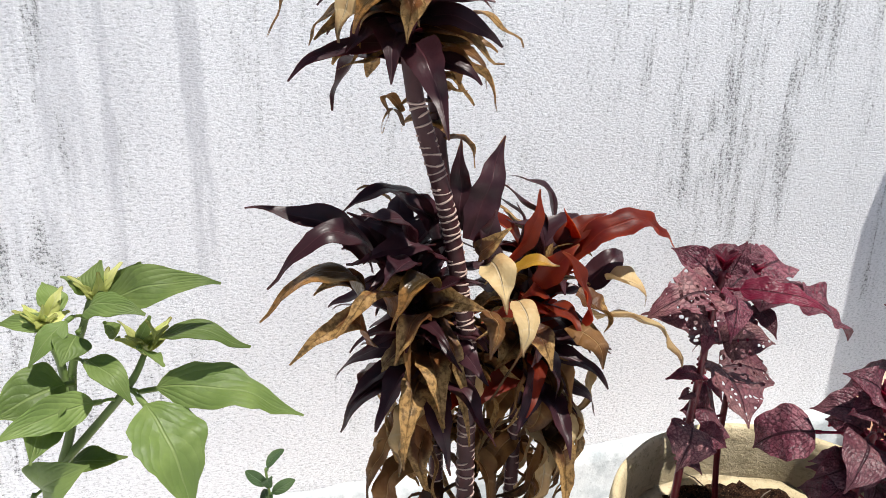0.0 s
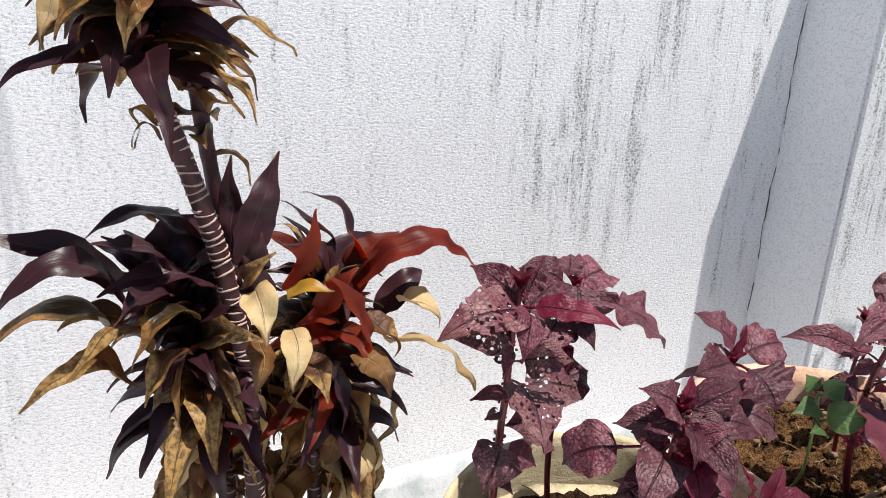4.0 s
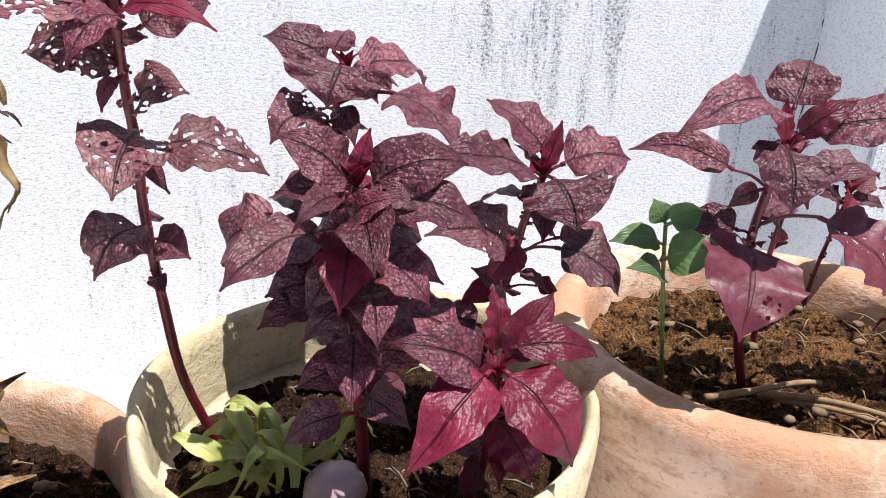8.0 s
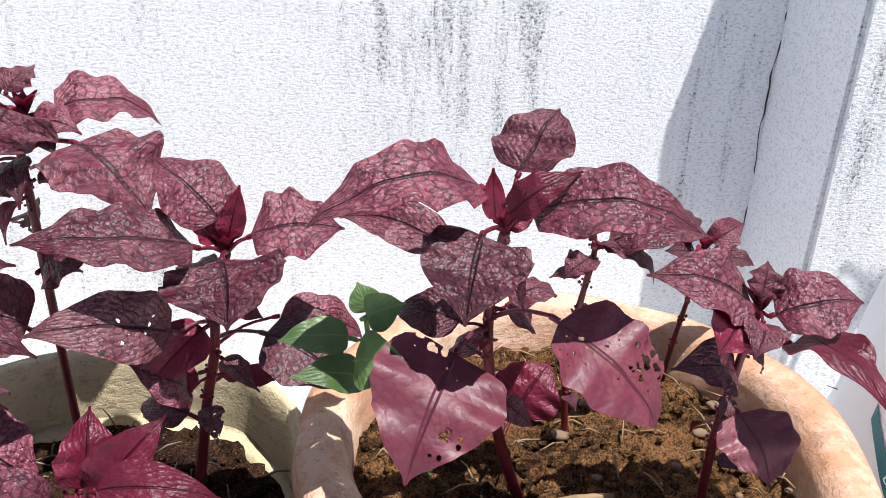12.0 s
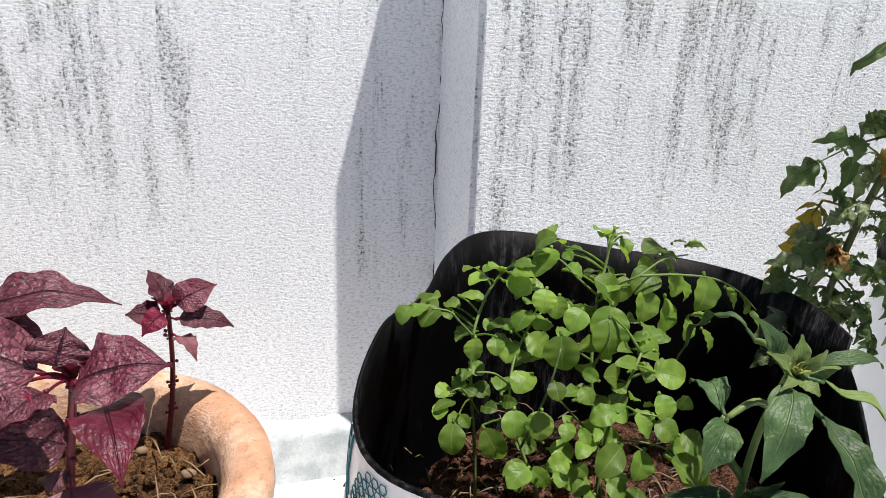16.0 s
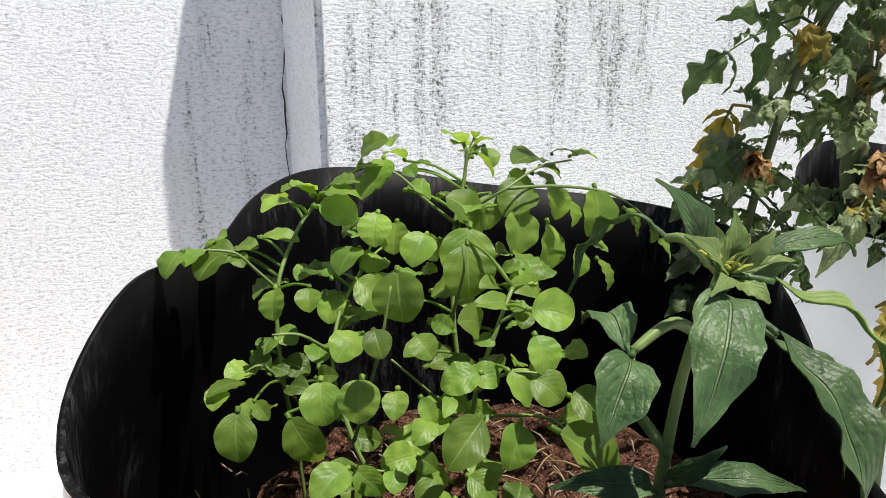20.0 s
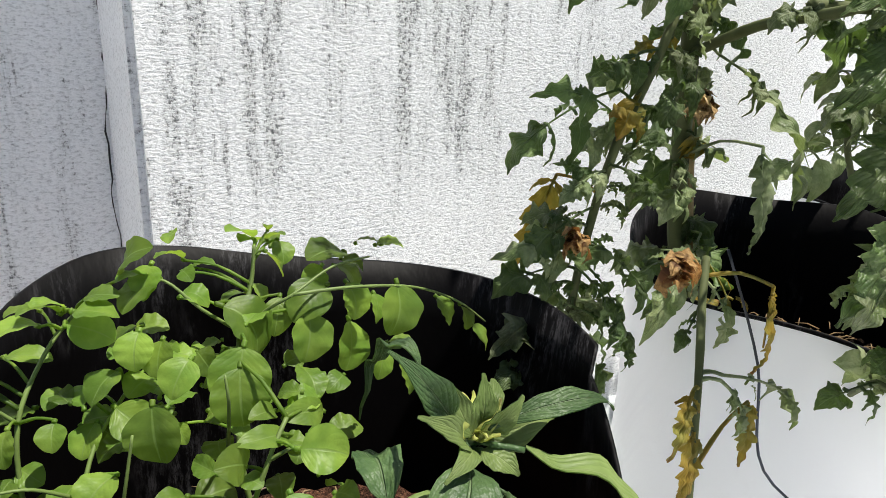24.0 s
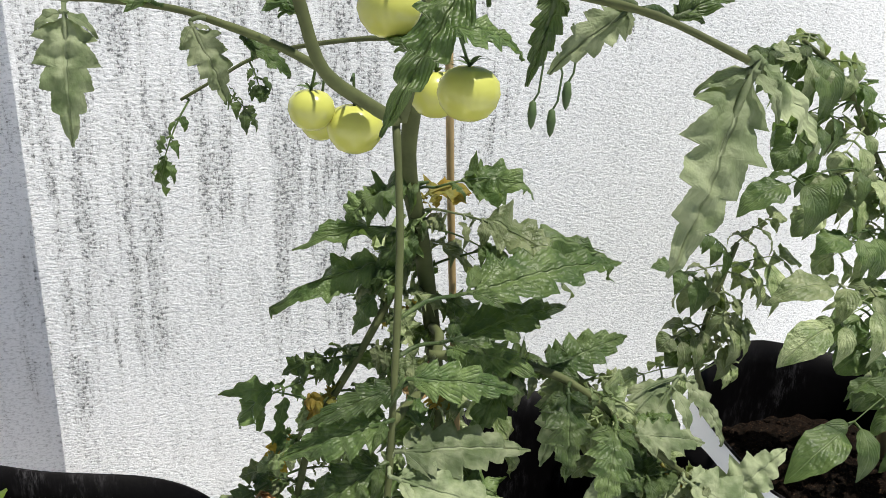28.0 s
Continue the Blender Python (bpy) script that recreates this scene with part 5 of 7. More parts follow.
LEAVES_TOMF = [
    ('tom', 178.2, 32.8, 74.4, 179.1, 29.8, 56.8, 7.1),
    ('tom', 180.2, 35.5, 82.6, 172.5, 35.5, 80.1, 3),
    ('tom', 180, 35.4, 83, 188.8, 34.6, 81.2, 4.1),
    ('toml', 178.4, 33.3, 76.9, 189, 31.1, 72, 5.1),
    ('tom', 179.9, 34.8, 76, 174.7, 37.1, 71.9, 3.5),
    ('tom', 180.1, 34.4, 74.3, 178.3, 35.9, 68.4, 3.9),
    ('tom', 181.2, 35.7, 79, 181.6, 39.4, 79.6, 2.5),
    ('tom', 183.2, 37.6, 84.3, 196.2, 42.1, 84.5, 3.4),
    ('tom', 184.4, 38.3, 87.6, 201.1, 42.1, 88.1, 4.7),
    ('tom', 178.3, 33, 66.5, 183.3, 32.4, 51, 10.5),
    ('tom', 178.2, 33, 67, 171.8, 33.4, 60.2, 5.6),
    ('tom', 178.4, 33, 67, 190.4, 33, 61, 6.4),
    ('tom', 178.3, 33.8, 72, 172.6, 35.2, 66, 5.8),
    ('tom', 178.3, 33.8, 70, 187.5, 35.2, 66, 5.4),
    ('tom', 178.5, 34.2, 77.4, 171.4, 36, 72.4, 5),
    ('tom', 179, 34.6, 80.4, 171.2, 36.2, 77.6, 4.6),
    ('toml', 179, 34.4, 78, 190, 35, 76, 5.4),
]
ALL_TOMF = LEAVES_TOMF
LEAVES_TOML = [
    ('tom', 178.7, 59.1, 71.5, 168.9, 62.9, 64.4, 5.7),
    ('tom', 175.6, 57.8, 61.6, 167.7, 57.8, 57.3, 5.1),
    ('tom', 173.8, 58.2, 56.2, 165.3, 58.2, 55.1, 5.7),
    ('toml', 172.6, 58, 52.1, 164.2, 56.5, 50.8, 6.2),
    ('tom', 174.5, 57.3, 58.7, 181.9, 55.1, 50.8, 4.9),
    ('tom', 176.8, 58.2, 63.4, 172.1, 59.7, 65.4, 4.1),
    ('tom', 176.5, 57.1, 65.4, 181.7, 55.6, 61.3, 4.6),
    ('tom', 171.9, 57.8, 51.2, 170.1, 55.5, 46, 4.9),
    ('tom', 173.5, 57.2, 56.7, 177.4, 54.2, 47.9, 5.2),
    ('tom', 179.3, 57.9, 73.8, 173.8, 57.9, 72.7, 4),
    ('toml', 174.8, 58.2, 56.4, 165.3, 58.2, 58.6, 4.5),
]
LEAVES_TOML_B = [
    ('toml', 173.8, 58.2, 52.5, 165.7, 57.4, 50.6, 5.6),
    ('tom', 172.8, 58.2, 48.2, 164.4, 56.7, 47, 4.6),
    ('tom', 174.9, 57.5, 56.5, 177.5, 55.2, 50.6, 5.2),
    ('tom', 174, 57.7, 52.6, 181.2, 55.5, 45.9, 5.4),
    ('tom', 173.8, 57.9, 49.2, 177.1, 55.7, 44, 4.9),
    ('tom', 173, 58.3, 45.6, 174.2, 56.8, 40, 5),
    ('toml', 172.2, 59, 43.2, 169.2, 59, 40.1, 4),
    ('toml', 177.6, 57.6, 65, 184.5, 57.6, 67.5, 3.6),
    ('tom', 178.1, 57.7, 68.5, 168.1, 57.7, 71.6, 3.9),
]
ALL_TOML = LEAVES_TOML + LEAVES_TOML_B
LEAVES_TOMM = [
    ('tom', 188.3, 59.6, 74, 181.3, 56.6, 67.6, 4.8),
    ('toml', 190.3, 60, 63.8, 183.5, 57, 59.3, 5.7),
    ('tom', 191, 60.1, 66.8, 181.2, 57.9, 73.7, 5.5),
    ('tomy', 193.9, 59.1, 53.8, 193.6, 53.1, 43.1, 4.7),
    ('toml', 192.9, 59.3, 56.6, 179.8, 54, 49.5, 5.2),
    ('tom', 187.7, 59.4, 82.8, 172.8, 59.4, 79.3, 6.8),
    ('tom', 187.1, 58.5, 83.8, 180.4, 56.2, 77, 4.7),
    ('tom', 187.9, 58.8, 85.9, 175.6, 58.8, 86.2, 6.8),
    ('tom', 188.3, 58.6, 86.9, 197.7, 58.6, 81.2, 5.2),
    ('tom', 188.4, 57.8, 91.6, 180, 57.8, 88.4, 6.7),
    ('tom', 189.1, 57.9, 91, 200.5, 57.9, 90.4, 7.8),
    ('toml', 189.5, 57.1, 88.9, 204.3, 53.3, 80.7, 8.2),
]
LEAVES_TOMM_B = [
    ('tom', 188.8, 58.3, 88.6, 182.7, 58.3, 80.2, 6.3),
    ('tom', 191.2, 60.2, 82.6, 215.7, 62.4, 79.8, 7.4),
    ('toml', 190.2, 58.1, 74.6, 197.4, 50.6, 61.4, 7.3),
    ('tomy', 194.3, 59.6, 52.9, 182.6, 55.1, 52.5, 4.2),
]
ALL_TOMM = LEAVES_TOMM + LEAVES_TOMM_B
LEAVES_TOMR = [
    ('tom', 186.4, 44.5, 80.4, 190.9, 37, 81.2, 6.1),
    ('tom', 195.3, 39.6, 78, 194.3, 36.6, 71, 6),
    ('tom', 198.7, 37.1, 75.5, 195.7, 33.3, 70, 5.5),
    ('toml', 201, 37.9, 73.6, 209, 37.9, 71.6, 4.6),
    ('toml', 205.6, 36.2, 69.6, 216.2, 34, 61.9, 7.2),
    ('tom', 193.2, 45.8, 77.3, 187.5, 42, 72.6, 5.7),
    ('tom', 195.7, 44.7, 77, 205.2, 46.2, 78.9, 5.8),
]
ALL_TOMR = LEAVES_TOMR
LEAVES_TOMT = [
    ('tom', 166.7, 82, 96.6, 162.7, 82, 84.9, 4.4),
    ('tom', 169.4, 81.4, 98.5, 174.5, 81.4, 93.1, 4.4),
    ('tom', 173.5, 80, 101.2, 174.7, 80, 96.4, 4.4),
]
ALL_TOMT = LEAVES_TOMT
LEAVES_TOMH = [
    ('toml', 160.2, 43.9, 106.6, 159.9, 43.1, 97.9, 4.8),
    ('toml', 167.4, 43, 105.8, 169.6, 43, 100.5, 3.8),
    ('tom', 170.4, 42.5, 105, 174, 44, 102.4, 3.3),
    ('tom', 165.5, 45, 106.7, 160.1, 45, 109.2, 4),
]
ALL_TOMH = LEAVES_TOMH
LEAVES_TOMI = [
    ('tom', 182.3, 40.5, 106.5, 192.1, 45, 104.3, 4.4),
    ('tom', 182.3, 41.2, 104.2, 180.9, 47.2, 106.2, 3.9),
]
ALL_TOMI = LEAVES_TOMI
LEAVES_TOMG = [
    ('tom', 174.1, 38.8, 106.5, 169.9, 41, 108.5, 3.6),
]
ALL_TOMG = LEAVES_TOMG
LEAVES_NEAR = [
    ('toml', 185.4, 13.2, 105.7, 182.5, 12.3, 98.4, 3.9),
    ('toml', 186, 13.9, 105.7, 190.1, 13.9, 102.1, 2.8),
    ('toml', 183.8, 18.4, 107.3, 180.6, 19.1, 104.7, 2.3),
    ('tom', 178.2, 20.5, 108.9, 173.7, 18.2, 102.5, 2.9),
    ('tom', 180.9, 19.2, 107.9, 180.2, 20, 104.1, 1.7),
    ('tom', 184.2, 16.6, 106.8, 188.2, 17.3, 108.3, 1.8),
]
ALL_NEAR = LEAVES_NEAR
LEAVES_PLTC = [
    ('toml', 231, 65.9, 70.6, 237.3, 63.7, 66.4, 7.9),
    ('tom', 232, 66.9, 72.7, 222.1, 66.9, 77.6, 7.4),
    ('toml', 233.2, 67, 76, 246.1, 67, 76.8, 9.1),
    ('tom', 233.8, 67, 78.4, 226.9, 67, 82, 6.8),
    ('toml', 234.7, 67.5, 79, 243.8, 69, 83.3, 7.3),
    ('tom', 231.5, 66, 67.9, 224.5, 64.5, 64.2, 5.9),
]
ALL_PLTC = LEAVES_PLTC
LEAVES_PLTD = [
    ('toml', 247.9, 66.8, 100.5, 234.9, 66.8, 104.3, 8.4),
    ('tom', 246.7, 65.8, 98.2, 236.4, 64.3, 90.3, 8.2),
    ('tom', 249.8, 66.3, 98.2, 258.2, 66.3, 92.7, 8.2),
    ('toml', 254.6, 64.5, 90.5, 243, 64.5, 87.1, 7.8),
    ('tom', 252.1, 63.5, 89.8, 229, 61.2, 86.1, 9.9),
    ('tom', 256.7, 63.5, 87.3, 269, 63.5, 92.3, 10.9),
    ('tom', 255.4, 61.4, 81.9, 241.4, 59.9, 80.6, 9.5),
    ('toml', 255.6, 59.7, 78.1, 264.8, 56.7, 74.8, 11.5),
    ('tom', 256.5, 58.5, 74, 241, 54.7, 70.9, 9.5),
    ('toml', 257.2, 58.4, 71.3, 231.2, 55.4, 77.1, 10),
    ('tom', 258.2, 57.4, 68, 245.5, 52.9, 61, 9.8),
    ('toml', 258.4, 57.9, 69.6, 265.3, 54.1, 62.9, 10.6),
]
LEAVES_PLTD_B = [
    ('toml', 255.4, 57.7, 74.4, 230.2, 51.7, 70.2, 8.9),
    ('tom', 259, 56.6, 66.4, 262.4, 50.6, 55.6, 10.5),
    ('tom', 242.3, 68.3, 105.3, 232.7, 68.3, 103.4, 6.4),
    ('tom', 257.8, 55.1, 63.5, 229, 46.1, 58.4, 9.9),
    ('tom', 257.8, 55.1, 63.5, 248, 46.1, 53.6, 10.8),
]
ALL_PLTD = LEAVES_PLTD + LEAVES_PLTD_B
LEAVES_TOMB = [
    ('toml', 209.9, 44.1, 74.9, 197, 39.6, 60.3, 9.2),
    ('toml', 206.3, 36.2, 67.5, 201.6, 34, 61.1, 7.7),
    ('toml', 211.3, 45.1, 74.4, 217, 43.6, 66, 4),
    ('tomy', 206, 39.5, 68.5, 209, 38, 62.5, 2.2),
    ('toml', 207.5, 38.6, 68, 203, 36.5, 59, 6.5),
    ('toml', 210, 37.5, 64.6, 210.5, 36, 53, 5),
    ('toml', 211.1, 36.5, 64.2, 219.7, 35, 55.4, 7.8),
    ('toml', 199, 46, 75.7, 195.7, 43.7, 67.5, 5.7),
    ('toml', 210.5, 37, 65.6, 217.7, 37, 70.1, 6.4),
    ('tom', 203.3, 43.4, 72, 205.5, 42.7, 63.9, 5),
]
ALL_TOMB = LEAVES_TOMB
LEAVES_TOMS = [
    ('toml', 172.6, 40.8, 53.6, 183.4, 40.8, 46.5, 3.3),
    ('toml', 172.1, 40.6, 53.4, 175.2, 40.6, 48.1, 2.7),
    ('toml', 175.6, 46, 58.9, 179.7, 46, 51.9, 2.6),
    ('tom', 174.2, 44.6, 57.4, 172, 44.6, 53.8, 2.2),
    ('toml', 176.4, 46.5, 59.5, 171.6, 48, 60.8, 2.7),
]
ALL_TOMS = LEAVES_TOMS
LEAVES_TOMY = [
    ('tomy', 174.5, 61.6, 63.9, 173, 66, 53, 4.6),
    ('tomy', 180.8, 43.2, 58, 183, 44.5, 49, 3.4),
    ('toml', 189.2, 51.4, 67, 189.4, 50.8, 57, 3.6),
    ('tomy', 168.6, 40.2, 53.6, 166.2, 39.4, 49.4, 2.2),
    ('tomy', 169.1, 40, 50.6, 167.6, 39.4, 45.4, 2.6),
    ('tomy', 176.4, 41, 50.4, 175.2, 40, 45.8, 2.6),
]
FRUITS = [
    ((1.760, 0.502, 0.994), 0.0185, (1.768, 0.472, 1.025)),
    ((1.796, 0.508, 0.978), 0.0232, (1.787, 0.478, 1.019)),
    ((1.775, 0.550, 0.977), 0.0172, (1.780, 0.520, 1.021)),
    ((1.868, 0.440, 1.014), 0.0239, (1.826, 0.410, 1.054)),
    ((1.809, 0.450, 1.071), 0.0232, (1.808, 0.420, 1.105)),
    ((1.865, 0.510, 1.006), 0.0224, (1.844, 0.480, 1.047)),
]


# ---- setting ----
WALL_LEFT, WALL_RIGHT, CORNER = 1.141, 0.963, 1.452
bm = bmesh.new()
box(bm, (-4.0, WALL_LEFT, -0.05), (CORNER, WALL_LEFT + 0.22, 1.62))
setting("wall_left", bm, MAT_WALL_LEFT)
bm = bmesh.new()
box(bm, (CORNER, WALL_RIGHT, -0.05), (6.0, WALL_LEFT + 0.22, 1.25))
bmesh.ops.bevel(bm, geom=[e for e in bm.edges if abs(e.verts[0].co.x - CORNER) < 1e-4 and abs(e.verts[1].co.x - CORNER) < 1e-4 and abs(e.verts[0].co.y - e.verts[1].co.y) < 1e-4 and e.verts[0].co.y < 1], offset=0.008, segments=2, affect="EDGES")
bm.faces.ensure_lookup_table()
# the side face, turned from the sun, takes the shade-tinted plaster
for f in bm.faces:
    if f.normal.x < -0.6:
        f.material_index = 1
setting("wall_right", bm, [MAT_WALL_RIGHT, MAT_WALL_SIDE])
# a thin settlement crack down the inner corner
chance = random.Random(4)
bm = bmesh.new()
tube(bm, [(CORNER - 0.002 + 0.004 * math.sin(z * 19) + chance.uniform(-0.0025, 0.0025), WALL_LEFT - 0.0005, z) for z in np.linspace(0.33, 1.24, 60)], [chance.uniform(0.0004, 0.0017) for _ in range(60)], 4)
tagged(new("wall_crack", finish(bm, "wall_crack", plain("crack_shadow", (0.05, 0.05, 0.05), 0.9, 0.1))), kind="structure")


def skirting(name, x0, x1, y, top):
    """A hand-trowelled cement skirting with an uneven, rounded lip."""
    chance = random.Random(x1)
    bm = bmesh.new()
    count = int((x1 - x0) / 0.03)
    rows = []
    for k in range(count + 1):
        x = x0 + (x1 - x0) * k / count
        w = 0.004 * math.sin(x * 9) + chance.uniform(-0.003, 0.003)
        rows.append([bm.verts.new(p) for p in ((x, y, top + 0.012 + w), (x, y - 0.012, top + 0.008 + w), (x, y - 0.022 + w, top - 0.004 + w), (x, y - 0.027, top - 0.02), (x, y - 0.03, -0.002))])
    for a, b in zip(rows, rows[1:]):
        for n in range(4):
            bm.faces.new((a[n], a[n + 1], b[n + 1], b[n]))
    setting(name, bm, MAT_SKIRT, True)


skirting("skirting_left", -4.0, CORNER, WALL_LEFT, 0.105)
skirting("skirting_right", CORNER - 0.03, 6.0, WALL_RIGHT, 0.105)
bm = bmesh.new()
box(bm, (-6.0, -5.0, -0.2), (8.0, WALL_LEFT + 0.22, 0.0))
setting("floor", bm, MAT_FLOOR)
bm = bmesh.new()
for low, high in (((-4.2, -4.2, 0), (-4.0, WALL_LEFT, 1.2)), ((6.0, -4.2, 0), (6.2, WALL_LEFT, 1.2)), ((-4.2, -4.4, 0), (6.2, -4.2, 1.2))):
    box(bm, low, high)
setting("wall_parapet", bm, MAT_WALL_SIDE)
bm = bmesh.new()
bmesh.ops.create_grid(bm, x_segments=1, y_segments=1, size=400)
for v in bm.verts:
    v.co.z = -3.2
setting("ground", bm, earth("distant_ground", (0.09, 0.09, 0.06), (0.2, 0.18, 0.13), 0.4))


# ---- pots and grow bags ----
def turned(bm, profile, sides=64, rough=0.0, seed=1, slots=None, squash=None):
    """A turned form from (radius, height) pairs, with a hand-made unevenness; squash(angle, height) gives a radius factor and a lift."""
    rings = []
    for r, z in profile:
        ring = []
        for k in range(sides):
            a = 2 * math.pi * k / sides
            n = 1 + rough * noise.noise(Vector((math.cos(a) * 2.2 + seed, math.sin(a) * 2.2, z * 9)))
            lift = 0.0
            if squash:
                f, lift = squash(a, z)
                n *= f
            ring.append(bm.verts.new((r * n * math.cos(a), r * n * math.sin(a), z + lift)))
        rings.append(ring)
    for i, (a, b) in enumerate(zip(rings, rings[1:])):
        for k in range(sides):
            f = bm.faces.new((a[k], a[(k + 1) % sides], b[(k + 1) % sides], b[k]))
            f.material_index = slots[i] if slots else 0
    return rings


def soil_bed(name, x, y, z, radius, mat, label, heap=0.02, seed=1, squash=None):
    """A bed of crumbly soil with clods, one mesh."""
    bm = bmesh.new()
    rings, sides = 34, 110
    mid = bm.verts.new((0, 0, heap))
    last = None
    for i in range(1, rings + 1):
        r = radius * i / rings
        ring = []
        for k in range(sides):
            a = 2 * math.pi * k / sides
            f = squash(a, 0)[0] if squash else 1
            q = Vector((r * f * math.cos(a), r * f * math.sin(a), 0))
            q.z = heap * (1 - (i / rings) ** 2) + 0.010 * noise.noise(q * 42 + Vector((seed, 0, 0))) + 0.010 * noise.noise(q * 130 + Vector((0, seed, 0)))
            ring.append(bm.verts.new(q))
        for k in range(sides):
            if last is None:
                bm.faces.new((mid, ring[k], ring[(k + 1) % sides]))
            else:
                bm.faces.new((last[k], ring[k], ring[(k + 1) % sides], last[(k + 1) % sides]))
        last = ring
    chance = random.Random(seed)
    for _ in range(480):
        a, r = chance.uniform(0, 2 * math.pi), radius * 0.93 * math.sqrt(chance.random())
        s = chance.choice((0.0012, 0.0015, 0.002, 0.002, 0.0025, 0.003, 0.004, 0.0055))
        q = Vector((r * math.cos(a), r * math.sin(a), heap * (1 - (r / radius) ** 2) + 0.002))
        lump = bmesh.ops.create_icosphere(bm, subdivisions=1, radius=s)["verts"]
        for v in lump:
            v.co = q + Vector((v.co.x, v.co.y, v.co.z * 0.7)) * (1 + 1.1 * noise.noise(v.co * 500 + q * 90))
    ob = new(name, finish(bm, name, mat))
    ob.location = (x, y, z)
    return tagged(ob, label, "soil", kind="stuff")


def scatter(name, x, y, z, radius, count, mat, make, label, category, seed):
    """Loose bits on the soil, too many to count."""
    chance = random.Random(seed)
    bm = bmesh.new()
    for _ in range(count):
        a, r = chance.uniform(0, 2 * math.pi), radius * math.sqrt(chance.random())
        make(bm, Vector((r * math.cos(a), r * math.sin(a), 0)), chance)
    ob = new(name, finish(bm, name, mat))
    ob.location = (x, y, z)
    return tagged(ob, label, category, kind="stuff")


def bit_straw(bm, at, chance):
    a, l = chance.uniform(0, 6.3), chance.uniform(0.006, 0.032)
    d = Vector((math.cos(a), math.sin(a), chance.uniform(-0.1, 0.35))) * l
    at = at + Vector((0, 0, chance.uniform(0.004, 0.016)))
    tube(bm, [at, at + d * 0.5 + Vector((0, 0, 0.003)), at + d], [0.0009, 0.0008, 0.0004], 4)


def bit_stone(bm, at, chance):
    s = chance.choice((0.003, 0.004, 0.005, 0.007))
    for v in bmesh.ops.create_icosphere(bm, subdivisions=1, radius=s)["verts"]:
        v.co = at + Vector((v.co.x * 1.2, v.co.y, v.co.z * 0.7 + 0.012)) * 1.0 + v.co * 0.4 * noise.noise(v.co * 220 + at * 40)


def clay_pot(x, y, rim, radius, label, mat, seed, lip=0.036, thin=False):
    pot = thing("flower_pot", (x, y, 0), label, "flower pot", "clay pots along the wall")
    bm = bmesh.new()
    base = radius * 0.66
    prof = [(0.0, 0.0), (base * 0.96, 0.0), (base, 0.012), (radius * 0.86, rim * 0.62), (radius * 0.92, rim - 0.075)]
    turned(bm, prof + [(radius * 0.93, rim - 0.07), (radius * 0.86, rim - 0.09), (base - 0.02, 0.03), (0.0, 0.03)], 72, 0.02, seed)
    part("body", bm, mat, pot)
    bm = bmesh.new()
    r, w = radius, lip
    turned(bm, [(r * 0.925, rim - 0.078), (r * 0.97, rim - 0.07), (r * 0.995, rim - 0.045), (r, rim - 0.022), (r * 0.985, rim - 0.006), (r - w * 0.5, rim), (r - w * 0.95, rim - 0.006), (r - w * 1.15, rim - 0.02), (r - w * 1.2, rim - 0.085)], 120, 0.035, seed)
    part("rim", bm, mat, pot)
    return pot


def grow_bag(x, y, rim, radius, label, seed, squash, printed=False):
    """A tall round planting bag: white woven cloth outside, black lining inside, with a soft, sagging rim."""
    bag = thing("grow_bag", (x, y, 0), label, "grow bag", "white grow bags")
    heights = (0.2, 0.35, 0.5, 0.65, 0.8, 0.92)
    swell = lambda q: 1.045 - 0.035 * q + 0.015 * math.sin(6 * q)  # noqa: E731
    bm = bmesh.new()
    turned(bm, [(0.0, 0.0), (radius * 0.95, 0.0), (radius * 1.03, 0.03)] + [(radius * swell(q), rim * q) for q in heights] + [(radius, rim)], 120, 0.05, seed, None, squash)
    part("outer_cloth", bm, MAT_BAG, bag)
    bm = bmesh.new()
    turned(bm, [(radius + 0.0015, rim - 0.002), (radius + 0.0015, rim + 0.001), (radius - 0.002, rim + 0.001)] + [(radius * swell(q) - 0.006, rim * q) for q in heights[::-1]], 120, 0.05, seed, None, squash)
    part("black_lining", bm, MAT_BAG_IN, bag, "black plastic lining")
    return bag


pot_left = clay_pot(0.165, 0.475, 0.405, 0.205, "weathered terracotta pot with dry soil under the red-leaved shrub", MAT_CLAY, 2, 0.024)
soil_bed("soil", 0.165, 0.475, 0.345, 0.175, MAT_SOIL, "dark crumbly soil with dry leaf litter", 0.01, 2)
pot_cream = clay_pot(0.535, 0.495, 0.47, 0.185, "cream-coloured thin-walled pot of purple amaranth", MAT_CREAM, 5, 0.012)
soil_bed("soil", 0.535, 0.495, 0.385, 0.172, MAT_SOIL, "dark moist soil with leaf scraps", 0.02, 5)
pot_red = clay_pot(0.917, 0.503, 0.487, 0.212, "pale orange terracotta pot with a broad rounded rim", MAT_CLAY, 9, 0.036)
soil_bed("soil", 0.917, 0.503, 0.434, 0.180, MAT_SOIL_DRY, "reddish soil with pebbles and dry stalks", 0.012, 9)


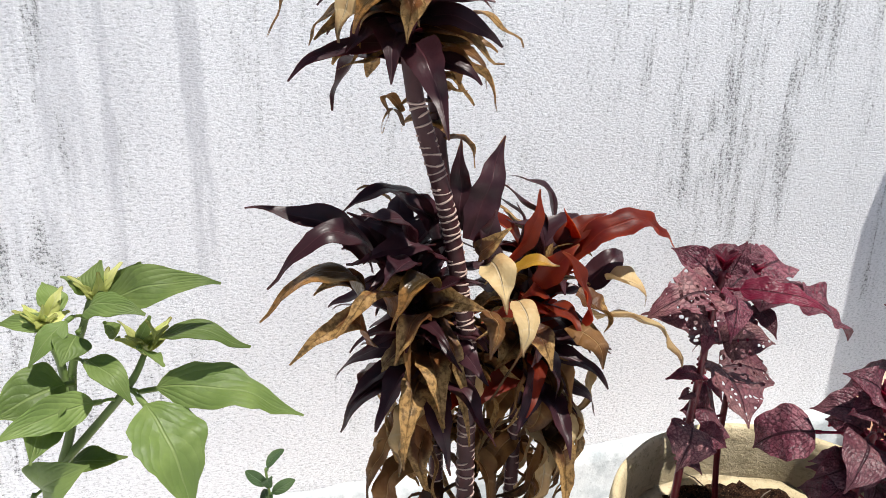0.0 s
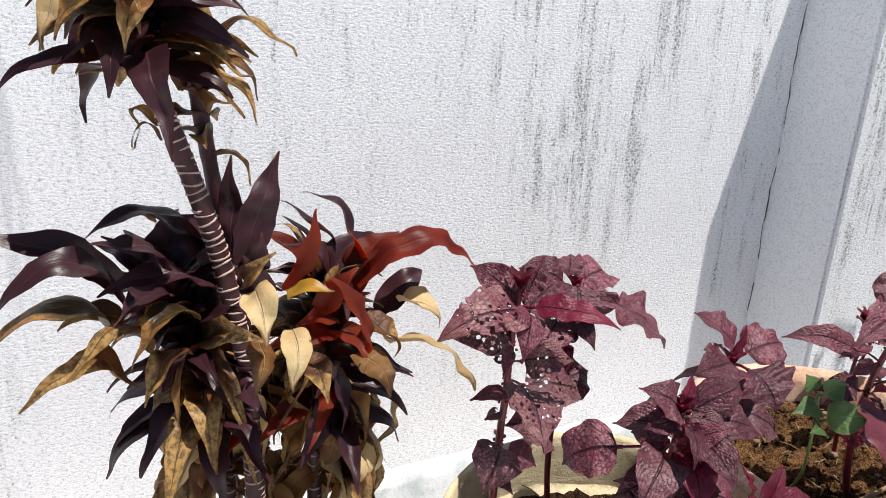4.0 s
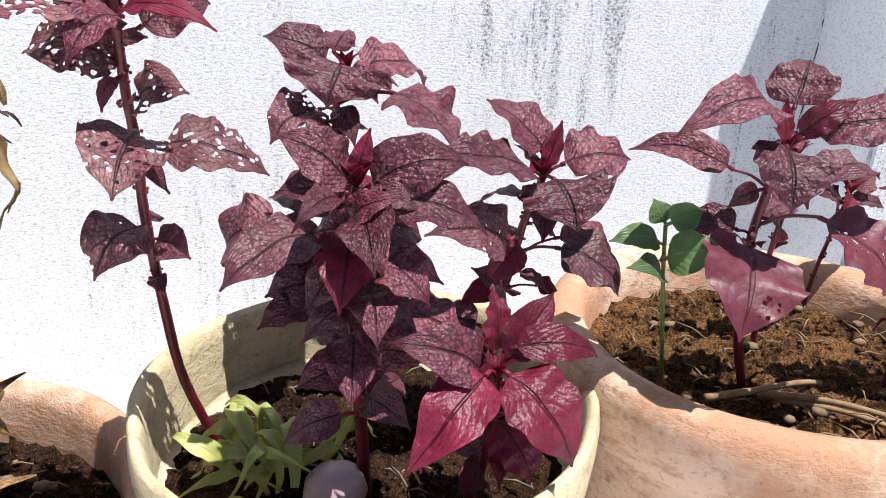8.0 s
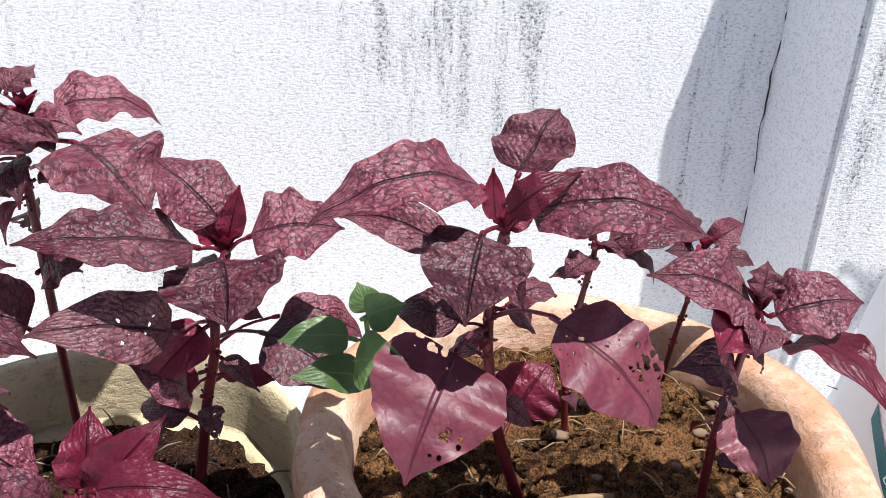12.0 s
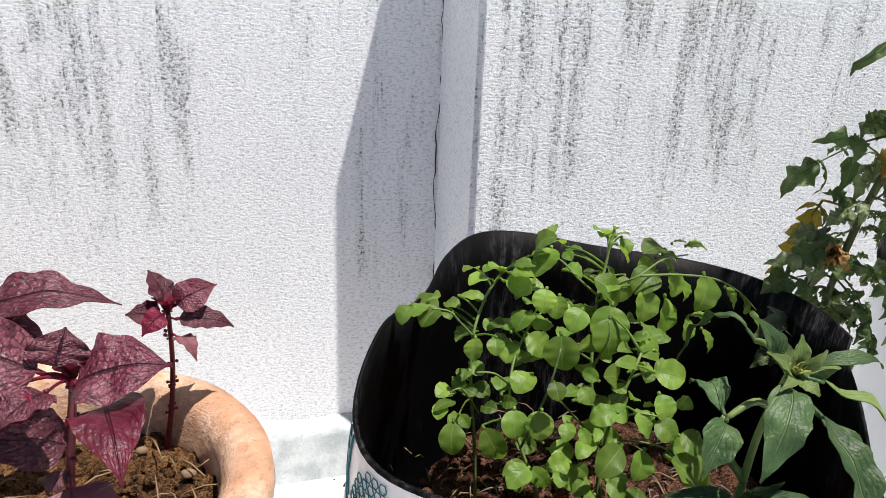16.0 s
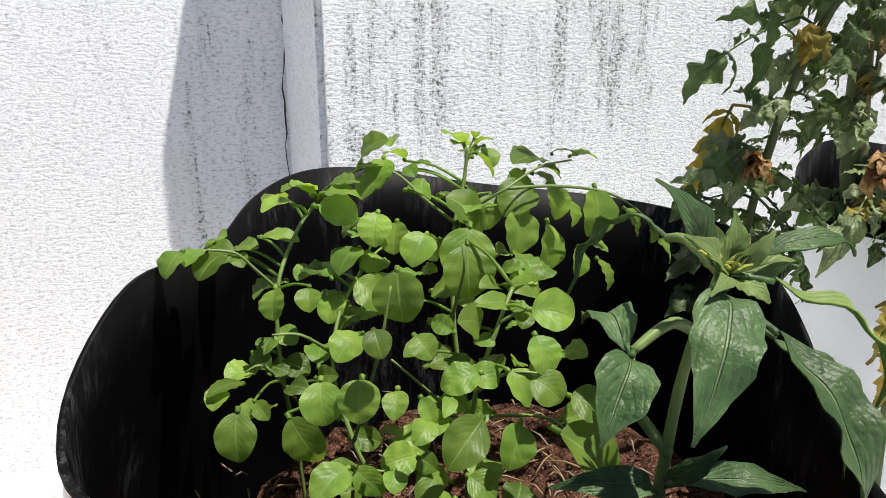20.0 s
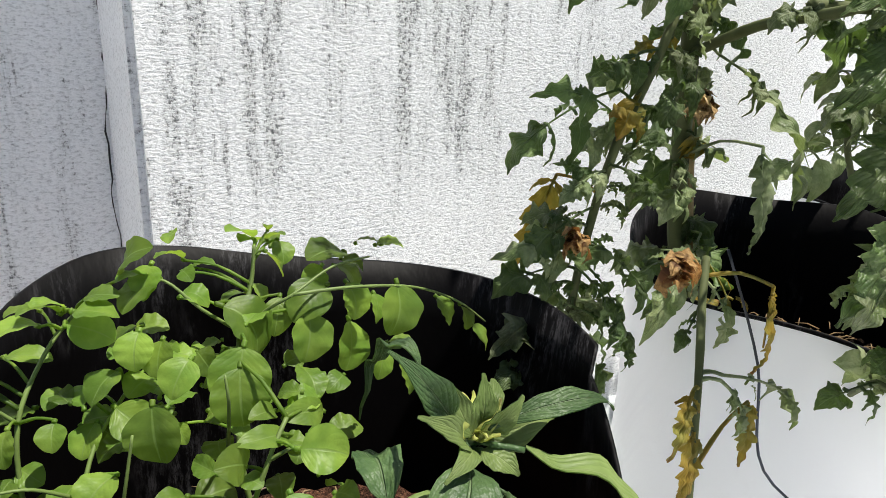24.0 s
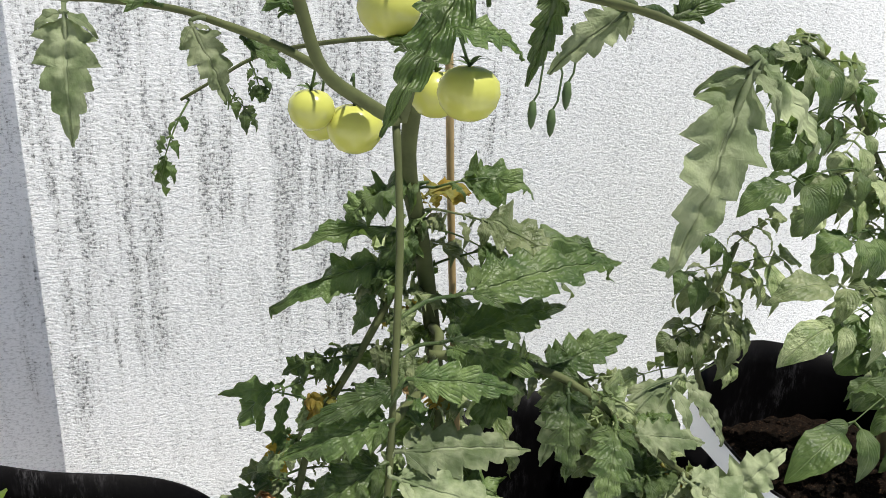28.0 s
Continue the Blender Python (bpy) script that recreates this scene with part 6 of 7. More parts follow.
def rim_one(a, z):
    d = math.degrees(a) % 360
    pinch = 0.19 * math.exp(-((d - 137) / 18) ** 2) + 0.06 * math.exp(-((d - 160) / 15) ** 2) + 0.06 * math.exp(-((d - 113) / 12) ** 2)
    w = max(0.0, (z - 0.2) / 0.35)
    back = 0.066 * math.exp(-((d - 90) / 48) ** 2) + 0.03 * math.exp(-((d - 163) / 16) ** 2) + 0.012 * math.sin(3 * a + 1)
    flare = 0.14 * math.exp(-((d - 172) / 42) ** 2)
    return 1 - pinch * w + 0.16 * math.exp(-((d - 36) / 26) ** 2) * w + 0.02 * math.sin(4 * a) * w + flare * (1 - 1.06 * w) - 0.02 * math.exp(-((d - 178) / 34) ** 2) * w - 0.15 * w * math.exp(-((d - 222) / 26) ** 2) - 0.18 * w * math.exp(-((d - 322) / 28) ** 2), (back - 0.035 * math.exp(-((d - 325) / 30) ** 2) - 0.025 * math.exp(-((d - 270) / 50) ** 2)) * w


def rim_two(a, z):
    w = max(0.0, (z - 0.2) / 0.35)
    return 1 + 0.035 * math.sin(3 * a + 2) * w + 0.10 * math.exp(-((math.degrees(a) % 360 - 188) / 36) ** 2) + 0.26 * math.exp(-((math.degrees(a) % 360 - 240) / 30) ** 2) * w - 0.34 * math.exp(-((((math.degrees(a) + 180) % 360) - 172) / 62) ** 2), (0.05 * math.exp(-((math.degrees(a) % 360 - 80) / 60) ** 2) + 0.012 * math.sin(4 * a)) * w


def rim_three(a, z):
    w = max(0.0, (z - 0.2) / 0.35)
    return 1 + 0.03 * math.sin(3 * a) * w, (0.03 * math.sin(a) + 0.01 * math.sin(5 * a)) * w


bag_one = grow_bag(1.428, 0.478, 0.53, 0.242, "white grow bag printed in teal, black inside, with young drumstick greens", 3, rim_one)
soil_bed("soil", 1.428, 0.478, 0.355, 0.206, MAT_COIR, "dark potting soil with dry straw", 0.02, 12, lambda a, z: rim_one(a, 0.37))
bag_two = grow_bag(2.11, 0.52, 0.52, 0.235, "white grow bag with shiny folds, black inside, holding a tall tomato", 6, rim_two)
soil_bed("soil", 2.11, 0.52, 0.355, 0.21, MAT_SOIL_SHADED, "potting soil darkened as in shade, strewn with straw", 0.055, 15, lambda a, z: rim_two(a, 0.4))
bag_three = grow_bag(2.585, 0.615, 0.512, 0.235, "white grow bag with black lining and young bushy plants", 8, rim_three)
soil_bed("soil", 2.585, 0.615, 0.41, 0.2, MAT_SOIL_SHADED, "potting soil darkened as in shade", 0.02, 18, lambda a, z: rim_three(a, 0.4))


# ---- red-leaved shrub ----
shrub = thing("red_leaved_shrub", (0.17, 0.475, 0.35), "tall red and plum strap-leaved shrub with withered lower leaves", "shrub")


def ringed(points, r0, r1, from_z, to_z):
    """A stem with pale, uneven leaf scars round it."""
    stem = put_stem(shrub, points, r0, r1, MAT_TI_STEM, "stem", 10, 0.0006)
    line = [p - shrub.location for p in glide(points, 24)]
    chance = random.Random(7)
    gap = 0.0
    for k in range(1, len(line) - 1):
        p = line[k]
        gap += (p - line[k - 1]).length
        if not from_z < p.z + shrub.location.z < to_z or gap < chance.uniform(0.0036, 0.006):
            continue
        gap = 0.0
        r = (r0 + (r1 - r0) * k / len(line)) * 1.04
        way = (line[k + 1] - line[k - 1]).normalized()
        side = (way.orthogonal().normalized() + Vector((chance.uniform(-0.3, 0.3), 0, 0))).normalized()
        lean = Vector((chance.uniform(-0.25, 0.25), chance.uniform(-0.25, 0.25), 0))
        start, span = chance.uniform(0, 6.3), chance.uniform(4.2, 6.2)
        ring = []
        other = way.cross(side)
        for n in range(13):
            a = start + span * n / 12
            d = math.cos(a) * side + math.sin(a) * other
            ring.append(p + d * r + way * (d.dot(lean) * r * 1.2))
        bm = bmesh.new()
        tube(bm, ring, [0.0004] + [chance.uniform(0.0006, 0.0012) for _ in range(11)] + [0.0004], 4)
        part("leaf_scar", bm, MAT_TI_RING, stem)


ringed([(0.178, 0.490, 0.35), (0.172, 0.495, 0.55)] + STEM_TALL[:8], 0.0074, 0.0058, 0.38, 0.905)
put_stem(shrub, STEM_TALL[6:], 0.0062, 0.007, MAT_TI_STEM)
ringed([(0.2, 0.53, 0.35), (0.19, 0.535, 0.5)] + STEM_SECOND, 0.0055, 0.0055, 0.38, 0.72)
ringed([(0.165, 0.545, 0.35), (0.16, 0.54, 0.5)] + STEM_LOWL, 0.006, 0.005, 0.38, 0.62)
ringed([(0.225, 0.51, 0.35), (0.222, 0.515, 0.5)] + STEM_LOWR, 0.006, 0.005, 0.38, 0.62)
for number, rows in enumerate((ALL_TOP, ALL_SMALL, ALL_CROWNL, ALL_CROWNR)):
    put_leaves(shrub, rows, None, "strap", 0.0, 0.35, 0.05, "leaf", number + 20)
# the dense heart of each crown
chance = random.Random(31)
for stem, low, high, count, kinds, reach in ((STEM_TALL, 0.93, 1.025, 70, ("plum", "umber", "plum", "plum", "olive"), 0.075), (STEM_SECOND, 0.87, 0.925, 10, ("umber", "umber", "olive"), 0.035),
                                      (STEM_LOWL, 0.665, 0.77, 78, ("plum", "plum", "umber", "plum", "plum"), 0.085), (STEM_LOWR, 0.66, 0.765, 78, ("red", "plum", "umber", "plum", "plum"), 0.08)):
    rows = []
    zs, xs, ys = [p[2] for p in stem], [p[0] for p in stem], [p[1] for p in stem]
    for k in range(count):
        share = (k + chance.random()) / count
        z = low + (high - low) * share
        x, y, a = np.interp(z, zs, xs), np.interp(z, zs, ys), k * 2.4 + chance.uniform(-0.4, 0.4)
        out, rise = reach * chance.uniform(0.6, 1.1) * (1.1 - 0.5 * share), reach * (1.0 * share - 0.35 + chance.uniform(-0.2, 0.2))
        rows.append((chance.choice(kinds), 100 * x, 100 * y, 100 * z, 100 * (x + out * math.cos(a)), 100 * (y + out * math.sin(a)), 100 * (z + rise), chance.uniform(1.6, 3.0) * (0.6 if stem is STEM_SECOND else 1), chance.uniform(0.1, 0.3)))
    put_leaves(shrub, rows, None, "strap", 0.0, 0.35, 0.05, "leaf", 70)
# withered leaves hanging round the lower stems
chance = random.Random(11)
for stem, low, high, count in (([(0.16, 0.54, 0.48)] + STEM_LOWL, 0.61, 0.74, 40), ([(0.222, 0.515, 0.48)] + STEM_LOWR, 0.60, 0.74, 44), ([(0.16, 0.54, 0.48)] + STEM_LOWL, 0.50, 0.60, 5), ([(0.222, 0.515, 0.48)] + STEM_LOWR, 0.48, 0.60, 8)):
    rows = []
    zs, xs, ys = [p[2] for p in stem], [p[0] for p in stem], [p[1] for p in stem]
    for k in range(count):
        z = low + (high - low) * (k + chance.random()) / count
        x, y = np.interp(z, zs, xs), np.interp(z, zs, ys)
        a, reach, drop = chance.uniform(0, 2 * math.pi), chance.uniform(0.015, 0.075) * min(1.0, (z - 0.42) / 0.2), chance.uniform(0.05, 0.11)
        rows.append((chance.choice(("umber", "umber", "umber", "tan", "tan", "cream")), 100 * x, 100 * y, 100 * z, 100 * (x + reach * math.cos(a)), 100 * (y + reach * math.sin(a)), 100 * max(0.39, z - drop), chance.choice((0.5, 0.9, 1.4, 2.0, 2.8)), chance.uniform(0.1, 0.35)))
    put_leaves(shrub, rows, None, "strap", 0.0, 0.6, 0.12, "withered_leaf", 40)

# fallen and young leaves low in the pot
put_leaves(shrub, [("red", 17.5, 44, 36, 16.8, 43, 50, 2.6, 0.05), ("red", 20, 42, 36, 21.5, 38, 44, 3.2, 0.25), ("plum", 21, 44, 37, 27, 41, 44, 2.4, 0.25),
                   ("umber", 21, 46, 40, 29, 45, 45, 2.4, 0.2), ("plum", 18, 42, 36, 16, 36, 43, 3.0, 0.3), ("tan", 22, 48, 44, 27.5, 52, 49, 2.2, 0.25), ("umber", 20, 50, 46, 26.5, 53, 42, 1.8, 0.3)], None, "strap", 0.0, 0.35, 0.05, "leaf", 33)

# ---- amaranths ----
def amaranth(label, stem, tables, r0, r1, foot=None, seed=5, fill=10, spread=1.0):
    points = ([foot] if foot else []) + list(stem)
    plant = thing("amaranth_plant", points[0], label, "amaranth", "amaranth plants")
    put_stem(plant, points, r0, r1, MAT_AM_STEM, "stem", 8, 0.0003, seed)
    chance = random.Random(seed)
    line = [p - plant.location for p in glide(points, 6)]
    for k in range(len(line) // 3, len(line), 3):
        bm = bmesh.new()
        for _ in range(9):
            q = line[k] + Vector((chance.uniform(-1, 1), chance.uniform(-1, 1), chance.uniform(-1, 1))) * 0.0042
            for v in bmesh.ops.create_icosphere(bm, subdivisions=1, radius=chance.uniform(0.0009, 0.0019))["verts"]:
                v.co += q
        part("flower_head", bm, MAT_AM_STEM, plant)
    for number, rows in enumerate(tables):
        put_leaves(plant, rows, MAT_AM_UNDER, "ovate", 0.06, 0.2, 0.13, "leaf", seed + number, stems=[line])
    # side leaves that fill the plant out
    rows = []
    for k in range(fill):
        q = line[len(line) // 3 + k * (len(line) - len(line) // 3) // max(fill, 1)] + plant.location
        a, out = k * 2.3 + seed, chance.uniform(0.03, 0.055) * spread
        rows.append((chance.choice(("am", "am", "holey", "magenta")), 100 * q.x, 100 * q.y, 100 * q.z, 100 * (q.x + out * math.cos(a)), 100 * (q.y + out * math.sin(a)), 100 * (q.z + chance.uniform(-0.03, 0.012)), 100 * out * chance.uniform(0.5, 0.7), chance.uniform(0.12, 0.25)))
    put_leaves(plant, rows, MAT_AM_UNDER, "ovate", 0.2, 0.22, 0.07, "leaf", seed + 90)
    tip = line[-1]
    bm = bmesh.new()
    for k in range(7):
        a = k * 2.4
        blade(bm, tip, tip + Vector((math.cos(a) * 0.012, math.sin(a) * 0.012, 0.016)), 0.008, 0.1, "lance", 0.4, 0.05, 6, 4, 0.0, chance=chance)
    part("growing_tip", bm, [LEAF["magenta"], LEAF["magenta"]], plant)
    return plant


amaranth("tall thin amaranth with insect-eaten leaves in the cream pot", STEM_AMA, [ALL_AMA], 0.0038, 0.0028, None, 5, 8, 0.5)
amaranth("purple amaranth with large dark leaves in the cream pot", STEM_AMB, [ALL_AMB], 0.0036, 0.0028, (0.525, 0.59, 0.39), 6)
amaranth("bushy purple amaranth with holed leaves in the cream pot", STEM_AMC, [ALL_AMC], 0.005, 0.0035, (0.525, 0.44, 0.39), 7, 26, 1.1)
amaranth("low magenta amaranth at the front of the cream pot", STEM_AMD, [ALL_AMD], 0.004, 0.003, (0.59, 0.41, 0.39), 8)
amaranth("purple amaranth with deeply veined leaves in the cream pot", STEM_AME, [ALL_AME], 0.0042, 0.003, (0.62, 0.53, 0.39), 9)
amaranth("sturdy purple amaranth with broad pierced leaves in the terracotta pot", STEM_AMF, [ALL_AMF], 0.0042, 0.003, None, 10, 8, 0.7)
amaranth("slender purple amaranth at the back of the terracotta pot", STEM_AMG, [ALL_AMG], 0.003, 0.002, (0.922, 0.525, 0.41), 11, 4, 0.6)
amaranth("young purple amaranth leaning out of the terracotta pot", STEM_AMH, [ALL_AMH], 0.0036, 0.0024, (0.994, 0.436, 0.41), 12, 4, 0.5)
amaranth("small purple amaranth seedling by the pot's rim", STEM_AMI, [ALL_AMI], 0.0026, 0.0018, (1.036, 0.6, 0.41), 13, 0)
seedling = thing("seedling", (0.815, 0.51, 0.41), "green broad-leaved seedling among purple amaranth", "seedling")
put_stem(seedling, STEM_SEED, 0.002, 0.0016, MAT_GREEN_STEM)
put_leaves(seedling, ALL_SEED, LEAF["green"], "ovate", 0.15, 0.15, 0.04, "leaf", 60, stems=[[p - seedling.location for p in glide(STEM_SEED, 6)]])


# ---- green plants ----
def green_plant(name, label, category, stems, leaves, profile, under, r0, r1, stalk, fold=0.2, ripple=0.05, seed=3, thick=0.0006, leaf_name="leaf", group=""):
    plant = thing(name, stems[0][0], label, category, group)
    for k, s in enumerate(stems):
        put_stem(plant, s, r0 if k == 0 else r0 * 0.75, r1, MAT_GREEN_STEM, "stem", 7, 0.0002, seed + k)
    put_leaves(plant, leaves, under, profile, stalk, fold, ripple, leaf_name, seed, thick, [[p - plant.location for p in glide(s, 6)] for s in stems])
    return plant


hidden_pot = clay_pot(-0.12, 0.43, 0.40, 0.16, "terracotta pot under the young pepper plant", MAT_CLAY, 14)
soil_bed("soil", -0.12, 0.43, 0.34, 0.125, MAT_SOIL, "dark soil under the young pepper", 0.01, 21)
pepper_left = green_plant("pepper_plant", "bright green young pepper plant with pointed leaves", "pepper plant",
                          [[(-0.115, 0.42, 0.345), (-0.11, 0.41, 0.55)] + STEM_PEPL, [STEM_PEPL[1], (-0.066, 0.395, 0.762), (-0.055, 0.4, 0.780)], [STEM_PEPL[2], (-0.097, 0.4, 0.778), (-0.103, 0.4, 0.801)]],
                          ALL_PEPL, "lance", LEAF["pepl"], 0.0036, 0.0016, 0.12, 0.2, 0.06, 41)
# young yellow tips
chance = random.Random(6)
rows = []
for x, y, z in ((-0.076, 0.4, 0.813), (-0.055, 0.4, 0.780), (-0.103, 0.4, 0.801)):
    for k in range(11):
        a, l = k * 2.4, chance.uniform(0.012, 0.028)
        rows.append(("lime", 100 * x, 100 * y, 100 * z, 100 * (x + l * 0.6 * math.cos(a)), 100 * (y + l * 0.6 * math.sin(a)), 100 * (z + l * chance.uniform(0.3, 1.0)), 26 * l, 0.12))
put_leaves(pepper_left, rows, LEAF["lime"], "lance", 0.1, 0.3, 0.05, "young_leaf", 48)
sprig = thing("weed_sprig", (0.035, 0.46, 0.35), "small dark weed sprig at the pot's edge", "weed")
put_stem(sprig, [(0.035, 0.46, 0.35), (0.02, 0.46, 0.5), (0.007, 0.46, 0.652)], 0.0016, 0.0009, MAT_GREEN_STEM)
chance = random.Random(8)
put_leaves(sprig, [("pep", 1.5 - k * 0.055, 46, 55.2 + k * 0.7, 1.5 - k * 0.055 + 1.9 * math.cos(k * 2.3), 46 + 1.9 * math.sin(k * 2.3), 56 + k * 0.7, 0.9, 0.1) for k in range(15)], LEAF["pep"], "round", 0.1, 0.15, 0.05, "leaf", 44)

pepper_right = green_plant("pepper_plant", "dark green pepper plant with large drooping leaves in the grow bag", "pepper plant",
                           [[(1.452, 0.36, 0.362), (1.451, 0.355, 0.43)] + STEM_PEPR, [(1.454, 0.35, 0.51), (1.438, 0.366, 0.54), (1.442, 0.368, 0.556)], [(1.458, 0.343, 0.575), (1.436, 0.338, 0.586), (1.415, 0.336, 0.578)], [(1.46, 0.338, 0.606), (1.463, 0.362, 0.613), (1.464, 0.376, 0.610)]], ALL_PEPR, "lance", LEAF["pep"], 0.004, 0.002, 0.10, 0.4, 0.12, 51)
rows = []
for k in range(12):
    a, l = k * 2.4, chance.uniform(0.012, 0.026)
    rows.append(("lime", 146, 33.7, 60.6, 146 + 70 * l * math.cos(a), 33.7 + 70 * l * math.sin(a), 60.6 + 100 * l * chance.uniform(0.3, 1.0), 28 * l, 0.12))
put_leaves(pepper_right, rows, LEAF["lime"], "lance", 0.1, 0.3, 0.05, "young_leaf", 49)
moringa = green_plant("drumstick_sapling", "young drumstick plants with round light green leaflets in the grow bag", "drumstick plant",
                      [[(1.436, 0.5, 0.362)] + STEM_MORA, [(1.318, 0.53, 0.362)] + STEM_MORB, [(1.396, 0.452, 0.362)] + STEM_MORC, [(1.353, 0.468, 0.362)] + STEM_MORD],
                      [row[:7] + (row[7] * 0.84, row[8]) for row in ALL_MORA + ALL_MORB + ALL_MORC + ALL_MORD], "obovate", LEAF["mor"], 0.0022, 0.0011, 0.1, 0.3, 0.05, 61, 0.0, "leaflet")
for twig in TWIGS_0 + TWIGS_1:
    put_stem(moringa, twig, 0.0013, 0.0007, MAT_GREEN_STEM, "leaf_stalk", 5)
chance = random.Random(77)
rows = []
for s in (STEM_MORA, STEM_MORB, STEM_MORC, STEM_MORD):
    for k in range(16):
        p = Vector(s[0]).lerp(Vector(s[-1]), chance.uniform(0.2, 0.95)) + Vector((chance.uniform(-0.05, 0.05), chance.uniform(-0.05, 0.05), chance.uniform(-0.02, 0.02)))
        a, l = chance.uniform(0, 6.3), chance.uniform(0.014, 0.028)
        rows.append(("mor", 100 * p.x, 100 * p.y, 100 * p.z, 100 * (p.x + l * math.cos(a)), 100 * (p.y + l * math.sin(a)), 100 * (p.z + chance.uniform(-0.01, 0.006)), 80 * l, 0.12))
put_leaves(moringa, rows, LEAF["mor"], "obovate", 0.1, 0.38, 0.09, "leaflet", 78, 0.0)


def tomato_leaf(plant, foot, tip, breadth, kind, chance, profile="lobed", stems=()):
    """A compound leaf: a rachis with pairs of toothed, crinkled, hanging leaflets and one at its end; the largest have one deeply cut blade."""
    foot, tip = foot - plant.location, tip - plant.location
    chord = tip - foot
    length = chord.length
    side = chord.cross(Vector((0, -0.5, 1))).normalized()
    up = side.cross(chord).normalized()
    line = lambda v: foot + chord * v + up * (0.12 * length * 4 * v * (1 - v))  # noqa: E731
    lead = Vector((0, -0.5, 0))
    oval, large = profile == "oval", breadth > 0.058 and profile == "lobed"
    bm = bmesh.new()
    tube(bm, [line(0.8 * k / 6) for k in range(7)], [0.0014 - 0.00016 * k for k in range(7)], 5, 1)
    if stems:
        join_stalk(bm, foot, stems, 0.0015, 0.14)
    start = 0.22 if large else 0.7 if oval else 0.56
    wide = breadth * 0.8 if large else min((0.36 if oval else 0.42) * length, breadth * (0.5 if oval else 0.62))
    blade(bm, line(start), tip, wide, 0.1, "cut" if large else profile, chance.uniform(-0.25, 0.2) if oval else chance.uniform(-0.6, 0.1), 0.1 if oval else 0.35, 48 if large else 18, 6 if large else 4, 0.04, lead, 0.18, 0.0, chance, crumple=0.016 if large else 0.003 if oval else 0.009)
    pairs = ((0.12, 0.45), (0.22, 0.5)) if large else ((0.2, 0.8), (0.42, 0.95), (0.64, 0.85)) if oval else ((0.18, 0.5), (0.36, 0.85), (0.56, 0.8))
    for v, s in pairs:
        for way in (-1, 1):
            if chance.random() < 0.12:
                continue
            reach = breadth * 0.5 * s * chance.uniform(0.8, 1.15)
            end = line(v) + side * way * reach * 0.8 + chord * chance.uniform(0.02, 0.2) + Vector((0, chance.uniform(-0.3, 0.3) * reach, -reach * chance.uniform(0.3, 1.1)))
            blade(bm, line(v), end, reach * (chance.uniform(0.55, 0.7) if oval else chance.uniform(0.58, 0.82)), 0.22, profile, chance.uniform(-0.25, 0.25) if oval else chance.uniform(-0.8, 0.2), 0.1 if oval else 0.35, 16, 4, 0.16, lead, 0.25, 0.0, chance, twist=0.9, crumple=0.003 if oval else 0.009)
    part("leaf", bm, [LEAF[kind], LEAF[kind]], plant)


def broad_leaf(plant, foot, tip, breadth, kind, chance, stems):
    """A long, deeply cut, blistered leaf with a pair of small leaflets at its foot."""
    foot, tip = foot - plant.location, tip - plant.location
    chord = tip - foot
    side = chord.cross(Vector((0, -0.5, 1))).normalized()
    lead = Vector((0, -0.9, 0))
    bm = bmesh.new()
    tube(bm, [foot + chord * 0.16 * k for k in range(5)], [0.0016 - 0.0002 * k for k in range(5)], 5, 1)
    join_stalk(bm, foot, stems, 0.0015, 0.14)
    wide = max(breadth * 0.9, 0.34 * chord.length)
    blade(bm, foot + chord * 0.1, tip, wide, 0.08, "cut", chance.uniform(-0.45, 0.05), 0.16, 56, 12, 0.0, lead, 0.06, 0.0, chance, twist=0.3, blister=0.0035)
    for way in (-1, 1):
        end = foot + chord * 0.22 + side * way * wide * 0.45
        blade(bm, foot + chord * 0.06, end, wide * 0.22, 0.15, "lobed", -0.2, 0.2, 20, 6, 0.1, lead, 0.1, 0.0, chance, blister=0.002)
    part("leaf", bm, [LEAF[kind], LEAF[kind]], plant)


def tomato(label, stems, tables, at, seed, profile="lobed", name="tomato_plant", category="tomato plant", group="tomato plants", fill=(), broad=()):
    plant = thing(name, at, label, category, group)
    for points, r0, r1 in stems:
        put_stem(plant, points, r0, r1, MAT_TOM_STEM, "stem", 8, 0.0004, seed)
    lines = [[p - plant.location for p in glide(points, 6)] for points, _, _ in stems]
    chance = random.Random(seed)
    for kind, fx, fy, fz, tx, ty, tz, breadth in tables:
        tomato_leaf(plant, Vector((fx, fy, fz)) / 100, Vector((tx, ty, tz)) / 100, breadth / 100, kind, chance, profile, lines)
    for kind, fx, fy, fz, tx, ty, tz, breadth in broad:
        broad_leaf(plant, Vector((fx, fy, fz)) / 100, Vector((tx, ty, tz)) / 100, breadth / 100, "tomn" if kind == "toml" else kind, chance, lines)
    for points, low, high, count, long, kinds in fill:
        line = [p for p in glide(points, 8) if low <= p.z <= high]
        for k in range(count):
            p, a, l = line[int((k + chance.random()) / count * len(line)) % len(line)], k * 2.4 + chance.uniform(-0.6, 0.6), long * chance.uniform(0.7, 1.2)
            tip = p + Vector((math.cos(a) * l, math.sin(a) * l * (0.8 if math.sin(a) > 0 else 0.3), chance.uniform(-0.7, 0.15) * l))
            tomato_leaf(plant, p, tip, l * chance.uniform(0.7, 1.0), chance.choice(kinds), chance, profile)
    return plant


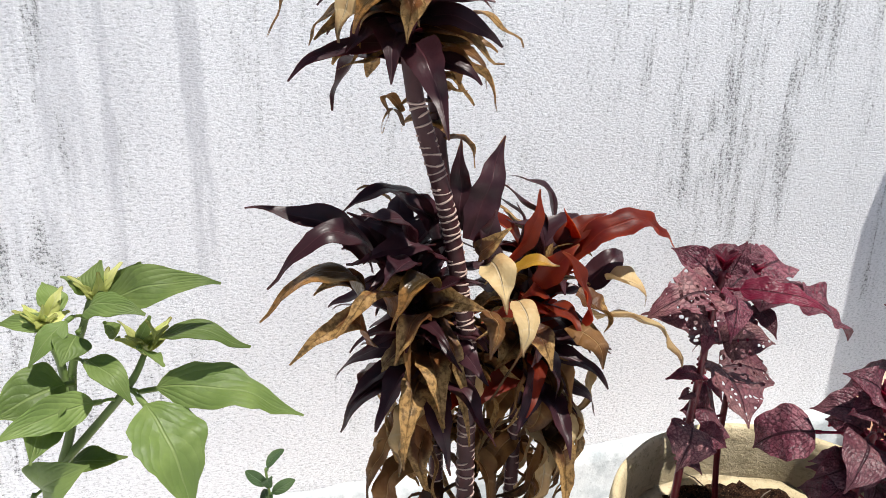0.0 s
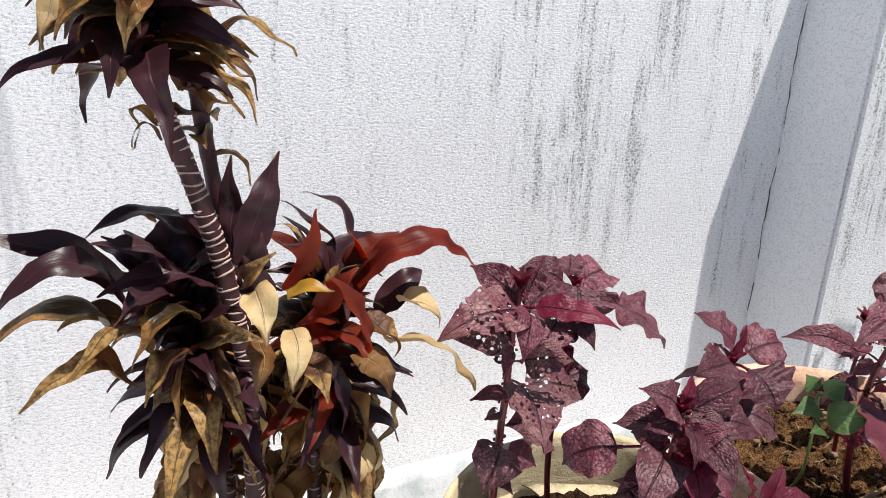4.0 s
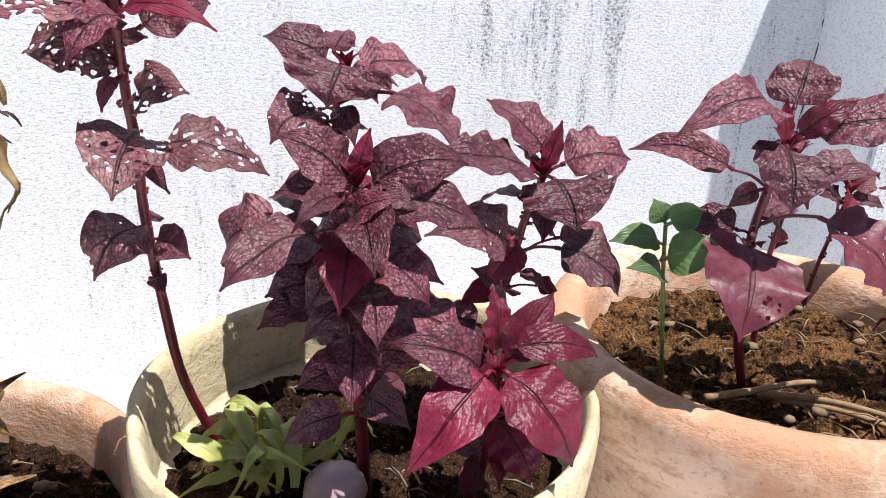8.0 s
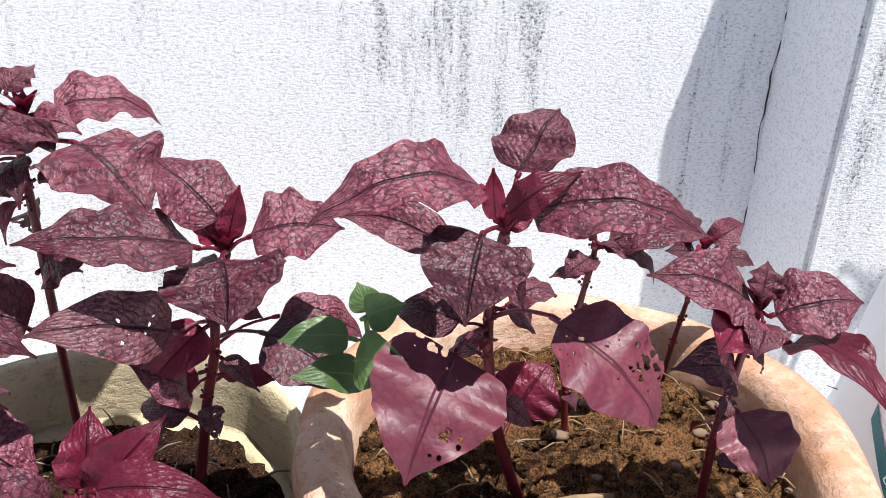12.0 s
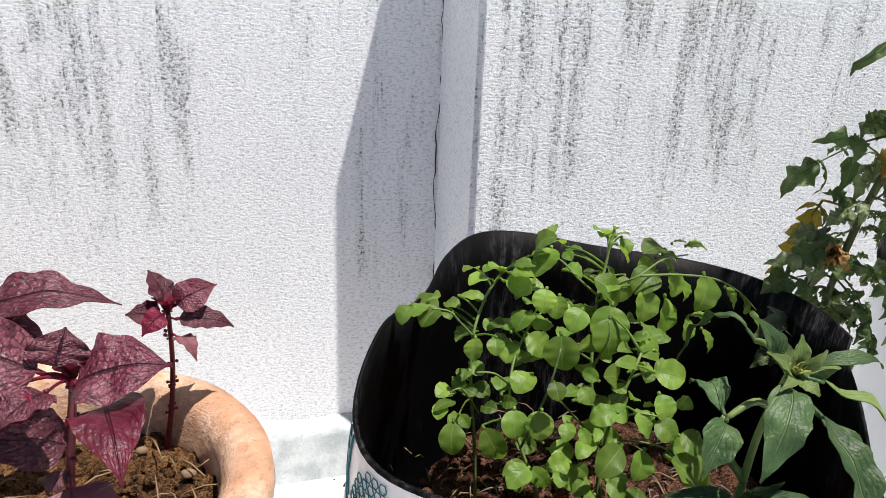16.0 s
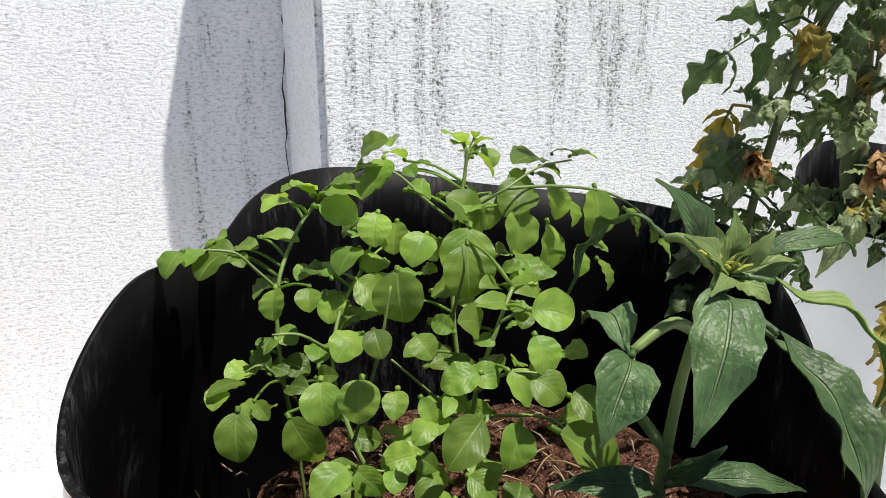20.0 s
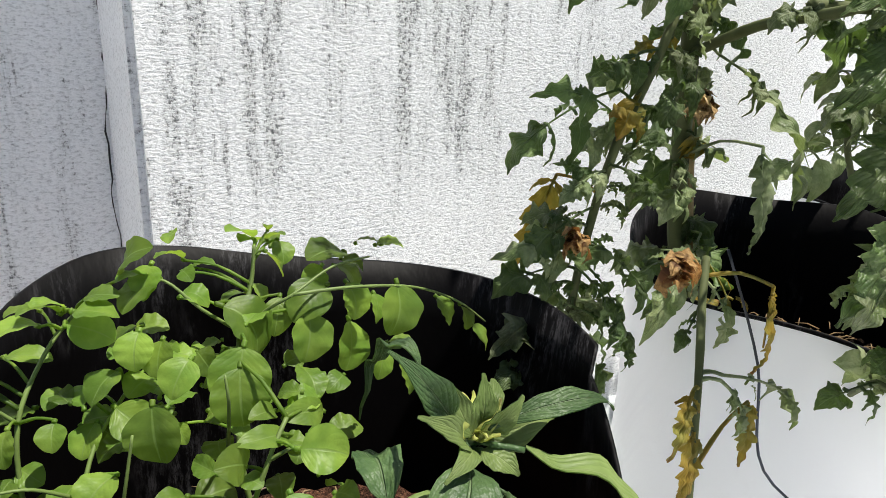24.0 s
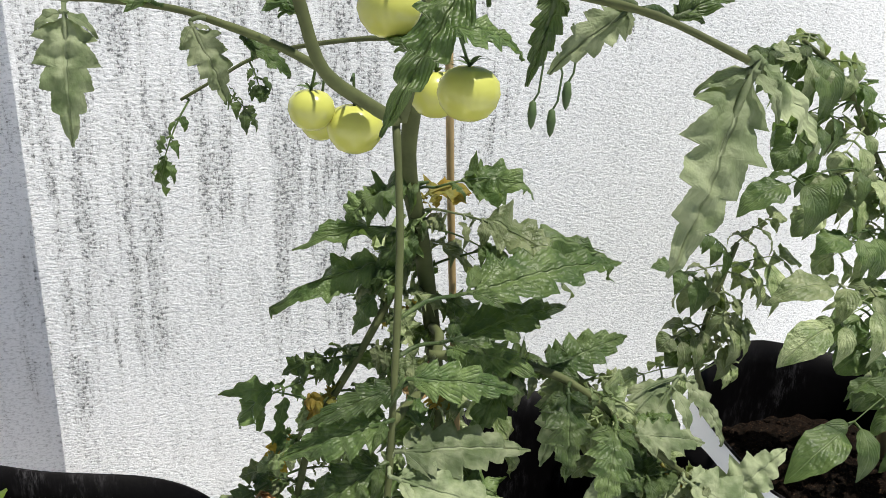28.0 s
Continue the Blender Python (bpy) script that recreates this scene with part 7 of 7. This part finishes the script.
MAT_TOM_STEM = plain("hairy_tomato_stem", (0.085, 0.10, 0.04), 0.7, 0.2, grain=0.5, scale=50)
MAT_TOMATO = plain("green_tomato_skin", (0.43, 0.44, 0.10), 0.25, 0.5, grain=0.12, scale=20)
MAT_CALYX = plain("tomato_calyx", (0.06, 0.10, 0.035), 0.6, 0.3, grain=0.4)
MAT_BAMBOO = plain("bamboo_stake", (0.34, 0.25, 0.12), 0.6, 0.3, grain=0.5, scale=25)

vine = tomato("tall tomato plant with pale green fruit and yellowing lower leaves", [
    (STEM_TOMM, 0.011, 0.0075), (STEM_TOMF, 0.0018, 0.0027), (STEM_TOML, 0.0042, 0.003), (STEM_TOMG, 0.0045, 0.0038), (STEM_TOMH, 0.0028, 0.0016),
    (STEM_TOMI, 0.0036, 0.003), ([(1.905, 0.615, 0.745), (1.885, 0.53, 0.772), (1.84, 0.43, 0.782), (1.79, 0.35, 0.80)], 0.0052, 0.0036), (STEM_TOMR, 0.0045, 0.0025), (STEM_TOMT, 0.003, 0.0015), (STEM_TOMB, 0.0035, 0.002), (STEM_TOMS + [(STEM_TOMS[-1][0] - 0.01, STEM_TOMS[-1][1] - 0.02, 0.3), (STEM_TOMS[-1][0], STEM_TOMS[-1][1] - 0.03, 0.005)], 0.003, 0.0024), ([STEM_TOMG[-1], (1.73, 0.30, 1.13), STEM_NEAR[0]] + STEM_NEAR[1:], 0.0022, 0.001)],
    ALL_TOML + ALL_TOMM + ALL_TOMT + ALL_TOMS, STEM_TOMM[0], 81, broad=ALL_TOMF + ALL_TOMR + ALL_TOMB + ALL_TOMH + ALL_TOMI + ALL_TOMG + ALL_NEAR + LEAVES_TOMY, fill=(
    (STEM_TOMM, 0.52, 0.92, 18, 0.085, ("tom", "toml", "toml", "tom", "toml", "tom", "toml", "tom", "toml", "tom", "tom", "toml", "tomy")), (STEM_TOML, 0.5, 0.82, 20, 0.065, ("tom", "toml", "toml", "tom", "toml", "tom", "toml", "tom", "toml", "tom", "tomy")), (STEM_TOMR, 0.6, 0.8, 11, 0.07, ("tom", "toml")), (STEM_TOMF, 0.5, 0.72, 9, 0.07, ("tom", "toml")), (STEM_TOMB, 0.4, 0.75, 22, 0.07, ("toml", "tom", "toml")), (STEM_TOMM, 0.42, 0.70, 9, 0.07, ("tom", "toml", "tom", "toml", "tom", "toml", "tom", "tomy")), (STEM_TOML, 0.43, 0.62, 12, 0.06, ("tom", "toml"))))


def fruit(at, radius, hang, seed):
    """A pale green tomato with its calyx and stalk."""
    chance = random.Random(seed)
    berry = new("tomato")
    bm = bmesh.new()
    prof = [(0.0, -0.86), (0.3, -0.84), (0.62, -0.7), (0.88, -0.38), (1.0, 0.0), (0.93, 0.4), (0.68, 0.7), (0.36, 0.83), (0.14, 0.8), (0.0, 0.74)]
    lobes = lambda a, z: (1 + 0.025 * math.cos(5 * a + seed), 0.0)  # noqa: E731
    turned(bm, [(r * radius, z * radius) for r, z in prof], 32, 0.0, seed, None, lobes)
    mesh = finish(bm, "tomato", MAT_TOMATO)
    bpy.data.objects.remove(berry)
    berry = part_of(vine, "tomato", mesh, at)
    bm = bmesh.new()
    for k in range(5):
        a = k * 1.257 + chance.uniform(-0.2, 0.2)
        top = Vector((0, 0, radius * 0.8))
        blade(bm, top, top + Vector((math.cos(a), math.sin(a), chance.uniform(0.0, 0.5))) * radius * 0.75, radius * 0.2, 0.2, "lance", 0.2, 0.1, 6, 2, 0.0, None, 0.0, 0.0, chance)
    tube(bm, [Vector((0, 0, radius * 0.78)), Vector((0, 0, radius * 1.3)) + (Vector(hang) - Vector(at)) * 0.35, Vector(hang) - Vector(at)], 0.0012, 5)
    calyx = new("calyx", finish(bm, "calyx", MAT_CALYX))
    calyx.parent = berry


def part_of(plant, name, mesh, at):
    ob = new(name, mesh)
    ob.parent = plant
    ob.location = Vector(at) - plant.location
    return ob


for number, (at, radius, hang) in enumerate(FRUITS):
    fruit(at, radius, hang, number)

bush_small = tomato("young light green tomato plant in the third grow bag", [([(2.40, 0.64, 0.44)] + STEM_PLTC, 0.0045, 0.003)], ALL_PLTC, (2.40, 0.64, 0.44), 91, "oval", fill=((STEM_PLTC, 0.6, 0.78, 10, 0.10, ("toml",)),))
bush_tall = tomato("bushy tomato plant tied to a bamboo stake", [([(STEM_PLTD[0][0], STEM_PLTD[0][1], 0.44)] + STEM_PLTD, 0.005, 0.0025)], ALL_PLTD, (STEM_PLTD[0][0], STEM_PLTD[0][1], 0.44), 95, "oval", fill=((STEM_PLTD, 0.55, 1.06, 30, 0.11, ("tom", "toml", "toml")),))


# ---- print on the first grow bag ----
from mathutils.bvhtree import BVHTree

cloth = next(o for o in bag_one.children if o.name.startswith("outer_cloth"))
skin = BVHTree.FromPolygons([v.co.copy() for v in cloth.data.vertices], [tuple(p.vertices) for p in cloth.data.polygons])


def on_bag(degrees, z, lift=0.0012):
    """A place just off the bag's cloth, in the bag's own coordinates, and the way outward."""
    out = Vector((math.cos(radians(degrees)), math.sin(radians(degrees)), 0))
    hit = None
    while not hit or hit.dot(out) < 0.12:
        hit, _, _, _ = skin.ray_cast(Vector((0, 0, z)) + out * 0.6, -out)
        z -= 0.006
    return hit + out * lift, out


def printed_line(bm, marks, width=0.0009):
    tube(bm, [on_bag(a, z)[0] for a, z in marks], width, 4)


for row in range(9):
    for col in range(8):
        a, z = 186 + col * 2.1 + (row % 2) * 1.05, 0.505 - row * 0.0085
        if ((a - 194) / 8.6) ** 2 + ((z - 0.472) / 0.036) ** 2 < 1:
            bm = bmesh.new()
            printed_line(bm, [(a + 0.95 * math.cos(k * math.pi / 3), z + 0.0045 * math.sin(k * math.pi / 3)) for k in range(7)], 0.0006)
            part("printed_scale", bm, MAT_PRINT, bag_one)
for number, line in enumerate((
    [(203, 0.492), (206, 0.488), (210, 0.478), (212, 0.470), (210, 0.468), (206, 0.478), (202, 0.484)],
    [(198, 0.438), (203, 0.444), (208, 0.438), (213, 0.424), (216, 0.410), (212, 0.416), (206, 0.428), (200, 0.432)],
    [(184, 0.43), (188, 0.418), (194, 0.41), (200, 0.40), (208, 0.392)], [(183, 0.44), (187, 0.428), (193, 0.42), (199, 0.412), (206, 0.405)],
    [(182, 0.45), (186, 0.437), (192, 0.429), (198, 0.422)], [(218, 0.42), (221, 0.43), (223, 0.425), (221, 0.418), (219, 0.424), (222, 0.44)],
    [(181, 0.52), (179, 0.50), (178, 0.48), (179, 0.455), (182, 0.43), (187, 0.40), (194, 0.37)], [(184, 0.525), (182, 0.50), (181, 0.48), (182, 0.46)])):
    bm = bmesh.new()
    printed_line(bm, line, 0.0011)
    part("printed_stroke", bm, MAT_PRINT, bag_one)


def printed_patch(name, a0, a1, z0, z1, mat, label, slope=0.0, bulge=0.0, lift=0.0011):
    bm = bmesh.new()
    rows = [[bm.verts.new(on_bag(a0 + (a1 - a0) * i / 16, z0 + (z1 - z0) * j / 4 + slope * i / 16 + bulge * math.sin(math.pi * i / 16), lift)[0]) for j in range(5)] for i in range(17)]
    for p, q in zip(rows, rows[1:]):
        for j in range(4):
            bm.faces.new((p[j], q[j], q[j + 1], p[j + 1]))
    return part(name, bm, mat, bag_one, label)


printed_patch("printed_band", 172, 205, 0.445, 0.462, MAT_PRINT, "teal lettered band", -0.10, -0.012)
for k, (z, half) in enumerate(((0.515, 1.6), (0.503, 2.2), (0.490, 2.4), (0.477, 2.0))):
    printed_patch("printed_stripe", 179.5 - half, 179.5 + half, z - 0.0035, z + 0.0035, MAT_PRINT, "", 0.004, 0.002, 0.0013)
MAT_LETTER = plain("white_lettering", (0.8, 0.82, 0.82), 0.5, 0.3, grain=0.05)
words = bpy.data.curves.new("lettering", "FONT")
words.body, words.size, words.extrude, words.align_x = "UV Stab", 0.013, 0.0002, "CENTER"
words.materials.append(MAT_LETTER)
at, out = on_bag(186, 0.408, 0.004)
sign = new("lettering", words)
sign.parent = bag_one
sign.matrix_local = Matrix.Translation(at) @ Matrix((out.cross(Vector((0, 0, -1))), Vector((0, 0, 1)), out)).transposed().to_4x4() @ pose(0, 0, 0, 0, 0, -24)


# ---- litter, pebbles and scraps on the soil ----
scatter("straw_litter", 0.165, 0.475, 0.352, 0.15, 90, MAT_STRAW, bit_straw, "dry straw and stalk bits on the soil", "straw", 3)
scatter("straw_litter", 0.535, 0.495, 0.395, 0.15, 60, MAT_TWIG, bit_straw, "dry twiglets on the dark soil", "straw", 4)
scatter("straw_litter", 0.925, 0.5, 0.44, 0.16, 110, MAT_STRAW, bit_straw, "chopped dry straw on reddish soil", "straw", 5)
scatter("pebbles", 0.925, 0.5, 0.436, 0.16, 24, MAT_STONE, bit_stone, "small buff pebbles on the soil", "pebble", 6)
scatter("straw_litter", 1.40, 0.475, 0.368, 0.20, 190, MAT_STRAW, bit_straw, "brown straw over potting soil", "straw", 7)
scatter("straw_litter", 1.40, 0.475, 0.366, 0.20, 150, MAT_TWIG, bit_straw, "dark fibres in potting soil", "straw", 17)
scatter("straw_litter", 2.06, 0.57, 0.40, 0.12, 300, MAT_STRAW, bit_straw, "dry straw round the tomato stem", "straw", 8)
scatter("pebbles", 0.165, 0.475, 0.35, 0.15, 60, MAT_STONE, bit_stone, "small stones on the dry soil", "pebble", 9)


def stone(x, y, z, size, seed, mat=None):
    bm = bmesh.new()
    for v in bmesh.ops.create_icosphere(bm, subdivisions=2, radius=size)["verts"]:
        v.co = Vector((v.co.x * 1.25, v.co.y, v.co.z * 0.7)) * (1 + 0.9 * noise.noise(v.co * 110 + Vector((seed, 0, 0))))
    ob = new("pebble", finish(bm, "pebble", mat or MAT_STONE))
    ob.location = (x, y, z)
    tagged(ob, "buff pebble lying on the potting soil", "pebble", "pebbles on the soil")


for k, (x, y, z, size) in enumerate(((1.06, 0.545, 0.425, 0.007), (1.0, 0.60, 0.427, 0.006), (0.99, 0.47, 0.428, 0.005), (1.03, 0.51, 0.426, 0.006), (0.90, 0.41, 0.43, 0.008), (0.96, 0.56, 0.43, 0.005), (1.31, 0.42, 0.372, 0.008), (1.345, 0.40, 0.376, 0.006))):
    stone(x, y, z + (0.022 if x < 1.2 else 0.0), size * 0.75, k)

stalk = thing("dry_stalk", (0.86, 0.43, 0.45), "split dry grey stalk lying on the soil", "stalk")
for points in (((0.81, 0.44, 0.432), (0.85, 0.435, 0.437), (0.90, 0.44, 0.436), (0.93, 0.445, 0.430)), ((0.86, 0.435, 0.434), (0.90, 0.41, 0.438), (0.94, 0.38, 0.436), (0.96, 0.355, 0.43)), ((0.87, 0.43, 0.43), (0.91, 0.40, 0.433), (0.945, 0.365, 0.43))):
    put_stem(stalk, [(x, y, z + 0.022) for x, y, z in points], 0.0032, 0.0018, MAT_STRAW, "stalk_strand", 6, 0.0006)

# wilted trimmings and an onion in the cream pot
chance = random.Random(15)
scraps = thing("vegetable_scraps", (0.45, 0.46, 0.395), "wilted lime-green vegetable trimmings on the soil", "scraps")
rows = []
for k in range(30):
    a, r, l = k * 2.4, chance.uniform(0.0, 0.045), chance.uniform(0.032, 0.058)
    x, y, z = 0.455 + r * math.cos(a), 0.455 + r * math.sin(a), 0.41 + chance.uniform(0, 0.03)
    b = chance.uniform(0, 6.3)
    rows.append(("lime", 100 * x, 100 * y, 100 * z, 100 * (x + l * math.cos(b)), 100 * (y + l * math.sin(b)), 100 * (z + chance.uniform(-0.02, 0.02)), chance.uniform(0.6, 1.5), chance.uniform(0.15, 0.7)))
rows += [("lime", 53, 37.5, 40, 55, 37, 44.5, 2.4, 0.1), ("lime", 56, 37, 40, 57.5, 36, 44, 2.0, 0.15)]
put_leaves(scraps, rows, LEAF["lime"], "strap", 0.0, 0.4, 0.15, "scrap", 16)
MAT_ONION = plain("onion_skin", (0.44, 0.32, 0.35), 0.35, 0.5, grain=0.35, scale=30)
onion = thing("onion", (0.50, 0.425, 0.395), "half-buried mauve onion among the trimmings", "onion")
bm = bmesh.new()
turned(bm, [(0.0, -0.024), (0.014, -0.021), (0.022, -0.009), (0.023, 0.002), (0.018, 0.015), (0.009, 0.023), (0.003, 0.03), (0.0, 0.031)], 28, 0.06, 4)
bulb = part("bulb", bm, MAT_ONION, onion)
bulb.matrix_local = pose(0, 0, 0.026, 25, 40, 0)
# dirt gathered where the two skirtings meet
bm = bmesh.new()
for _ in range(700):
    back, along = abs(chance.gauss(0, 0.022)), abs(chance.gauss(0, 0.045))
    q = Vector((CORNER - 0.036 - along, WALL_LEFT - 0.034 - back, max(0.0, 0.10 - back * 1.6 - along * 0.7) * chance.random()))
    for v in bmesh.ops.create_icosphere(bm, subdivisions=1, radius=chance.uniform(0.002, 0.006))["verts"]:
        v.co = q + v.co * (1 + 0.8 * noise.noise(v.co * 300 + q * 60))
tagged(new("swept_dirt", finish(bm, "swept_dirt", MAT_SOIL)), "dark dirt and leaf crumbs gathered in the wall corner", "dirt", kind="stuff")

# ---- stakes, withered flowers and buds on the tomatoes ----
stake = thing("bamboo_stake", (1.955, 0.60, 0.37), "slim weathered bamboo stake beside the tomato stem", "stake", "plant stakes")
put_stem(stake, [(1.955, 0.60, 0.37), (1.935, 0.64, 0.80), (1.90, 0.61, 1.22)], 0.0045, 0.004, MAT_BAMBOO, "cane", 9, 0.0003)
stake_two = thing("bamboo_stake", (2.68, 0.64, 0.43), "upright weathered bamboo stake tied to the bushy tomato", "stake", "plant stakes")
put_stem(stake_two, [(2.68, 0.64, 0.43), (2.651, 0.645, 0.816), (2.615, 0.65, 1.303)], 0.009, 0.008, MAT_BAMBOO, "cane", 10, 0.0004)
for number, (x, y, z) in enumerate(((1.672, 0.415, 0.617), (1.719, 0.56, 0.591), (1.90, 0.59, 0.70), (1.873, 0.57, 0.696))):
    bm = bmesh.new()
    for k in range(40):
        a, e, l = chance.uniform(0, 6.3), chance.uniform(-1.2, 1.2), chance.uniform(0.006, 0.015)
        d = Vector((math.cos(a) * math.cos(e), math.sin(a) * math.cos(e), math.sin(e))) * l
        blade(bm, d * 0.2, d, 0.010, 0.5, "oval", 0.5, 0.5, 6, 4, 0.0, None, 0.2, 0.0, chance, crumple=0.01)
    bunch = part("withered_truss", bm, [LEAF["umber" if number < 3 else "cream"]], vine)
    bunch.location = Vector((x, y, z)) - vine.location
for number, (px, pz) in enumerate(((1.907, 1.003), (1.923, 0.997), (1.934, 1.017))):
    bm = bmesh.new()
    tube(bm, [(0, 0, 0.05), (0.006, 0, 0.035), (0.004, 0, 0.015), (0, 0, 0.008)], 0.0009, 5)
    turned(bm, [(0.0, 0.01), (0.0025, 0.008), (0.0036, 0.0), (0.0022, -0.008), (0.0, -0.012)], 10, 0.1, number)
    bud = part("flower_bud", bm, MAT_CALYX, vine)
    bud.location = Vector((px, 0.41, pz)) - vine.location
# a thin cord trailing down the second bag
bm = bmesh.new()
tube(bm, glide([(1.80, 0.47, 0.60), (1.835, 0.45, 0.50), (1.82, 0.42, 0.42), (1.86, 0.36, 0.37), (1.90, 0.33, 0.30), (1.91, 0.31, 0.02)], 6), 0.0013, 6)
tagged(new("cord", finish(bm, "cord", plain("dark_cord", (0.03, 0.035, 0.05), 0.5, 0.4))), "thin dark cord trailing down beside the bag", "cord")
